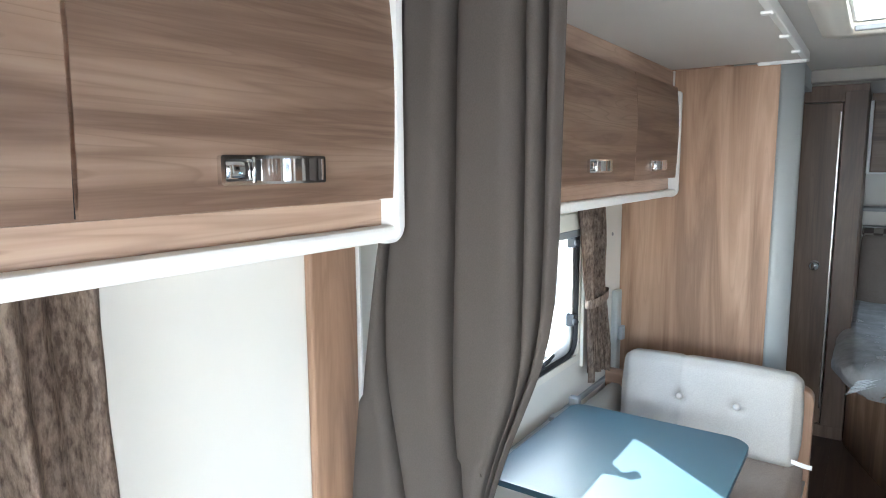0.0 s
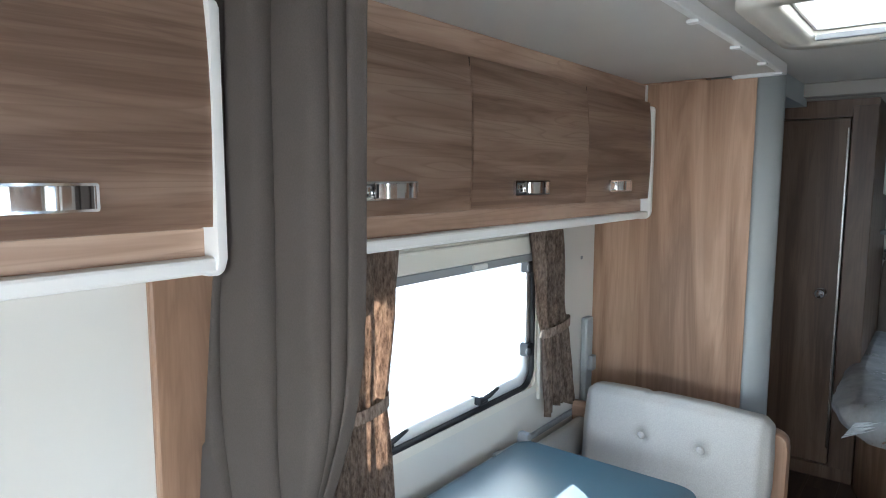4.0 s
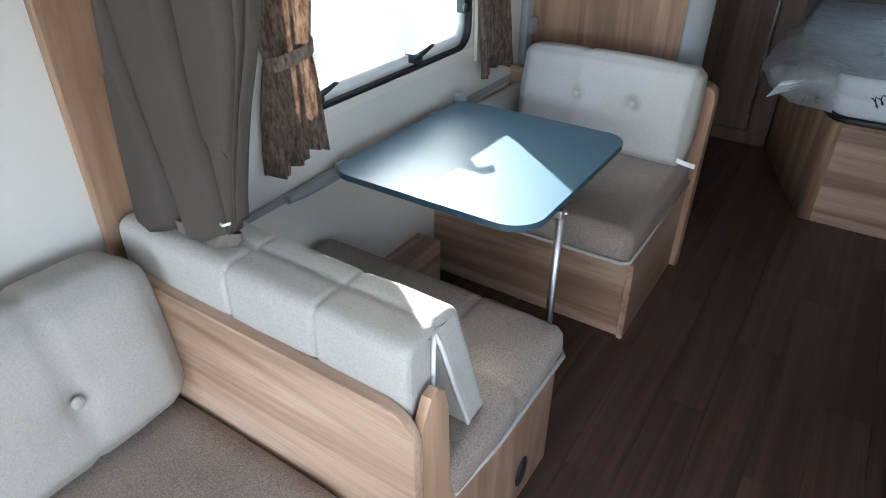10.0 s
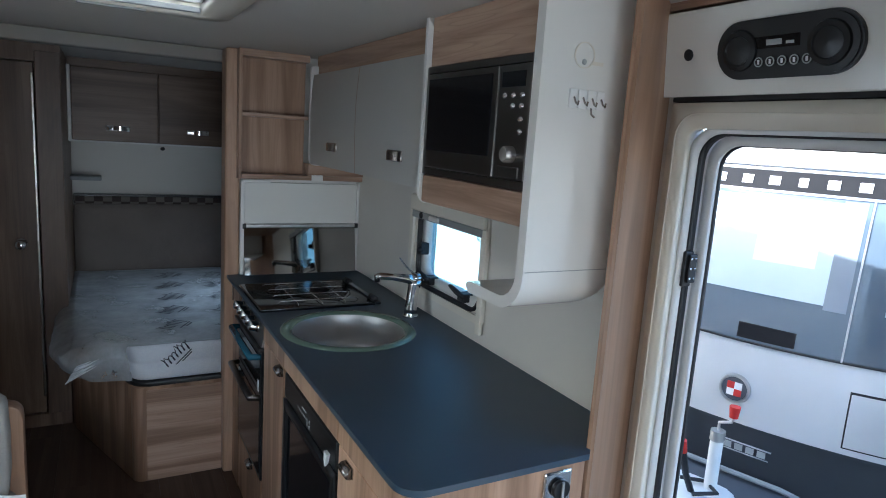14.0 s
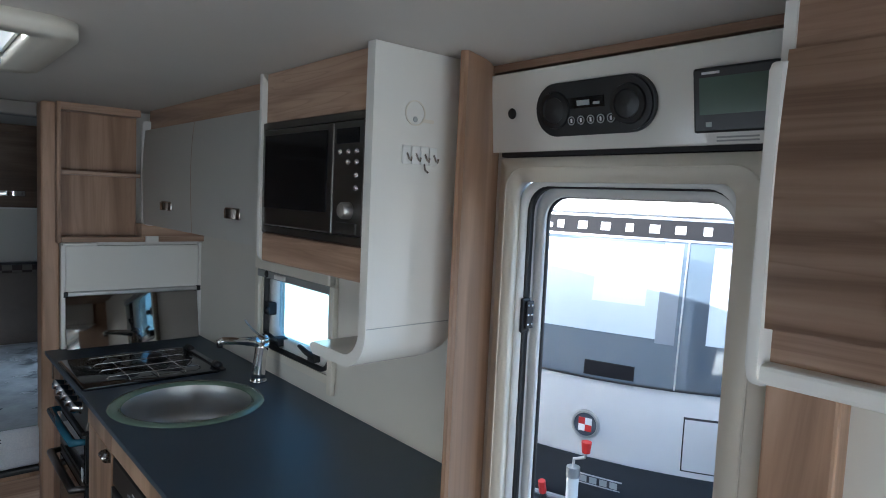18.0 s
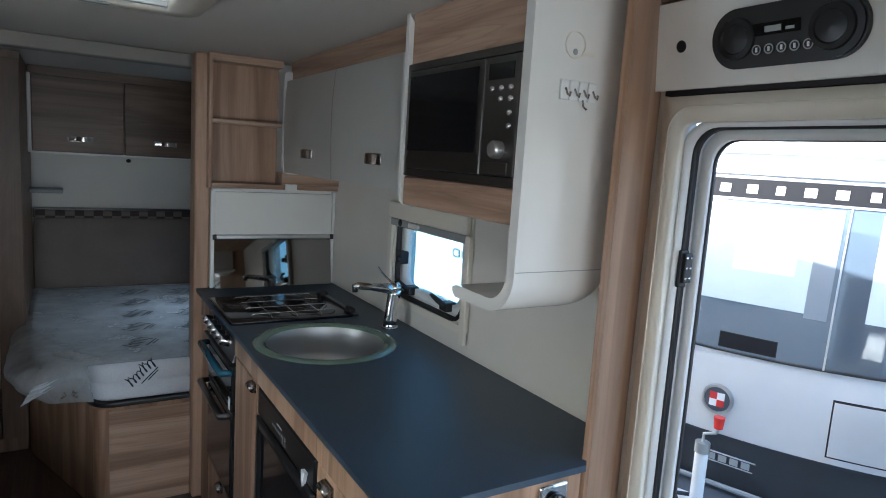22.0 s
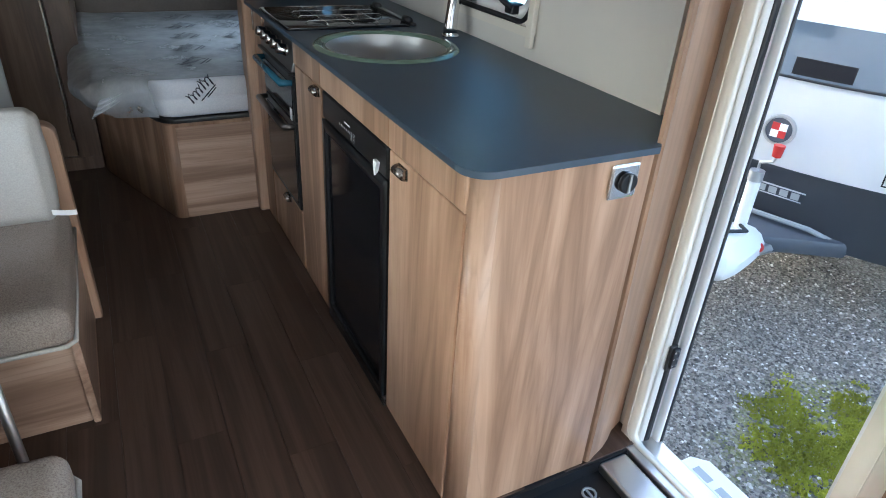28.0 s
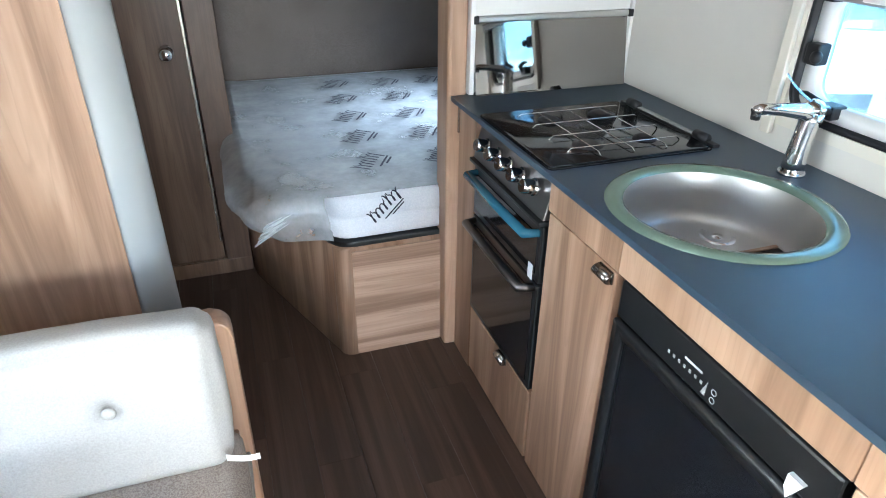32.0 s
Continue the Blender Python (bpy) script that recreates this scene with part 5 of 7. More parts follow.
fr = thing("fridge", (0.9, 1.96, 0), "black built-in fridge with framed door", "fridge")
part("body", box(mesh(), KX + 0.03, XR - 0.01, 1.70, 2.213, 0.01, 0.818), BLACKSATIN, fr)
part("control_panel", box(mesh(), KX - 0.004, KX + 0.028, 1.705, 2.208, 0.735, 0.818, 0.006), BLACKSATIN, fr, "black control panel above the door")
dr = part("door", box(mesh(), KX + 0.004, KX + 0.028, 1.705, 2.208, 0.035, 0.732, 0.006), BLACKSATIN, fr)
part("door_rim", ring(mesh(), rounded(1.705, 2.208, 0.035, 0.732, 0.006), rounded(1.735, 2.178, 0.065, 0.70, 0.012), "x", KX - 0.008, KX + 0.0045), BLACKSATIN, dr, smooth=True)
part("door_sheet", box(mesh(), KX + 0.0005, KX + 0.0045, 1.738, 2.175, 0.068, 0.697), BLACKGLOSS, dr, "glossy black door sheet under film")
part("plinth", box(mesh(), KX - 0.006, KX + 0.02, 1.70, 2.213, 0.0, 0.033, 0.003), BLACKSATIN, fr)
cp = [o for o in fr.children if o.name.startswith("control_panel")][0]
part("catch_tab", prism(mesh(), [(1.744, 0.766), (1.770, 0.766), (1.770, 0.742), (1.762, 0.726), (1.752, 0.748)], "x", KX - 0.014, KX - 0.005), WHITEINK, cp, "white catch tab")
for k in range(7):
    part("symbol", box(mesh(), KX - 0.0052, KX - 0.0042, 2.045 - 0.014 * k, 2.050 - 0.014 * k, 0.763, 0.769), GREYTRIM, cp)
part("level_wedge", prism(mesh(), [(1.950, 0.748), (1.960, 0.748), (1.950, 0.775)], "x", KX - 0.0052, KX - 0.0042), GREYPLASTIC, cp)
part("maker_mark", box(mesh(), KX - 0.0052, KX - 0.0042, 1.965, 2.008, 0.781, 0.785), WHITEINK, cp)
for z in (0.752, 0.768):
    part("button_ring", ring(mesh(), [(1.933 + 0.006 * math.cos(a), z + 0.006 * math.sin(a)) for a in [k * math.pi / 8 for k in range(16)]], [(1.933 + 0.0045 * math.cos(a), z + 0.0045 * math.sin(a)) for a in [k * math.pi / 8 for k in range(16)]], "x", KX - 0.0052, KX - 0.0042), GREYPLASTIC, cp)
part("corner_foot", box(mesh(), KX - 0.006, KX + 0.012, 1.70, 1.725, 0.0, 0.034, 0.003), ALU, fr, "metal hinge corner")

# oven and grill
ov = thing("oven", (0.9, 2.74, 0), "black built-in oven with grill, five knobs and wood drawer below", "oven")
part("body", box(mesh(), KX + 0.016, XR - 0.01, 2.522, 2.968, 0.26, 0.898), BLACKSATIN, ov)
part("side_post", box(mesh(), KX - 0.002, XR - 0.01, 2.970, 3.114, 0.0, KT - 0.015, 0.003), WOOD_Z, ov)
fas = part("control_fascia", prism(mesh(), [(KX - 0.010, 0.79), (KX + 0.018, 0.79), (KX + 0.018, 0.898), (KX + 0.014, 0.898)], "y", 2.523, 2.967, 0.003), FASCIA, ov, "dark steel control fascia")
part("fascia_lip", box(mesh(), KX - 0.022, KX + 0.016, 2.520, 2.970, 0.778, 0.789, 0.002), BLACKSATIN, ov)
for k in range(5):
    y = 2.880 - 0.0730 * k
    m = pose(KX - 0.002, y, 0.850, 0, -90 + 13, 0)
    kb = lathe(mesh(), [(0.0, 0.0), (0.022, 0.0), (0.022, 0.007), (0.019, 0.010), (0.018, 0.036), (0.0155, 0.040), (0.0, 0.040)], (0, 0, 0), 24)
    bmesh.ops.transform(kb, matrix=m, verts=kb.verts)
    kp = part("knob", kb, CHROME, fas, "chrome control knob", True)
    ib = box(mesh(), -0.0015, 0.0015, 0.0, 0.014, 0.039, 0.0412)
    bmesh.ops.transform(ib, matrix=m, verts=ib.verts)
    part("pointer", ib, BLACK, kp)
for z0, z1, hz, nm in ((0.612, 0.772, 0.748, "grill_door"), (0.268, 0.606, 0.592, "oven_door")):
    g = part(nm, box(mesh(), KX - 0.006, KX + 0.015, 2.526, 2.964, z0, z1, 0.004), BLACKSATIN, ov, "black door with smoked glass")
    part("glass", box(mesh(), KX - 0.009, KX - 0.0055, 2.545, 2.945, z0 + 0.022, z1 - 0.028), SMOKED, g, "smoked glass pane")
    bar = tube(mesh(), [(KX - 0.004, 2.945, hz), (KX - 0.040, 2.935, hz), (KX - 0.042, 2.745, hz), (KX - 0.040, 2.556, hz), (KX - 0.004, 2.545, hz)], [0.010, 0.013, 0.013, 0.013, 0.010], 12)
    hb = part("handle", bar, BLUEFILM if nm == "grill_door" else DARKSTEEL, g, "handle under blue protective film" if nm == "grill_door" else "dark steel bar handle", True)
part("energy_label", box(mesh(), KX - 0.0112, KX - 0.0098, 2.552, 2.576, 0.612, 0.655), WHITEINK, [o for o in ov.children if o.name.startswith("oven_door")][0], "small white sticker")
dw = part("drawer", box(mesh(), KX - 0.002, KX + 0.016, 2.524, 2.966, 0.012, 0.258, 0.003), WOOD_Z, ov, "wood laminate drawer front")
knob_pull(dw, 2.70, 0.250, KX - 0.002)

# hob set in the worktop
hob = thing("hob", (0.81, 2.70, KT), "black glass gas hob with thin steel wire pan supports", "hob")
part("glass_plate", prism(mesh(), rounded(0.578, 1.005, 2.500, 2.90, 0.012), "z", KT + 0.0005, KT + 0.007, 0.002), BLACKGLOSS, hob, "black glass plate", True)
part("rim", ring(mesh(), rounded(0.574, 1.012, 2.492, 2.908, 0.014), rounded(0.578, 1.005, 2.500, 2.90, 0.012), "z", KT + 0.0005, KT + 0.004), BLACKGLOSS, hob)
for y in (2.565, 2.655, 2.745, 2.835):
    part("support_wire", tube(mesh(), [(0.655, y, KT + 0.008), (0.665, y, KT + 0.017), (0.955, y, KT + 0.017), (0.965, y, KT + 0.008)], 0.0016, 8), WIRE, hob, "thin steel wire", True)
for x in (0.72, 0.81, 0.90):
    part("support_wire", tube(mesh(), [(x, 2.525, KT + 0.008), (x, 2.535, KT + 0.0145), (x, 2.865, KT + 0.0145), (x, 2.875, KT + 0.008)], 0.0016, 8), WIRE, hob, "thin steel wire", True)
for x, y, r in ((0.73, 2.60, 0.034), (0.89, 2.60, 0.026), (0.73, 2.80, 0.026), (0.89, 2.80, 0.034)):
    part("burner", lathe(mesh(), [(r + 0.004, 0.007), (r + 0.002, 0.010), (r * 0.8, 0.011), (r * 0.8, 0.013), (r * 0.6, 0.0145), (0, 0.0145)], (x, y, KT), 24), BLACK, hob, "black enamel burner", True)
vent = part("lid_hinge_bar", box(mesh(), 1.014, 1.034, 2.50, 2.90, KT + 0.0005, KT + 0.009, 0.002), BLACK, hob, "black slotted hinge bar")
for y in (2.555, 2.845):
    part("lid_hinge", tube(mesh(), [(1.022, y - 0.022, KT + 0.013), (1.022, y + 0.022, KT + 0.013)], 0.012, 14), BLACK, hob, "black lid hinge", True)
for k in range(22):
    part("vent_fin", box(mesh(), 1.016, 1.032, 2.585 + 0.0108 * k, 2.590 + 0.0108 * k, KT + 0.009, KT + 0.0115), GREYPLASTIC, vent)

# splashback, white flap and shelf nook above the hob
sp = thing("splashback", (0.88, 3.12, KT), "dark mirror splashback under a white panel with aluminium rail", "splashback")
part("mirror", prism(mesh(), [(3.078, KT + 0.002), (3.113, 1.136), (3.121, 1.136), (3.086, KT + 0.002)], "x", 0.634, 1.142), DARKMIRROR, sp, "dark mirror panel leaning back")
part("backing", box(mesh(), 0.62, KW - 0.001, 3.123, 3.171, KT + 0.002, 1.35), WHITE, sp)
part("rail", box(mesh(), 0.628, 1.150, 3.098, 3.122, 1.136, 1.154, 0.004), ALU, sp, "aluminium rail")
for x in (0.634, 1.144):
    part("rail_end", box(mesh(), x - 0.008, x + 0.008, 3.094, 3.121, 1.134, 1.156, 0.002), BLACK, sp)
part("white_panel", box(mesh(), 0.634, 1.142, 3.104, 3.122, 1.155, 1.335, 0.002), GLOSSWHITE, sp, "white upper panel")
for x0, x1 in ((0.6175, 0.633), (1.143, KW - 0.0005)):
    part("side_strip", box(mesh(), x0, x1, 3.096, 3.122, KT + 0.002, 1.345, 0.002), WHITE, sp)
part("lamp_strip", box(mesh(), 0.62, 0.74, 3.078, 3.10, 1.337, 1.349, 0.003), WHITE, sp, "white strip under the shelves")

nk = thing("open_shelves", (0.76, 3.1, 1.36), "open wood laminate shelf nook above the hob", "shelf")
part("back", box(mesh(), 0.612, 0.90, 3.158, 3.171, 1.35, 1.883), WOOD_Z, nk)
part("left_side", box(mesh(), 0.600, 0.614, 3.068, 3.157, 1.35, 1.883, 0.002), WOOD_Z, nk)
part("bottom", box(mesh(), 0.6145, KW - 0.001, 3.068, 3.157, 1.352, 1.372, 0.002), WOOD_X, nk)
part("shelf", box(mesh(), 0.6145, 0.895, 3.074, 3.157, 1.612, 1.628, 0.002), WOOD_X, nk)
part("top_board", box(mesh(), 0.6145, 0.895, 3.074, 3.157, 1.855, 1.883), WOOD_X, nk)
part("under_board", box(mesh(), 0.897, KW - 0.001, 3.062, 3.157, 1.373, 1.425, 0.002), WOOD_X, nk)
sk = thing("shelf_socket", (0.94, 3.062, 1.36), "small white socket at the edge of the shelf", "socket")
part("plate", box(mesh(), 0.912, 0.962, 3.054, 3.0615, 1.350, 1.377, 0.002), WHITE, sk)

# white kitchen lockers
kl = thing("kitchen_locker", (1.05, 2.45, 1.43), "gloss white kitchen wall locker with two doors", "wall locker")
part("carcass", box(mesh(), 0.915, XR - 0.002, 1.905, 3.060, 1.432, 1.80), WOOD_Y, kl)
part("top_fascia", box(mesh(), 0.925, XR - 0.002, 1.905, 3.060, 1.801, 1.883), WOOD_Y, kl, "wood fascia above the doors")
for a, b, h in ((1.908, 2.485, 2.132), (2.490, 3.042, 2.742)):
    bm = mesh()
    def leaf(u, v, a=a, b=b):
        return Vector((0.897 + 0.016 * (1 - math.sin(math.pi * (0.2 + 0.5 * v))) - 0.004 + 0.03 * max(0, v - 0.5) ** 2, a + (b - a) * u, 1.428 + 0.375 * v))
    fabric(bm, leaf, 1, 12)
    bmesh.ops.solidify(bm, geom=bm.faces[:], thickness=0.014)
    dr = part("door", bm, GLOSSWHITE, kl, "gloss white door", True)
    hb = box(mesh(), 0.892, 0.904, h - 0.055, h + 0.055, 1.494, 1.528, 0.003)
    fabric(hb, lambda u, v, h=h: Vector((0.892 - 0.016 * math.sin(math.pi * u) ** 0.6, h - 0.03 + 0.075 * u, 1.496 + 0.028 * v)), 10, 3)
    part("handle", hb, NICKEL, dr, "dark chrome sprung handle", True)
ends = rounded(0.893, XR - 0.002, 1.42, 1.84, [0.03, 0.001, 0.001, 0.01])
part("end_cheek", prism(mesh(), ends, "y", 3.044, 3.060, 0.003), WHITE, kl, "white end cheek with rounded corner", True)

# microwave housing: wood boards, white end panel that curls into a shelf
mh = thing("microwave_housing", (1.05, 1.65, 1.22), "white curved end panel and wood boards housing the microwave", "wall unit")
part("upper_board", box(mesh(), 0.880, 0.90, 1.385, 1.884, 1.757, 1.884, 0.002), WOOD_Y, mh)
part("lower_board", box(mesh(), 0.872, 0.90, 1.385, 1.884, 1.398, 1.473, 0.006), WOOD_Y, mh)
part("base_board", box(mesh(), 0.90, XR - 0.002, 1.385, 1.884, 1.40, 1.42), WOOD_Y, mh)
part("inner_side", prism(mesh(), rounded(0.866, XR - 0.002, 1.392, 1.884, [0.03, 0.001, 0.001, 0.001]), "y", 1.885, 1.899, 0.002), WHITE, mh, "white side cheek", True)


def curl(x0, x1):
    """White panel that comes down from the ceiling and turns in a wide curve into a short shelf."""
    bm = mesh()
    y, z, r, th = 1.352, 1.235, 0.085, 0.026
    outer = [(y, 1.884)] + [(y + r - r * math.cos(radians(a)), z - 0.015 + r - r * math.sin(radians(a))) for a in range(0, 91, 9)] + [(1.56, z - 0.015), (1.575, z - 0.004), (1.575, z + 0.006)]
    ri = r - th
    inner = [(1.56, z + th - 0.013)] + [(y + r - ri * math.sin(radians(a)), z - 0.015 + r - ri * math.cos(radians(a))) for a in range(0, 91, 9)] + [(y + th, 1.884)]
    prism(bm, outer + inner, "x", x0, x1, 0.0)
    for v in bm.verts:
        if v.co.x > x0 + 0.1 and v.co.z < 1.312:
            v.co.x -= 0.09 * (1 - math.sqrt(max(0.0, 1 - ((1.312 - v.co.z) / 0.093) ** 2)))
    bmesh.ops.bevel(bm, geom=[e for e in bm.edges if abs(e.verts[0].co.x - e.verts[1].co.x) < 0.05 and len(e.link_faces) == 2 and e.calc_face_angle(0) > 1.0], offset=0.004, segments=2, affect="EDGES", profile=0.5)
    return bm


cu = part("curved_end_panel", curl(0.852, 1.090), GLOSSWHITE, mh, "white curved end panel and shelf", True)
part("panel_seam", box(mesh(), 0.854, 1.088, 1.3505, 1.3515, 1.312, 1.3135), GREYTRIM, cu)
mw = thing("microwave", (1.0, 1.65, 1.475), "dark steel built-in microwave with chrome buttons and dial", "microwave")
part("body", box(mesh(), 0.90, 1.15, 1.40, 1.88, 1.476, 1.755), BLACKSATIN, mw)
part("surround", ring(mesh(), rounded(1.392, 1.884, 1.475, 1.756, 0.004), rounded(1.405, 1.872, 1.492, 1.739, 0.004), "x", 0.872, 0.899), DARKSTEEL, mw, "dark steel surround")
md = part("door", box(mesh(), 0.870, 0.899, 1.530, 1.871, 1.494, 1.737, 0.003), DARKSTEEL, mw, "dark steel framed door")
part("window", box(mesh(), 0.866, 0.870, 1.552, 1.860, 1.540, 1.722), SMOKED, md, "black glass window")
mp = part("control_panel", box(mesh(), 0.870, 0.899, 1.406, 1.526, 1.494, 1.737, 0.003), DARKSTEEL, mw, "dark steel control panel")
part("display", box(mesh(), 0.8685, 0.8702, 1.425, 1.512, 1.690, 1.722), BLACKGLOSS, mp)
for i, z in enumerate((1.672, 1.650, 1.622, 1.596)):
    for j in range(3 if i < 1 else (2 if i < 2 else 1)):
        part("button", ball(mesh(), (0.869, 1.432 + 0.033 * j, z), 0.008, (0.5, 1, 0.8), 12, 8), CHROME, mp, "chrome push button", True)
dl = lathe(mesh(), [(0.0, 0.0), (0.0185, 0.0), (0.018, 0.016), (0.0145, 0.021), (0.0, 0.022)], (0, 0, 0), 28)
bmesh.ops.transform(dl, matrix=pose(0.870, 1.458, 1.548, 0, -90, 0), verts=dl.verts)
part("dial", dl, STEEL, mp, "round steel dial", True)
part("door_button", box(mesh(), 0.867, 0.8705, 1.425, 1.508, 1.498, 1.522, 0.002), DARKSTEEL, mp)
hk = thing("key_hooks", (0.975, 1.351, 1.66), "row of small clear key hooks on the white panel", "hooks")
for k in range(4):
    x = 0.934 + 0.0235 * k
    c = part("hook_plate", box(mesh(), x - 0.010, x + 0.010, 1.346, 1.3515, 1.650, 1.688, 0.002), LAMPWHITE, hk)
    part("hook", tube(mesh(), [(x, 1.345, 1.672), (x, 1.338, 1.660), (x, 1.332, 1.656), (x, 1.330, 1.664)], 0.002, 8), NICKEL, c, "", True)
part("loose_hook", tube(mesh(), [(0.978, 1.343, 1.652), (0.976, 1.338, 1.640), (0.982, 1.334, 1.634)], 0.002, 8), NICKEL, hk, "", True)
ms = thing("glue_mark", (0.96, 1.351, 1.75), "faint ring-shaped glue mark on the white panel", "mark")
part("ring", ring(mesh(), [(0.955 + 0.026 * math.cos(a), 1.755 + 0.026 * math.sin(a)) for a in [k * math.pi / 12 for k in range(24)]], [(0.955 + 0.0235 * math.cos(a), 1.755 + 0.0235 * math.sin(a)) for a in [k * math.pi / 12 for k in range(24)]], "y", 1.3495, 1.3515), CREAM, ms)
part("dot", ball(mesh(), (0.955, 1.350, 1.742), 0.006, (1, 0.4, 1)), GREYTRIM, ms, smooth=True)
part("smear", box(mesh(), 0.975, 1.005, 1.3498, 1.3515, 1.738, 1.745), CREAM, ms)

# white board with radio and control screen above the entrance door
SLOPE = Matrix.Translation((1.19, 0, 1.692)) @ Matrix.Rotation(radians(-11), 4, "Y")
cb = thing("control_board", (1.19, 1.05, 1.69), "white sloping board above the entrance door", "panel")
bm = prism(mesh(), [(0.60, 0.0), (1.357, 0.0), (1.377, 0.172), (0.60, 0.172)], "x", 0.0, 0.018, 0.004)
bmesh.ops.transform(bm, matrix=SLOPE, verts=bm.verts)
part("board", bm, GLOSSWHITE, cb)
part("top_filler", box(mesh(), 1.165, XR - 0.001, 0.60, 1.42, 1.868, 1.884), WOOD_Y, cb, "wood filler under the ceiling")
part("lower_gap", box(mesh(), 1.196, XR - 0.001, 0.62, 1.332, 1.683, 1.694), BLACK, cb)
bm = ball(mesh(), (0, 0, 0), 0.012, (0.3, 1, 1))
bmesh.ops.transform(bm, matrix=SLOPE @ Matrix.Translation((-0.001, 1.285, 0.085)), verts=bm.verts)
part("sensor", bm, BLACK, cb, "small black sensor", True)


def on_board(bm):
    bmesh.ops.transform(bm, matrix=SLOPE, verts=bm.verts)
    return bm


rd = thing("radio", (1.17, 1.06, 1.72), "black oval radio with two dials and round buttons", "radio")
part("body", on_board(prism(mesh(), rounded(0.935, 1.203, 0.034, 0.132, 0.048, 10), "x", -0.014, 0.0, 0.004)), BLACKSATIN, rd, smooth=True)
rim_o, rim_i = rounded(0.931, 1.207, 0.030, 0.136, 0.052, 10), rounded(0.936, 1.202, 0.035, 0.131, 0.047, 10)
part("rim", on_board(ring(mesh(), rim_o, rim_i, "x", -0.010, 0.0)), BLACKSATIN, rd, smooth=True)
for y in (0.984, 1.154):
    k = lathe(mesh(), [(0, 0.0), (0.038, 0.0), (0.036, 0.005), (0.027, 0.008), (0.025, 0.005), (0.014, 0.006), (0.0, 0.007)], (0, 0, 0), 28)
    bmesh.ops.transform(k, matrix=pose(-0.0135, y, 0.083, 0, -90, 0), verts=k.verts)
    part("dial", on_board(k), BLACKSATIN, rd, "dark round dial", True)
for k in range(5):
    c = 1.112 - 0.0230 * k
    pts = [(c + 0.0088 * math.cos(a), 0.060 + 0.0088 * math.sin(a)) for a in [j * math.pi / 8 for j in range(16)]]
    b = part("button", on_board(prism(mesh(), pts, "x", -0.017, -0.0135)), BLACK, rd, "black round button")
    inn = [(c + 0.0068 * math.cos(a), 0.060 + 0.0068 * math.sin(a)) for a in [j * math.pi / 8 for j in range(16)]]
    part("button_ring", on_board(ring(mesh(), pts, inn, "x", -0.0178, -0.0168)), GREYTRIM, b)
    part("symbol", on_board(box(mesh(), -0.0178, -0.0168, c - 0.002, c + 0.002, 0.056, 0.064)), WHITEINK, b)
part("display", on_board(box(mesh(), -0.0155, -0.0135, 1.035, 1.125, 0.083, 0.104)), BLACKGLOSS, rd)
part("display_marks", on_board(box(box(mesh(), -0.0162, -0.015, 1.045, 1.06, 0.088, 0.093), -0.0162, -0.015, 1.068, 1.098, 0.088, 0.098)), GREYTRIM, rd)
cs = thing("control_screen", (1.17, 0.80, 1.71), "black framed control screen with a dull green display", "screen")
part("frame", on_board(box(mesh(), -0.016, 0.0, 0.700, 0.858, 0.022, 0.128, 0.004)), BLACKSATIN, cs)
part("display", on_board(box(mesh(), -0.0175, -0.0155, 0.718, 0.846, 0.052, 0.112)), DISPLAY, cs, "dull green display")
part("maker_mark", on_board(box(mesh(), -0.0168, -0.0155, 0.812, 0.842, 0.117, 0.121)), WHITEINK, cs)
part("symbol", on_board(box(mesh(), -0.0168, -0.0155, 0.826, 0.836, 0.032, 0.040)), GREYTRIM, cs)
sl = thing("screen_label", (1.18, 0.79, 1.70), "white printed label under the control screen", "label")
part("sticker", on_board(box(mesh(), -0.0015, 0.0, 0.738, 0.842, 0.002, 0.020)), LAMPWHITE, sl)
for k in range(2):
    part("print_line", on_board(box(mesh(), -0.0022, -0.001, 0.755, 0.825, 0.006 + 0.006 * k, 0.009 + 0.006 * k)), GREYTRIM, sl)

# catch of the step well
sc = thing("well_catch", (0.995, 1.215, -0.046), "round grey catch with a lever on the step well cover", "catch")
part("ring", lathe(mesh(), [(0.021, 0.0), (0.021, 0.005), (0.015, 0.005), (0.015, 0.001)], (0.992, 1.214, -0.0458), 24), GREYTRIM, sc, smooth=True)
part("bar", box(mesh(), 0.988, 0.996, 1.201, 1.227, -0.0455, -0.041, 0.002), GREYTRIM, sc)
part("lever", box(mesh(), 1.002, 1.010, 1.165, 1.192, -0.0457, -0.042, 0.001), GREYTRIM, sc)

# ---- bed ----
def bed_outline(g, r=0.06):
    """Plan of the bed: cut-off front corner towards the washroom door, rounded."""
    c = [(0.565 - 0.0, 3.168 + g), (0.20 + g * 0.4, 3.168 + g), (-0.06 + g, 3.86 + 0.5 * g), (-0.06 + g, YB - 0.06), (XR - 0.01, YB - 0.06), (XR - 0.01, 3.225), (0.565, 3.225)]
    out = []
    for k, p in enumerate(c):
        if k not in (1, 2):
            out.append(p)
            continue
        a, b, p = Vector(c[k - 1]), Vector(c[k + 1]), Vector(p)
        s, e = p + (a - p).normalized() * r, p + (b - p).normalized() * r
        for j in range(7):
            t = j / 6
            out.append(tuple((1 - t) ** 2 * s + 2 * t * (1 - t) * p + t * t * e))
    return out


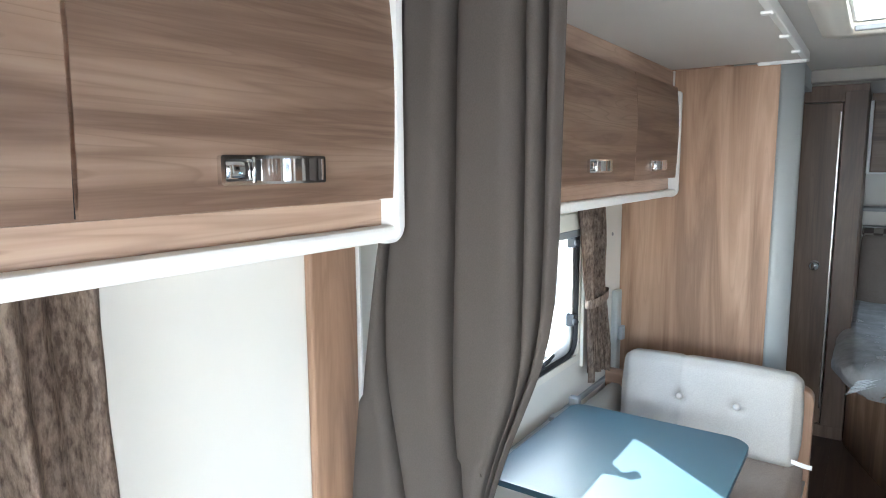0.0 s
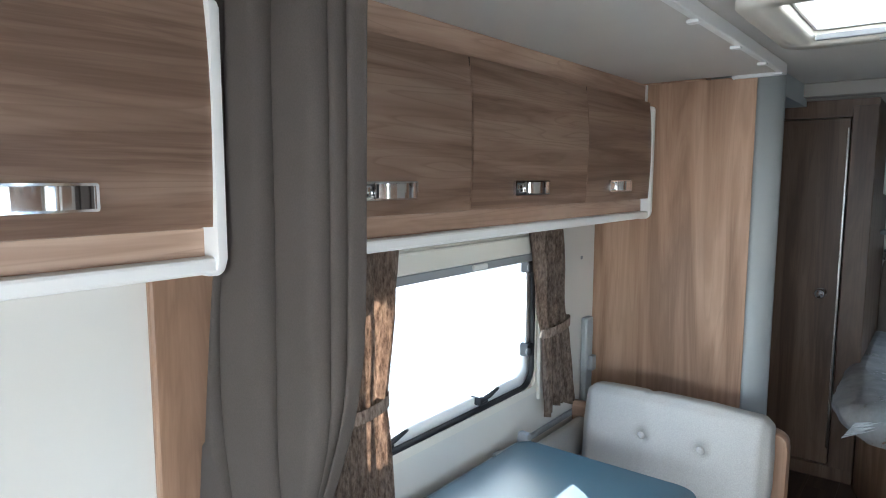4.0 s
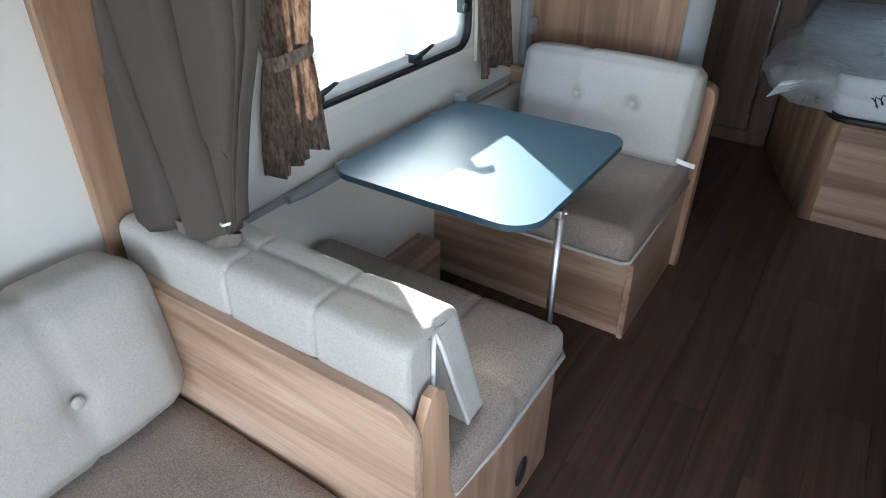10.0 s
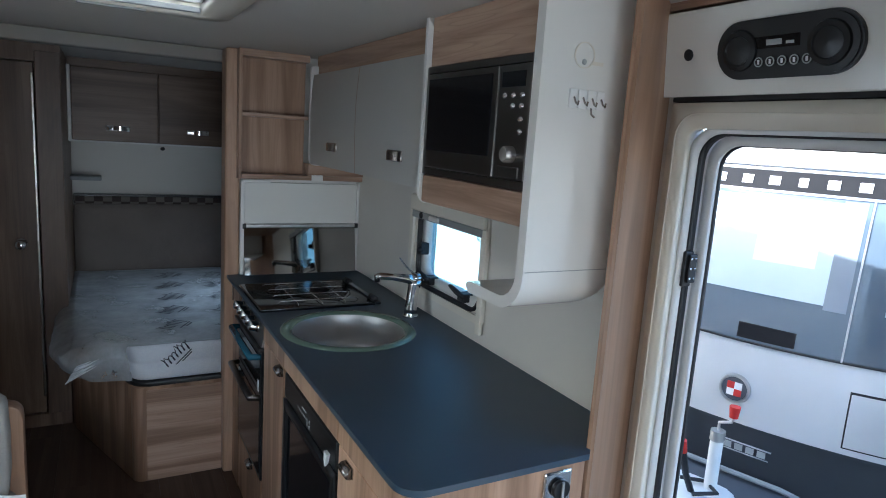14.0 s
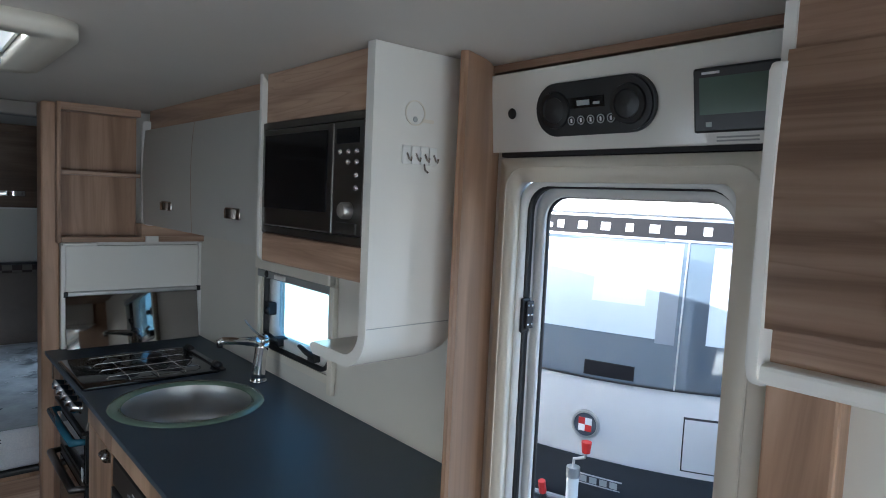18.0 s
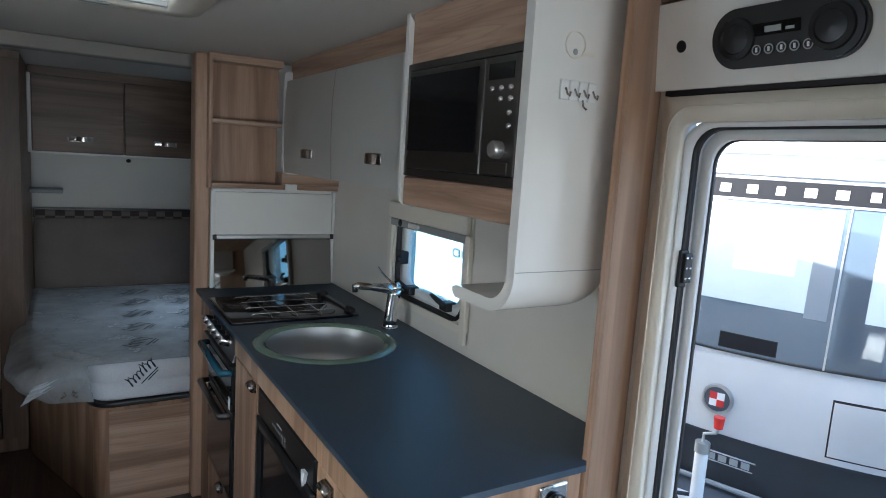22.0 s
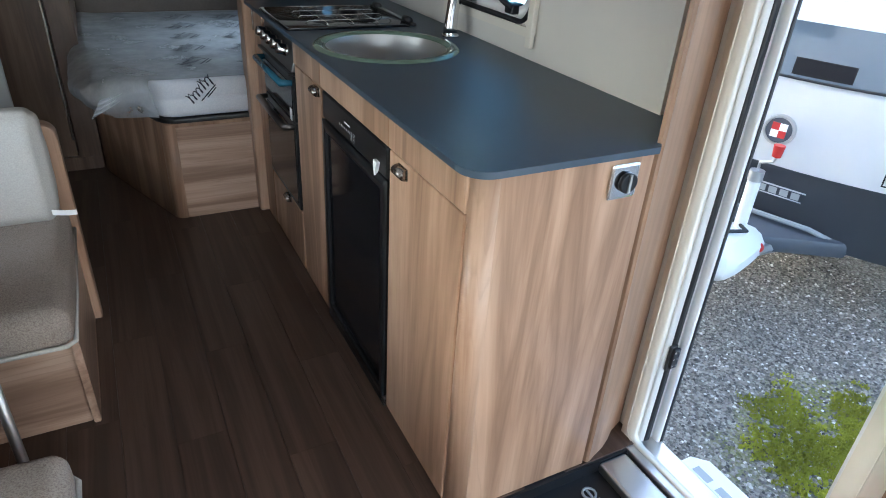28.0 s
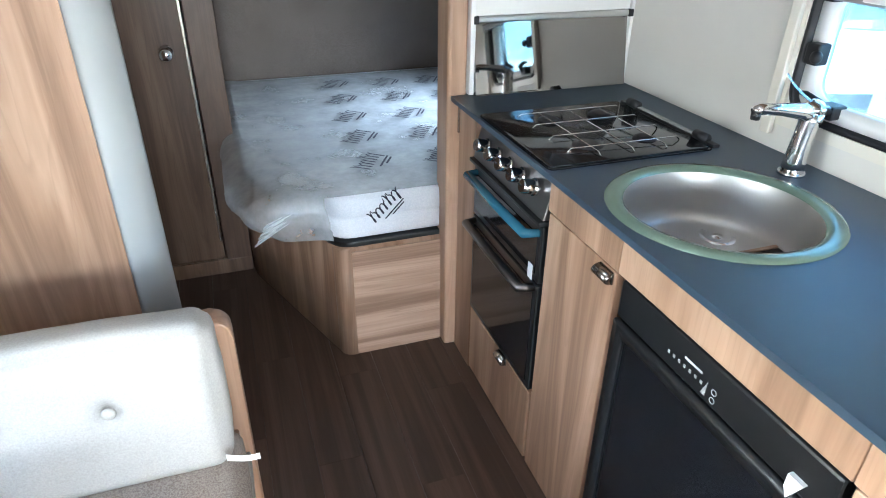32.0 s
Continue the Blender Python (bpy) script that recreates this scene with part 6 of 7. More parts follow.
bed = thing("bed", (0.5, 4.0, 0), "fixed bed with wood laminate base and cut-off corner", "bed")
part("base", prism(mesh(), bed_outline(0.0), "z", 0.0, 0.432, 0.0), WOOD_Z, bed, "wood laminate base", True)
part("corner_board", prism(mesh(), [(0.2325 + 0.045 * math.cos(a), 3.2050 + 0.045 * math.sin(a)) for a in [k * math.pi / 12 for k in range(24)]], "z", 0.0, 0.431), WOOD_Z, bed, "rounded wood corner post", True)
part("support_frame", prism(mesh(), bed_outline(0.006), "z", 0.433, 0.452, 0.004), BLACKSATIN, bed, "black bed frame", True)
part("kick_strip", prism(mesh(), [(0.235, 3.162), (0.556, 3.162), (0.556, 3.1675), (0.235, 3.1675)], "z", 0.0, 0.42), WOOD_X, bed)

mt = thing("mattress", (0.5, 4.0, 0.452), "white mattress still wrapped in clear plastic on the bed base", "mattress")
bm = mesh()
out = bed_outline(0.012)
levels = [(0.0, 0.454, 0.020), (0.0, 0.462, 0.004), (0.0, 0.475, 0.0), (0.0, 0.528, -0.004), (0.0, 0.534, 0.004), (0.0, 0.540, -0.004), (0.0, 0.592, 0.0), (0.0, 0.606, 0.006), (0.0, 0.613, 0.024)]
ctr = Vector((0.55, 4.05))
rings_ = [[bm.verts.new((*(Vector(p) + (ctr - Vector(p)).normalized() * g), z)) for p in out] for _, z, g in levels]
for u, w in zip(rings_, rings_[1:]):
    for k in range(len(out)):
        bm.faces.new((u[k], u[(k + 1) % len(out)], w[(k + 1) % len(out)], w[k]))
bm.faces.new(rings_[-1])
bm.faces.new(rings_[0])
part("cover", bm, MATTRESS, mt, smooth=True, sharp=50)


def scribble(parent, x, y, s, turn, upright=False):
    """A slanting unreadable mark: a looping line with a bar below."""
    bm = mesh()
    pts = []
    loops = (0.22, 0.13, 0.12, 0.13, 0.24, 0.13, 0.20)
    for k in range(7 * 14 + 1):
        a = 2 * math.pi * k / 14
        h = loops[min(6, k // 14)]
        up = math.cos(a)
        rise = 0.12 * up if h < 0.15 else (0.12 * up if (up < 0) == (k < 80) else h * up)
        pts.append((k / 98 - 0.5 + 0.042 * math.sin(a) + 0.25 * rise, rise))
    prev = None
    for (a, b), (c, d) in zip(pts, pts[1:] + [(0.56, 0.02)]):
        n = Vector((b - d, c - a)).normalized() * 0.0165
        row = (bm.verts.new((a - n.x, b - n.y, 0)), bm.verts.new((a + n.x, b + n.y, 0)))
        if prev:
            bm.faces.new((prev[0], row[0], row[1], prev[1]))
        prev = row
    for a0, a1, b0 in ((-0.25, 0.42, -0.26), (-0.05, 0.36, -0.33)):
        bm.faces.new([bm.verts.new(p) for p in ((a0, b0, 0), (a1, b0, 0), (a1, b0 + 0.035, 0), (a0, b0 + 0.035, 0))])
    if upright:
        m = Matrix.Translation((x, 3.172, y)) @ Matrix.Rotation(radians(90), 4, "X") @ Matrix.Rotation(radians(turn), 4, "Z") @ Matrix.Diagonal((s, s, s, 1))
    else:
        m = Matrix.Translation((x, y, 0.6258)) @ Matrix.Rotation(radians(turn), 4, "Z") @ Matrix.Diagonal((s, s * 1.35, s, 1))
    bmesh.ops.transform(bm, matrix=m, verts=bm.verts)
    part("printed_mark", bm, INK, parent, "dark printed mark")


for k in range(5):
    scribble(mt, 0.376 + 0.016 * k, 3.433 + 0.268 * k, 0.160, 62)
    scribble(mt, 0.636 + 0.014 * k, 3.423 + 0.262 * k, 0.160, 62)
    if k > 1:
        scribble(mt, 0.91, 3.40 + 0.265 * k, 0.160, 62)
scribble(mt, 0.366, 0.570, 0.135, 46, True)


def wrap():
    """Clear plastic laid over the mattress, hanging loose round its side as a bag with a twisted end."""
    def smooth_step(k):
        k = min(1.0, max(0.0, k))
        return k * k * (3 - 2 * k)
    bm = mesh()
    def fn(u, v):
        # u runs along the edge from the front to the wall, v from the far side of the top outwards and down
        y = 3.182 + 1.53 * u
        edge = -0.040 + min(0.215, max(0.0, (3.80 - y)) * 0.365)
        outer = -0.122 + 0.24 * max(0.0, (3.55 - y) / 0.45) ** 2.2
        bunch = math.exp(-((y - 3.34) / 0.22) ** 2)
        ramp_in = smooth_step((y - 3.17) / 0.10)
        if v < 0.5:
            q = v / 0.5
            x = edge + (1.09 - edge) * (1 - q) ** 1.5
            p = Vector((x, y, 0.6165 + 0.010 * q ** 8 * ramp_in))
            k = 0.0012 + 0.004 * smooth_step((q - 0.80) / 0.2)
            far = Vector((0, 0, 0.5))
        else:
            q = (v - 0.5) / 0.5
            swing = math.sin(math.pi * 0.80 * q) ** 0.8 * ramp_in
            x = edge + (outer - edge) * swing + 0.03 * (1 - ramp_in) * q
            p = Vector((x, y - 0.055 * bunch * swing - 0.022 * (1 - ramp_in) * math.sin(math.pi * q), 0.6265 - 0.165 * q ** 1.5 - 0.010 * (1 - ramp_in) * (1 - q)))
            k = (0.005 + 0.010 * bunch) * smooth_step(q * 3 + 0.25)
            far = Vector((-1.0, -0.4, 0.35))
        fold = 1 - 2.4 * abs(noise.noise(Vector((p.x * 5, p.y * 6 + p.z * 4, p.z * 7))))
        crease = max(0.0, 1 - 6 * abs(noise.noise(Vector((p.x * 9 + 3, p.y * 11 - p.z * 9, p.z * 12)))))
        return p + far * k * (0.8 * fold + 0.45 * crease)
    fabric(bm, fn, 150, 110)
    w = part("wrapper", bm, FILM, mt, "clear plastic wrapping hanging loose at the side", True)
    w.visible_shadow = False
    bm = mesh()
    def tuft(u, v):
        # pleated tail squeezed flat at its end
        wide = 0.030 + 0.030 * v
        a = (u - 0.5) * 2
        fold = 0.013 * (1 - 0.4 * v) * math.sin(17 * u + 3 * v) + 0.006 * math.sin(41 * u)
        p = Vector((0.085 - 0.120 * v + wide * a * 0.35, 3.215 - 0.030 * v, 0.560 - 0.045 * v + wide * a * 0.62))
        return p + Vector((0.3, -0.8, 0.5)) * fold
    w = part("wrapper_end", fabric(bm, tuft, 60, 14), BUNCHED, mt, "bunched end of the plastic wrapping", True)
    w.visible_shadow = False


wrap()

hb = thing("headboard", (0.55, YB, 0.6), "taupe upholstered headboard with checked braid along its top", "headboard")
part("panel", cushion(mesh(), (-0.06, YB - 0.05, 0.455), (XR - 0.005, YB - 0.002, 1.035), 0.018, 0.006, (), (), None, 0.04), HEADCLOTH, hb, smooth=True)
part("braid", box(mesh(), -0.06, XR - 0.005, YB - 0.056, YB - 0.002, 1.036, 1.082, 0.006), CHECK, hb, "checked braid trim")
part("top_strip", box(mesh(), -0.06, XR - 0.005, YB - 0.058, YB - 0.002, 1.083, 1.096, 0.003), BLACKSATIN, hb)

bl = thing("bed_locker", (0.55, 4.6, 1.43), "dark wood overhead lockers above the bed with chrome handles", "overhead locker")
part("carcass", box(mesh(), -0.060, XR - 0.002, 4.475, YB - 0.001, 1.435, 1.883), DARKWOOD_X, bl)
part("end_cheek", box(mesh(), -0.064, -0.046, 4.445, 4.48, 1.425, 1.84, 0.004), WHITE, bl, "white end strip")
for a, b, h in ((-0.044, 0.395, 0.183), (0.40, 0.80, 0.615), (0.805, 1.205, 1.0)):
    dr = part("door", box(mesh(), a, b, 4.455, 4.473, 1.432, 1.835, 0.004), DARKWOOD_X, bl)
    pull_y(dr, h, 4.455, 1.508, 0.125)
part("bottom_rail", box(mesh(), -0.06, XR - 0.002, 4.46, YB - 0.001, 1.422, 1.434, 0.003), WHITE, bl)
ls = thing("wall_ledge", (0.02, 4.5, 1.20), "small grey ledge on the wall at the side of the bed", "ledge")
part("ledge", box(mesh(), -0.064, 0.095, 4.45, 4.60, 1.205, 1.228, 0.006), GREYPLASTIC, ls)
rl = thing("reading_spot", (0.32, YB, 1.30), "tiny black reading light stub on the wall above the bed", "light")
part("stub", ball(mesh(), (0.43, 4.60, 1.398), 0.014, (1, 1, 0.8)), BLACK, rl, smooth=True)

# ---- outside ----
GZ = -0.52
yard = setting("ground", prism(mesh(), [(-400, -400), (400, -400), (400, 400), (-400, 400)], "z", GZ - 0.1, GZ), GRAVEL, "grey gravel yard with patches of moss", "ground")


def caravan(cx, cy, turn, label, full=True, side=True):
    """A parked touring caravan; built with its front towards -x, centre of the front at the origin, on the ground."""
    m = Matrix.Translation((cx, cy, GZ)) @ Matrix.Rotation(radians(turn), 4, "Z")
    t = thing("parked_caravan", (cx, cy, GZ), label, "caravan", "parked caravans")
    def put(bm):
        bmesh.ops.transform(bm, matrix=m, verts=bm.verts)
        return bm
    W = 1.12
    def front(z):
        """How far back the nose lies at a height."""
        if z < 0.95:
            return 0.10 * ((0.95 - z) / 0.95) ** 2
        return 0.30 * ((z - 0.95) / 1.6) ** 1.6
    def sheet(y0, y1, z0, z1, off, ny=10, nz=12, bow=0.10, smile=0.0, top=0.0):
        """A bowed piece of the nose; smile lifts its lower edge towards the sides, top its upper edge."""
        def fn(u, v):
            y = y0 + (y1 - y0) * u
            a, b = z0 + smile * y * y, z1 + top * y * y
            z = a + (b - a) * v
            return Vector((front(z) + bow * (y / W) ** 2 - off, y, z))
        return fabric(mesh(), fn, ny, nz)
    body = put(thicken(sheet(-W, W, 0.755, 2.42, 0.0, 24, 30, smile=0.05), -0.03))
    part("front_panel", body, GRP, t, "white moulded front", True)
    part("skirt", put(thicken(sheet(-W, W, 0.40, 0.768, -0.012, 24, 8, smile=0.04, top=0.05), -0.03)), SKIRT, t, "dark grey lower skirt", True)
    part("skirt_lip", put(thicken(sheet(-W, W, 0.744, 0.760, 0.006, 24, 2, smile=0.05, top=0.05), -0.02)), SKIRT, t, "", True)
    part("body", put(box(mesh(), 0.36, 5.6, -W + 0.01, W - 0.01, 0.35, 2.48, 0.10, 4)), GRP, t, "white body shell", True)
    part("roof_cap", put(thicken(fabric(mesh(), lambda u, v: Vector((0.16 + 0.5 * v + 0.10 * (u * 2 - 1) ** 2, (u * 2 - 1) * W, 2.18 + 0.32 * math.sin(v * math.pi / 2))), 20, 8), -0.02)), GRP, t, "", True)
    part("roof_seam", put(sheet(-W, W, 2.185, 2.198, 0.004, 16, 1)), GREYTRIM, t, "", True)
    for y0, y1 in ((-1.02, -0.436), (-0.428, 0.428), (0.436, 1.02)):
        w = part("front_window", put(sheet(y0, y1, 1.195, 1.95, 0.012, 12, 12, smile=0.05)), TINT, t, "tinted acrylic front window", True)
        # pale sheet on the glass, painted as the sky's reflection over a pale interior
        part("inner_blind", put(sheet(y0 + 0.03, y1 - 0.03 - (0.09 if y0 < -0.9 else 0.0), 1.44, 1.92, 0.0125, 8, 6)), SKYSHEEN, w, "pale sheet painted as sky reflection over a pale interior", True)
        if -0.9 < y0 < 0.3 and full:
            # daylight from the rear window, painted as a pale sheet on the glass
            part("far_window", put(sheet(-0.25, 0.03, 1.60, 1.865, 0.0135, 6, 4)), WINPALE, w, "pale sheet painted as daylight through the rear window", True)
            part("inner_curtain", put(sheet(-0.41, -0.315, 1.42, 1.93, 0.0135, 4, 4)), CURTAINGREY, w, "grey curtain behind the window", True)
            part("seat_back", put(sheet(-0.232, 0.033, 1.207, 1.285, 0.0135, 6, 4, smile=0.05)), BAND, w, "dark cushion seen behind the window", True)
    for y in (-0.432, 0.432):
        part("window_joint", put(sheet(y - 0.004, y + 0.004, 1.20, 1.95, 0.016, 2, 10)), ALU, t, "pale joint between the panes", True)
    part("window_line", put(sheet(-1.02, 1.02, 1.184, 1.196, 0.014, 20, 1, smile=0.05, top=0.05)), BLACK, t, "black rubber edge", True)
    part("name_band", put(sheet(-1.05, 1.05, 1.952, 2.048, 0.016, 16, 4)), BAND, t, "black band along the top of the windows", True)
    for k in range(7):
        y = 0.262 - 0.1293 * k
        w = 0.026 if k % 3 else 0.020
        part("band_mark", put(sheet(y - w, y + w, 1.977, 2.020, 0.019, 2, 2)), WHITEINK, t)
    part("band_swoosh", put(sheet(0.31, 0.46, 1.975, 1.990, 0.019, 4, 2, top=0.12)), WHITEINK, t)
    for z in (1.946, 2.054):
        part("band_trim", put(sheet(-1.05, 1.05, z - 0.006, z + 0.006, 0.02, 16, 1)), ALU, t, "", True)
    part("rain_gutter", put(sheet(-1.08, 1.08, 2.072, 2.097, 0.024, 16, 2)), ALU, t, "", True)
    if full:
        bd = lathe(mesh(), [(0, 0.0), (0.075, 0.0), (0.072, 0.010), (0.060, 0.013), (0, 0.013)], (0, 0, 0), 32)
        bmesh.ops.transform(bd, matrix=pose(front(0.938) - 0.002, 0.0, 0.938, 0, -90, 0), verts=bd.verts)
        bp = part("badge", put(bd), SKIRT, t, "round badge with red and white quarters", True)
        rim = lathe(mesh(), [(0.060, 0.008), (0.064, 0.018), (0.074, 0.018), (0.078, 0.0), (0.060, 0.0)], (0, 0, 0), 32)
        bmesh.ops.transform(rim, matrix=pose(front(0.938) - 0.002, 0.0, 0.938, 0, -90, 0), verts=rim.verts)
        part("badge_rim", put(rim), ALU, bp, "silver rim", True)
        for k in range(4):
            yy, zz = 0.018 * (1 if k % 2 else -1), 0.938 + 0.018 * (1 if k > 1 else -1)
            part("badge_quarter", put(box(mesh(), front(0.938) - 0.018, front(0.938) - 0.014, yy - 0.018, yy + 0.018, zz - 0.018, zz + 0.018)), RED if k in (0, 3) else LAMPWHITE, bp)
        part("hatch_seal", put(sheet(-1.09, -0.488, 0.788, 1.064, 0.004, 8, 8, smile=0.05, top=0.05)), BLACK, t, "dark gap round the locker hatch", True)
        part("locker_hatch", put(thicken(sheet(-1.08, -0.496, 0.797, 1.055, 0.012, 8, 8, smile=0.05, top=0.05), -0.006)), GRP, t, "white hatch of the gas locker", True)
        for a, b, lo, hi in ((-0.21, 0.06, 0.655, 0.663), (-0.20, 0.03, 0.605, 0.611), (-0.02, 0.03, 0.615, 0.650), (-0.075, -0.035, 0.615, 0.650), (-0.13, -0.09, 0.615, 0.650), (-0.185, -0.145, 0.615, 0.650)):
            part("model_mark", put(sheet(a, b, lo, hi, 0.004, 4, 1)), ALU if hi - lo < 0.02 else GREYTRIM, t, "silver model mark")
        for s in (-1, 1):
            part("drawbar", put(tube(mesh(), [(0.9, 0.55 * s, 0.38), (-0.15, 0.16 * s, 0.40), (-0.55, 0.05 * s, 0.42)], 0.035, 8)), GALV, t, "galvanised drawbar")
        hc = part("hitch_cover", put(cushion(mesh(), (-0.62, -0.15, 0.34), (-0.17, 0.20, 0.50), 0.06, 0.02, (), (), None, 0.05, 0.0)), LAMPWHITE, t, "pale plastic hitch cover", True)
        part("cover_cord", put(tube(mesh(), [(-0.45, -0.02, 0.53), (-0.36, -0.10, 0.535), (-0.30, -0.02, 0.54), (-0.36, 0.08, 0.54)], 0.010, 8)), BLACK, hc, "black cable", True)
        part("drawbar_fairing", put(prism(mesh(), [(-0.22, -0.12), (0.06, -0.46), (0.14, -0.46), (0.14, 0.62), (-0.22, 0.30)], "z", 0.38, 0.47, 0.02)), SKIRT, t, "grey fairing over the drawbar", True)
        part("fairing_edge", put(tube(mesh(), [(-0.02, 0.34, 0.50), (-0.01, -0.28, 0.50), (0.07, -0.42, 0.44)], 0.014, 8)), GREYPLASTIC, t, "grey raised edge", True)
        jw = part("jockey_post", put(tube(mesh(), [(-0.30, -0.045, 0.42), (-0.30, -0.045, 0.80)], 0.030, 16)), LAMPWHITE, t, "pale jockey wheel post", True)
        part("collar", put(tube(mesh(), [(-0.30, -0.045, 0.765), (-0.30, -0.045, 0.815)], 0.034, 16)), GALV, jw, "", True)
        part("jockey_crank", put(tube(mesh(), [(-0.30, -0.045, 0.81), (-0.30, -0.045, 0.855), (-0.30, -0.098, 0.875), (-0.30, -0.104, 0.90)], 0.008, 8)), ALU, jw, "", True)
        part("jockey_grip", put(tube(mesh(), [(-0.30, -0.104, 0.90), (-0.30, -0.104, 0.955)], [0.020, 0.026], 12)), RED, jw, "red plastic grip", True)
        part("clamp_lever", put(tube(mesh(), [(-0.30, -0.075, 0.44), (-0.27, -0.14, 0.435)], 0.008, 8)), ALU, t)
        part("clamp_knob", put(ball(mesh(), (-0.265, -0.15, 0.432), 0.026)), RED, t, "red clamp knob", True)
        part("handbrake", put(tube(mesh(), [(-0.40, 0.00, 0.50), (-0.46, 0.02, 0.62), (-0.50, 0.03, 0.74)], 0.016, 10)), BLACK, t, "black handbrake lever", True)
        part("brake_button", put(tube(mesh(), [(-0.50, 0.03, 0.74), (-0.515, 0.033, 0.80)], 0.018, 10)), RED, t, "red brake grip", True)
    for s in (-1, 1):
        w = part("wheel", put(tube(mesh(), [(3.0, s * (W - 0.20), 0.32), (3.0, s * (W - 0.02), 0.32)], 0.32, 28)), BLACK, t, "road wheel", True)
        part("rim", put(tube(mesh(), [(3.0, s * (W - 0.03), 0.32), (3.0, s * (W - 0.005), 0.32)], 0.19, 20)), ALU, w, "", True)
        if side:
            part("side_window", put(box(mesh(), 0.9, 2.2, s * (W - 0.015), s * (W - 0.002), 1.30, 1.85, 0.004)), TINT, t, "tinted side window")
    return t, put


caravan(2.93, 2.29, 18, "white touring caravan parked opposite the door with dark skirt and hitch")
c2, put2 = caravan(4.73, 4.55, 90, "white touring caravan parked side-on beyond the kitchen window", False, False)
part("side_graphic", prism(mesh(), [(5.995, 0.685), (5.68, 0.72), (5.45, 0.75), (5.45, 1.13), (5.66, 1.09), (5.88, 1.04), (5.94, 0.90)], "x", 3.606, 3.619), GREYTRIM, c2, "grey swoosh graphic")
part("graphic_badge", prism(mesh(), [(5.792 + 0.05 * math.cos(a), 0.802 + 0.05 * math.sin(a)) for a in [k * math.pi / 10 for k in range(20)]], "x", 3.600, 3.607), WHITEINK, c2, "round white badge")
for k in range(2):
    part("graphic_mark", ring(mesh(), rounded(5.70 + 0.18 * k, 5.84 + 0.18 * k, 0.525, 0.62, 0.03), rounded(5.725 + 0.18 * k, 5.82 + 0.18 * k, 0.548, 0.598, 0.015), "x", 3.610, 3.619), SKIRT, c2)
caravan(-2.75, 5.35, 180, "white touring caravan parked outside the dinette window", False)

step = thing("door_step", (1.5, 1.05, GZ), "pale perforated plastic step outside the door", "step")
part("tread", prism(mesh(), [(1.30, 0.80), (1.57, 0.80), (1.615, 0.845), (1.615, 1.285), (1.57, 1.33), (1.30, 1.33)], "z", -0.30, -0.275, 0.006), LAMPWHITE, step)
for s in (0.84, 1.27):
    part("side", box(mesh(), 1.31, 1.60, s, s + 0.02, GZ, -0.30, 0.004), LAMPWHITE, step)
for i in range(4):
    for j in range(5):
        part("slot", box(mesh(), 1.345 + 0.062 * i, 1.375 + 0.062 * i, 0.84 + 0.095 * j, 0.905 + 0.095 * j, -0.2752, -0.274), GREYTRIM, step)


def scatter_stones():
    rnd = random.Random(7)
    verts, faces = [], []
    for k in range(34000):
        x, y = rnd.uniform(1.35, 3.8), rnd.uniform(0.2, 2.9)
        r = rnd.uniform(0.004, 0.011)
        b = len(verts)
        a0 = rnd.uniform(0, 6.3)
        for j in range(5):
            a = a0 + 2 * math.pi * j / 5
            rr = r * rnd.uniform(0.7, 1.2)
            verts.append((x + rr * math.cos(a), y + rr * math.sin(a), GZ + rnd.uniform(0, 0.002)))
        verts.append((x + rnd.uniform(-0.3, 0.3) * r, y + rnd.uniform(-0.3, 0.3) * r, GZ + r * rnd.uniform(0.5, 0.9)))
        for j in range(5):
            faces.append((b + j, b + (j + 1) % 5, b + 5))
    me = bpy.data.meshes.new("gravel_stones")
    me.from_pydata(verts, [], faces)
    me.materials.append(STONE_ISLANDS)
    tagged(new("gravel_stones", me), "loose grey stones of the gravel yard", "gravel", "", "stuff")


STONE_ISLANDS = mat("loose_stone", (0.3, 0.29, 0.27), 0.85)
_g = STONE_ISLANDS.node_tree.nodes.new("ShaderNodeNewGeometry")
_r = ramp(STONE_ISLANDS, [(0.0, (0.06, 0.055, 0.048)), (0.45, (0.20, 0.18, 0.155)), (0.8, (0.33, 0.30, 0.25)), (0.93, (0.42, 0.39, 0.34)), (1.0, (0.72, 0.70, 0.64))])
link(STONE_ISLANDS, _g.outputs["Random Per Island"], _r.inputs[0])
link(STONE_ISLANDS, _r.outputs[0], STONE_ISLANDS.node_tree.nodes["Principled BSDF"].inputs["Base Color"])
scatter_stones()


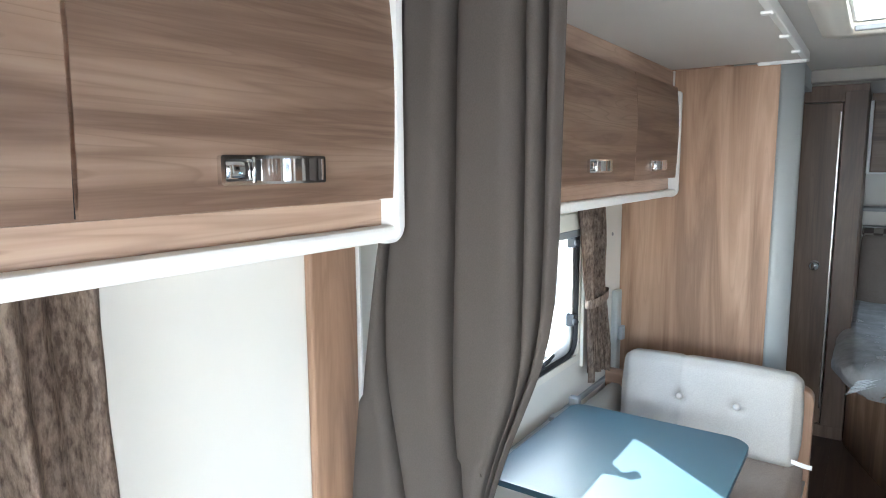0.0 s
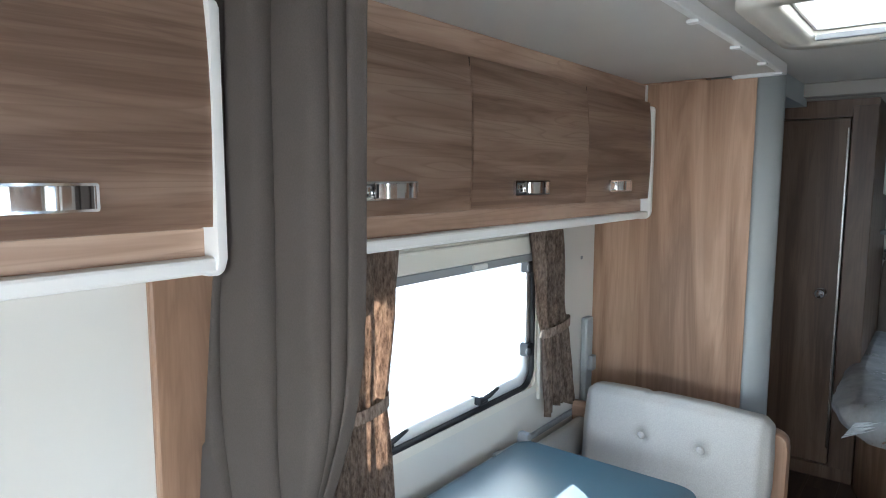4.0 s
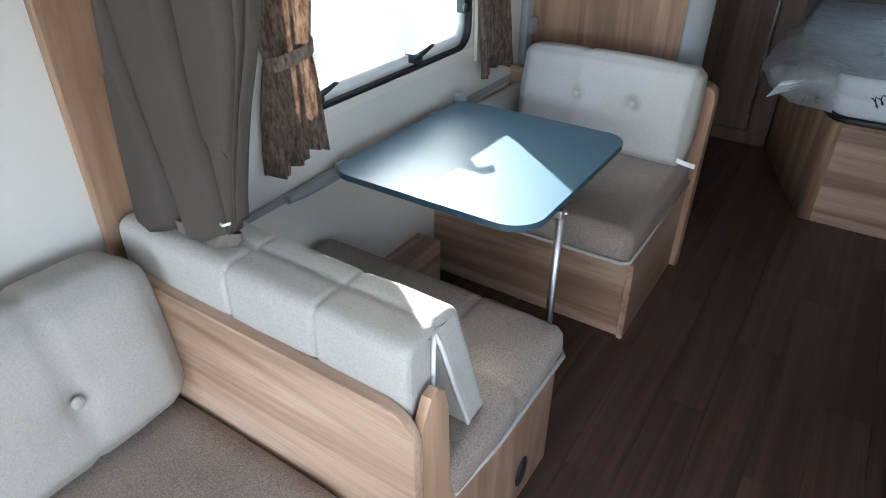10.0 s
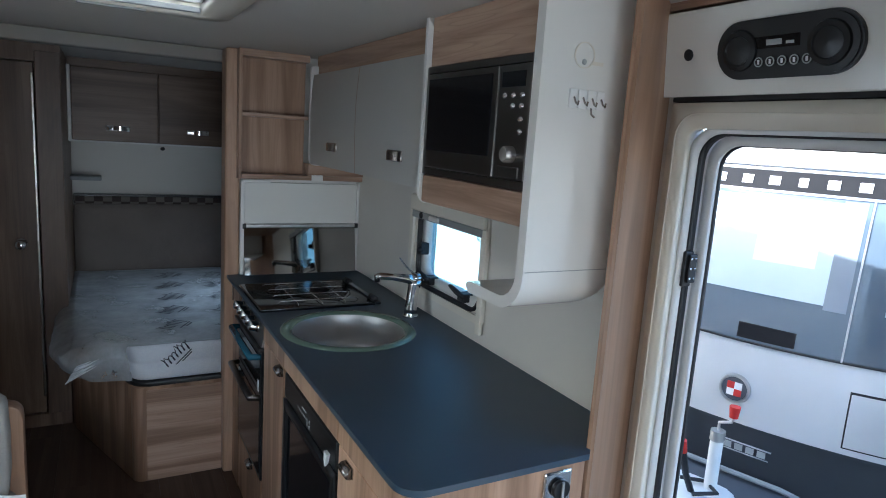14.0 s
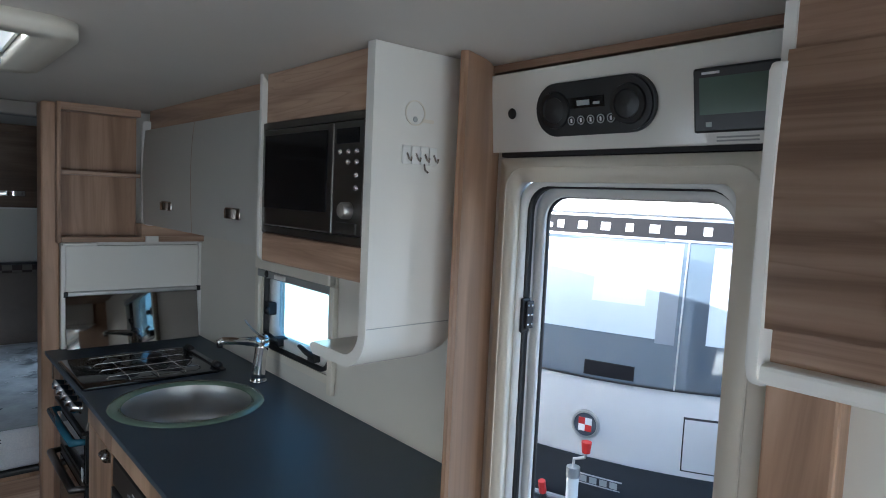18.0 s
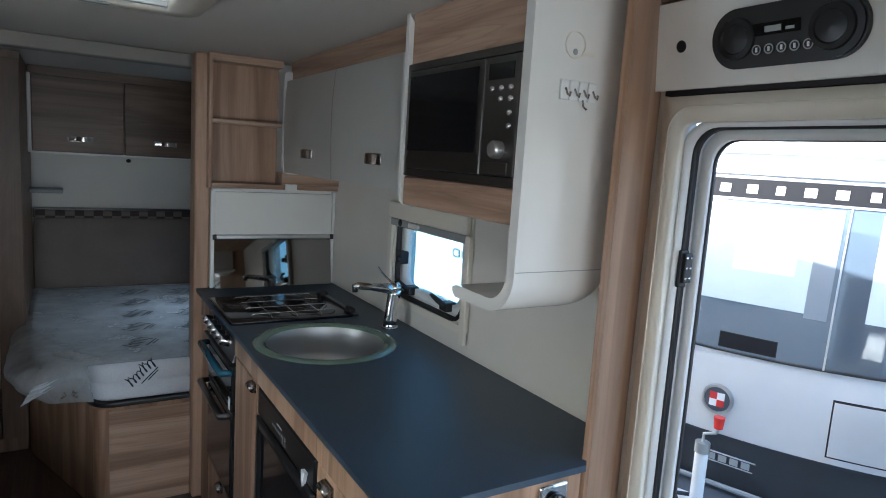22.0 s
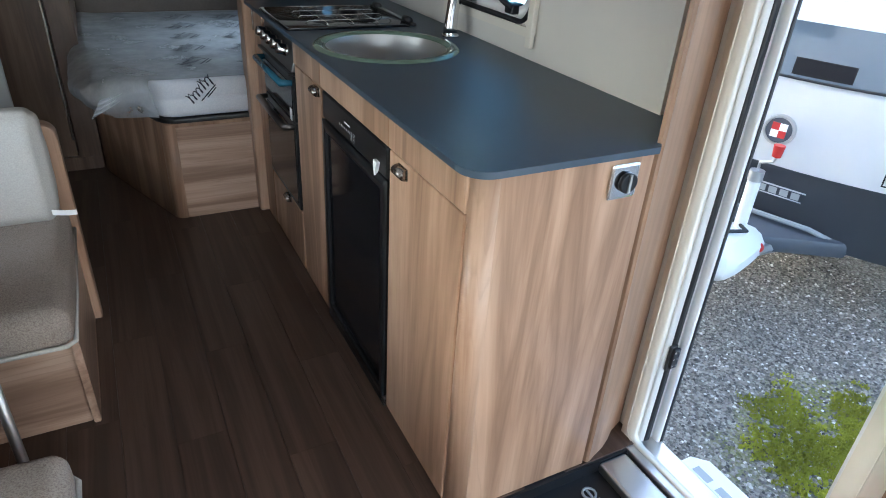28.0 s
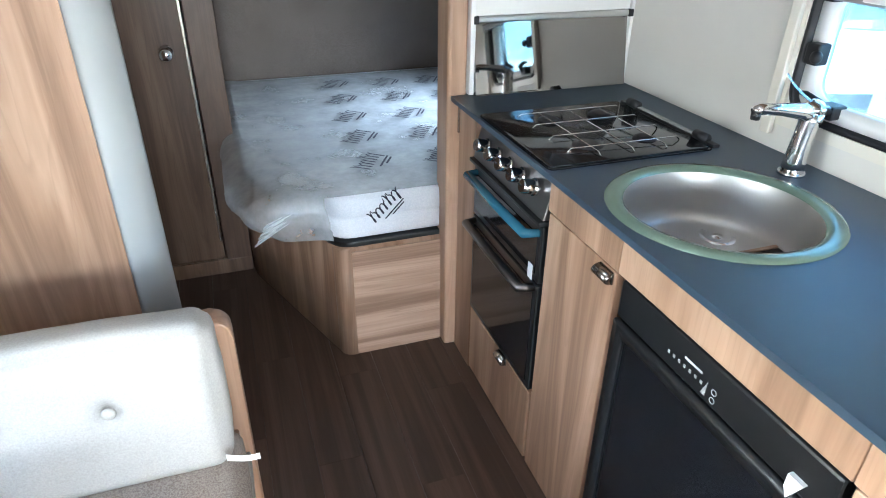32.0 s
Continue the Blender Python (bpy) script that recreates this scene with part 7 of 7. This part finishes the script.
def scatter_moss():
    rnd = random.Random(9)
    verts, faces = [], []
    for k in range(60000):
        a, q = rnd.uniform(0, 6.3), rnd.random() ** 0.6
        x, y = 2.40 + 0.58 * q * math.cos(a), 1.20 + 0.50 * q * math.sin(a)
        if noise.noise(Vector((x * 5, y * 5, 0))) + 0.7 * noise.noise(Vector((x * 24, y * 24, 3))) + 0.32 < q - 0.30 or rnd.random() < (q - 0.55) * 1.3:
            continue
        h, w, t = rnd.uniform(0.005, 0.016), rnd.uniform(0.004, 0.008), rnd.uniform(0, 6.3)
        b = len(verts)
        verts += [(x - w * math.cos(t), y - w * math.sin(t), GZ), (x + w * math.cos(t), y + w * math.sin(t), GZ), (x + rnd.uniform(-0.01, 0.01), y + rnd.uniform(-0.01, 0.01), GZ + h)]
        faces.append((b, b + 1, b + 2))
    me = bpy.data.meshes.new("moss_patch")
    me.from_pydata(verts, [], faces)
    me.materials.append(MOSS)
    tagged(new("moss_patch", me), "low green moss growing through the gravel", "moss", "", "stuff")


scatter_moss()

# ---- floor planks ----
def plank_mesh(w, l):
    bm = box(mesh(), -w / 2 + 0.0003, w / 2 - 0.0003, -l / 2 + 0.0002, l / 2 - 0.0002, -0.006, 0.0)
    me = bpy.data.meshes.new("plank")
    bm.to_mesh(me)
    bm.free()
    me.materials.append(PLANK)
    return me


full = plank_mesh(0.132, 0.90)
rows = [(-0.905 + 0.1325 * (i + 0.5), -1.25 + (0.37 * i) % 0.9 - 0.45 + 0.9 * (j + 0.5)) for i in range(16) for j in range(8)]
for x, y in rows:
    lo, hi = max(y - 0.45, -1.25), min(y + 0.45, 4.82)
    if hi - lo < 0.05:
        continue
    segs = [(lo, hi)]
    if x + 0.066 > 0.74:
        segs = [(a, b) for a, b in ((lo, min(hi, 0.79)), (max(lo, 1.275), hi)) if b - a > 0.04]
    for a, b in segs:
        whole = abs(b - a - 0.9) < 1e-6
        ob = new("plank", full if whole else plank_mesh(0.132, b - a))
        ob.location = (x, (a + b) / 2, 0)
        ob.parent = floor
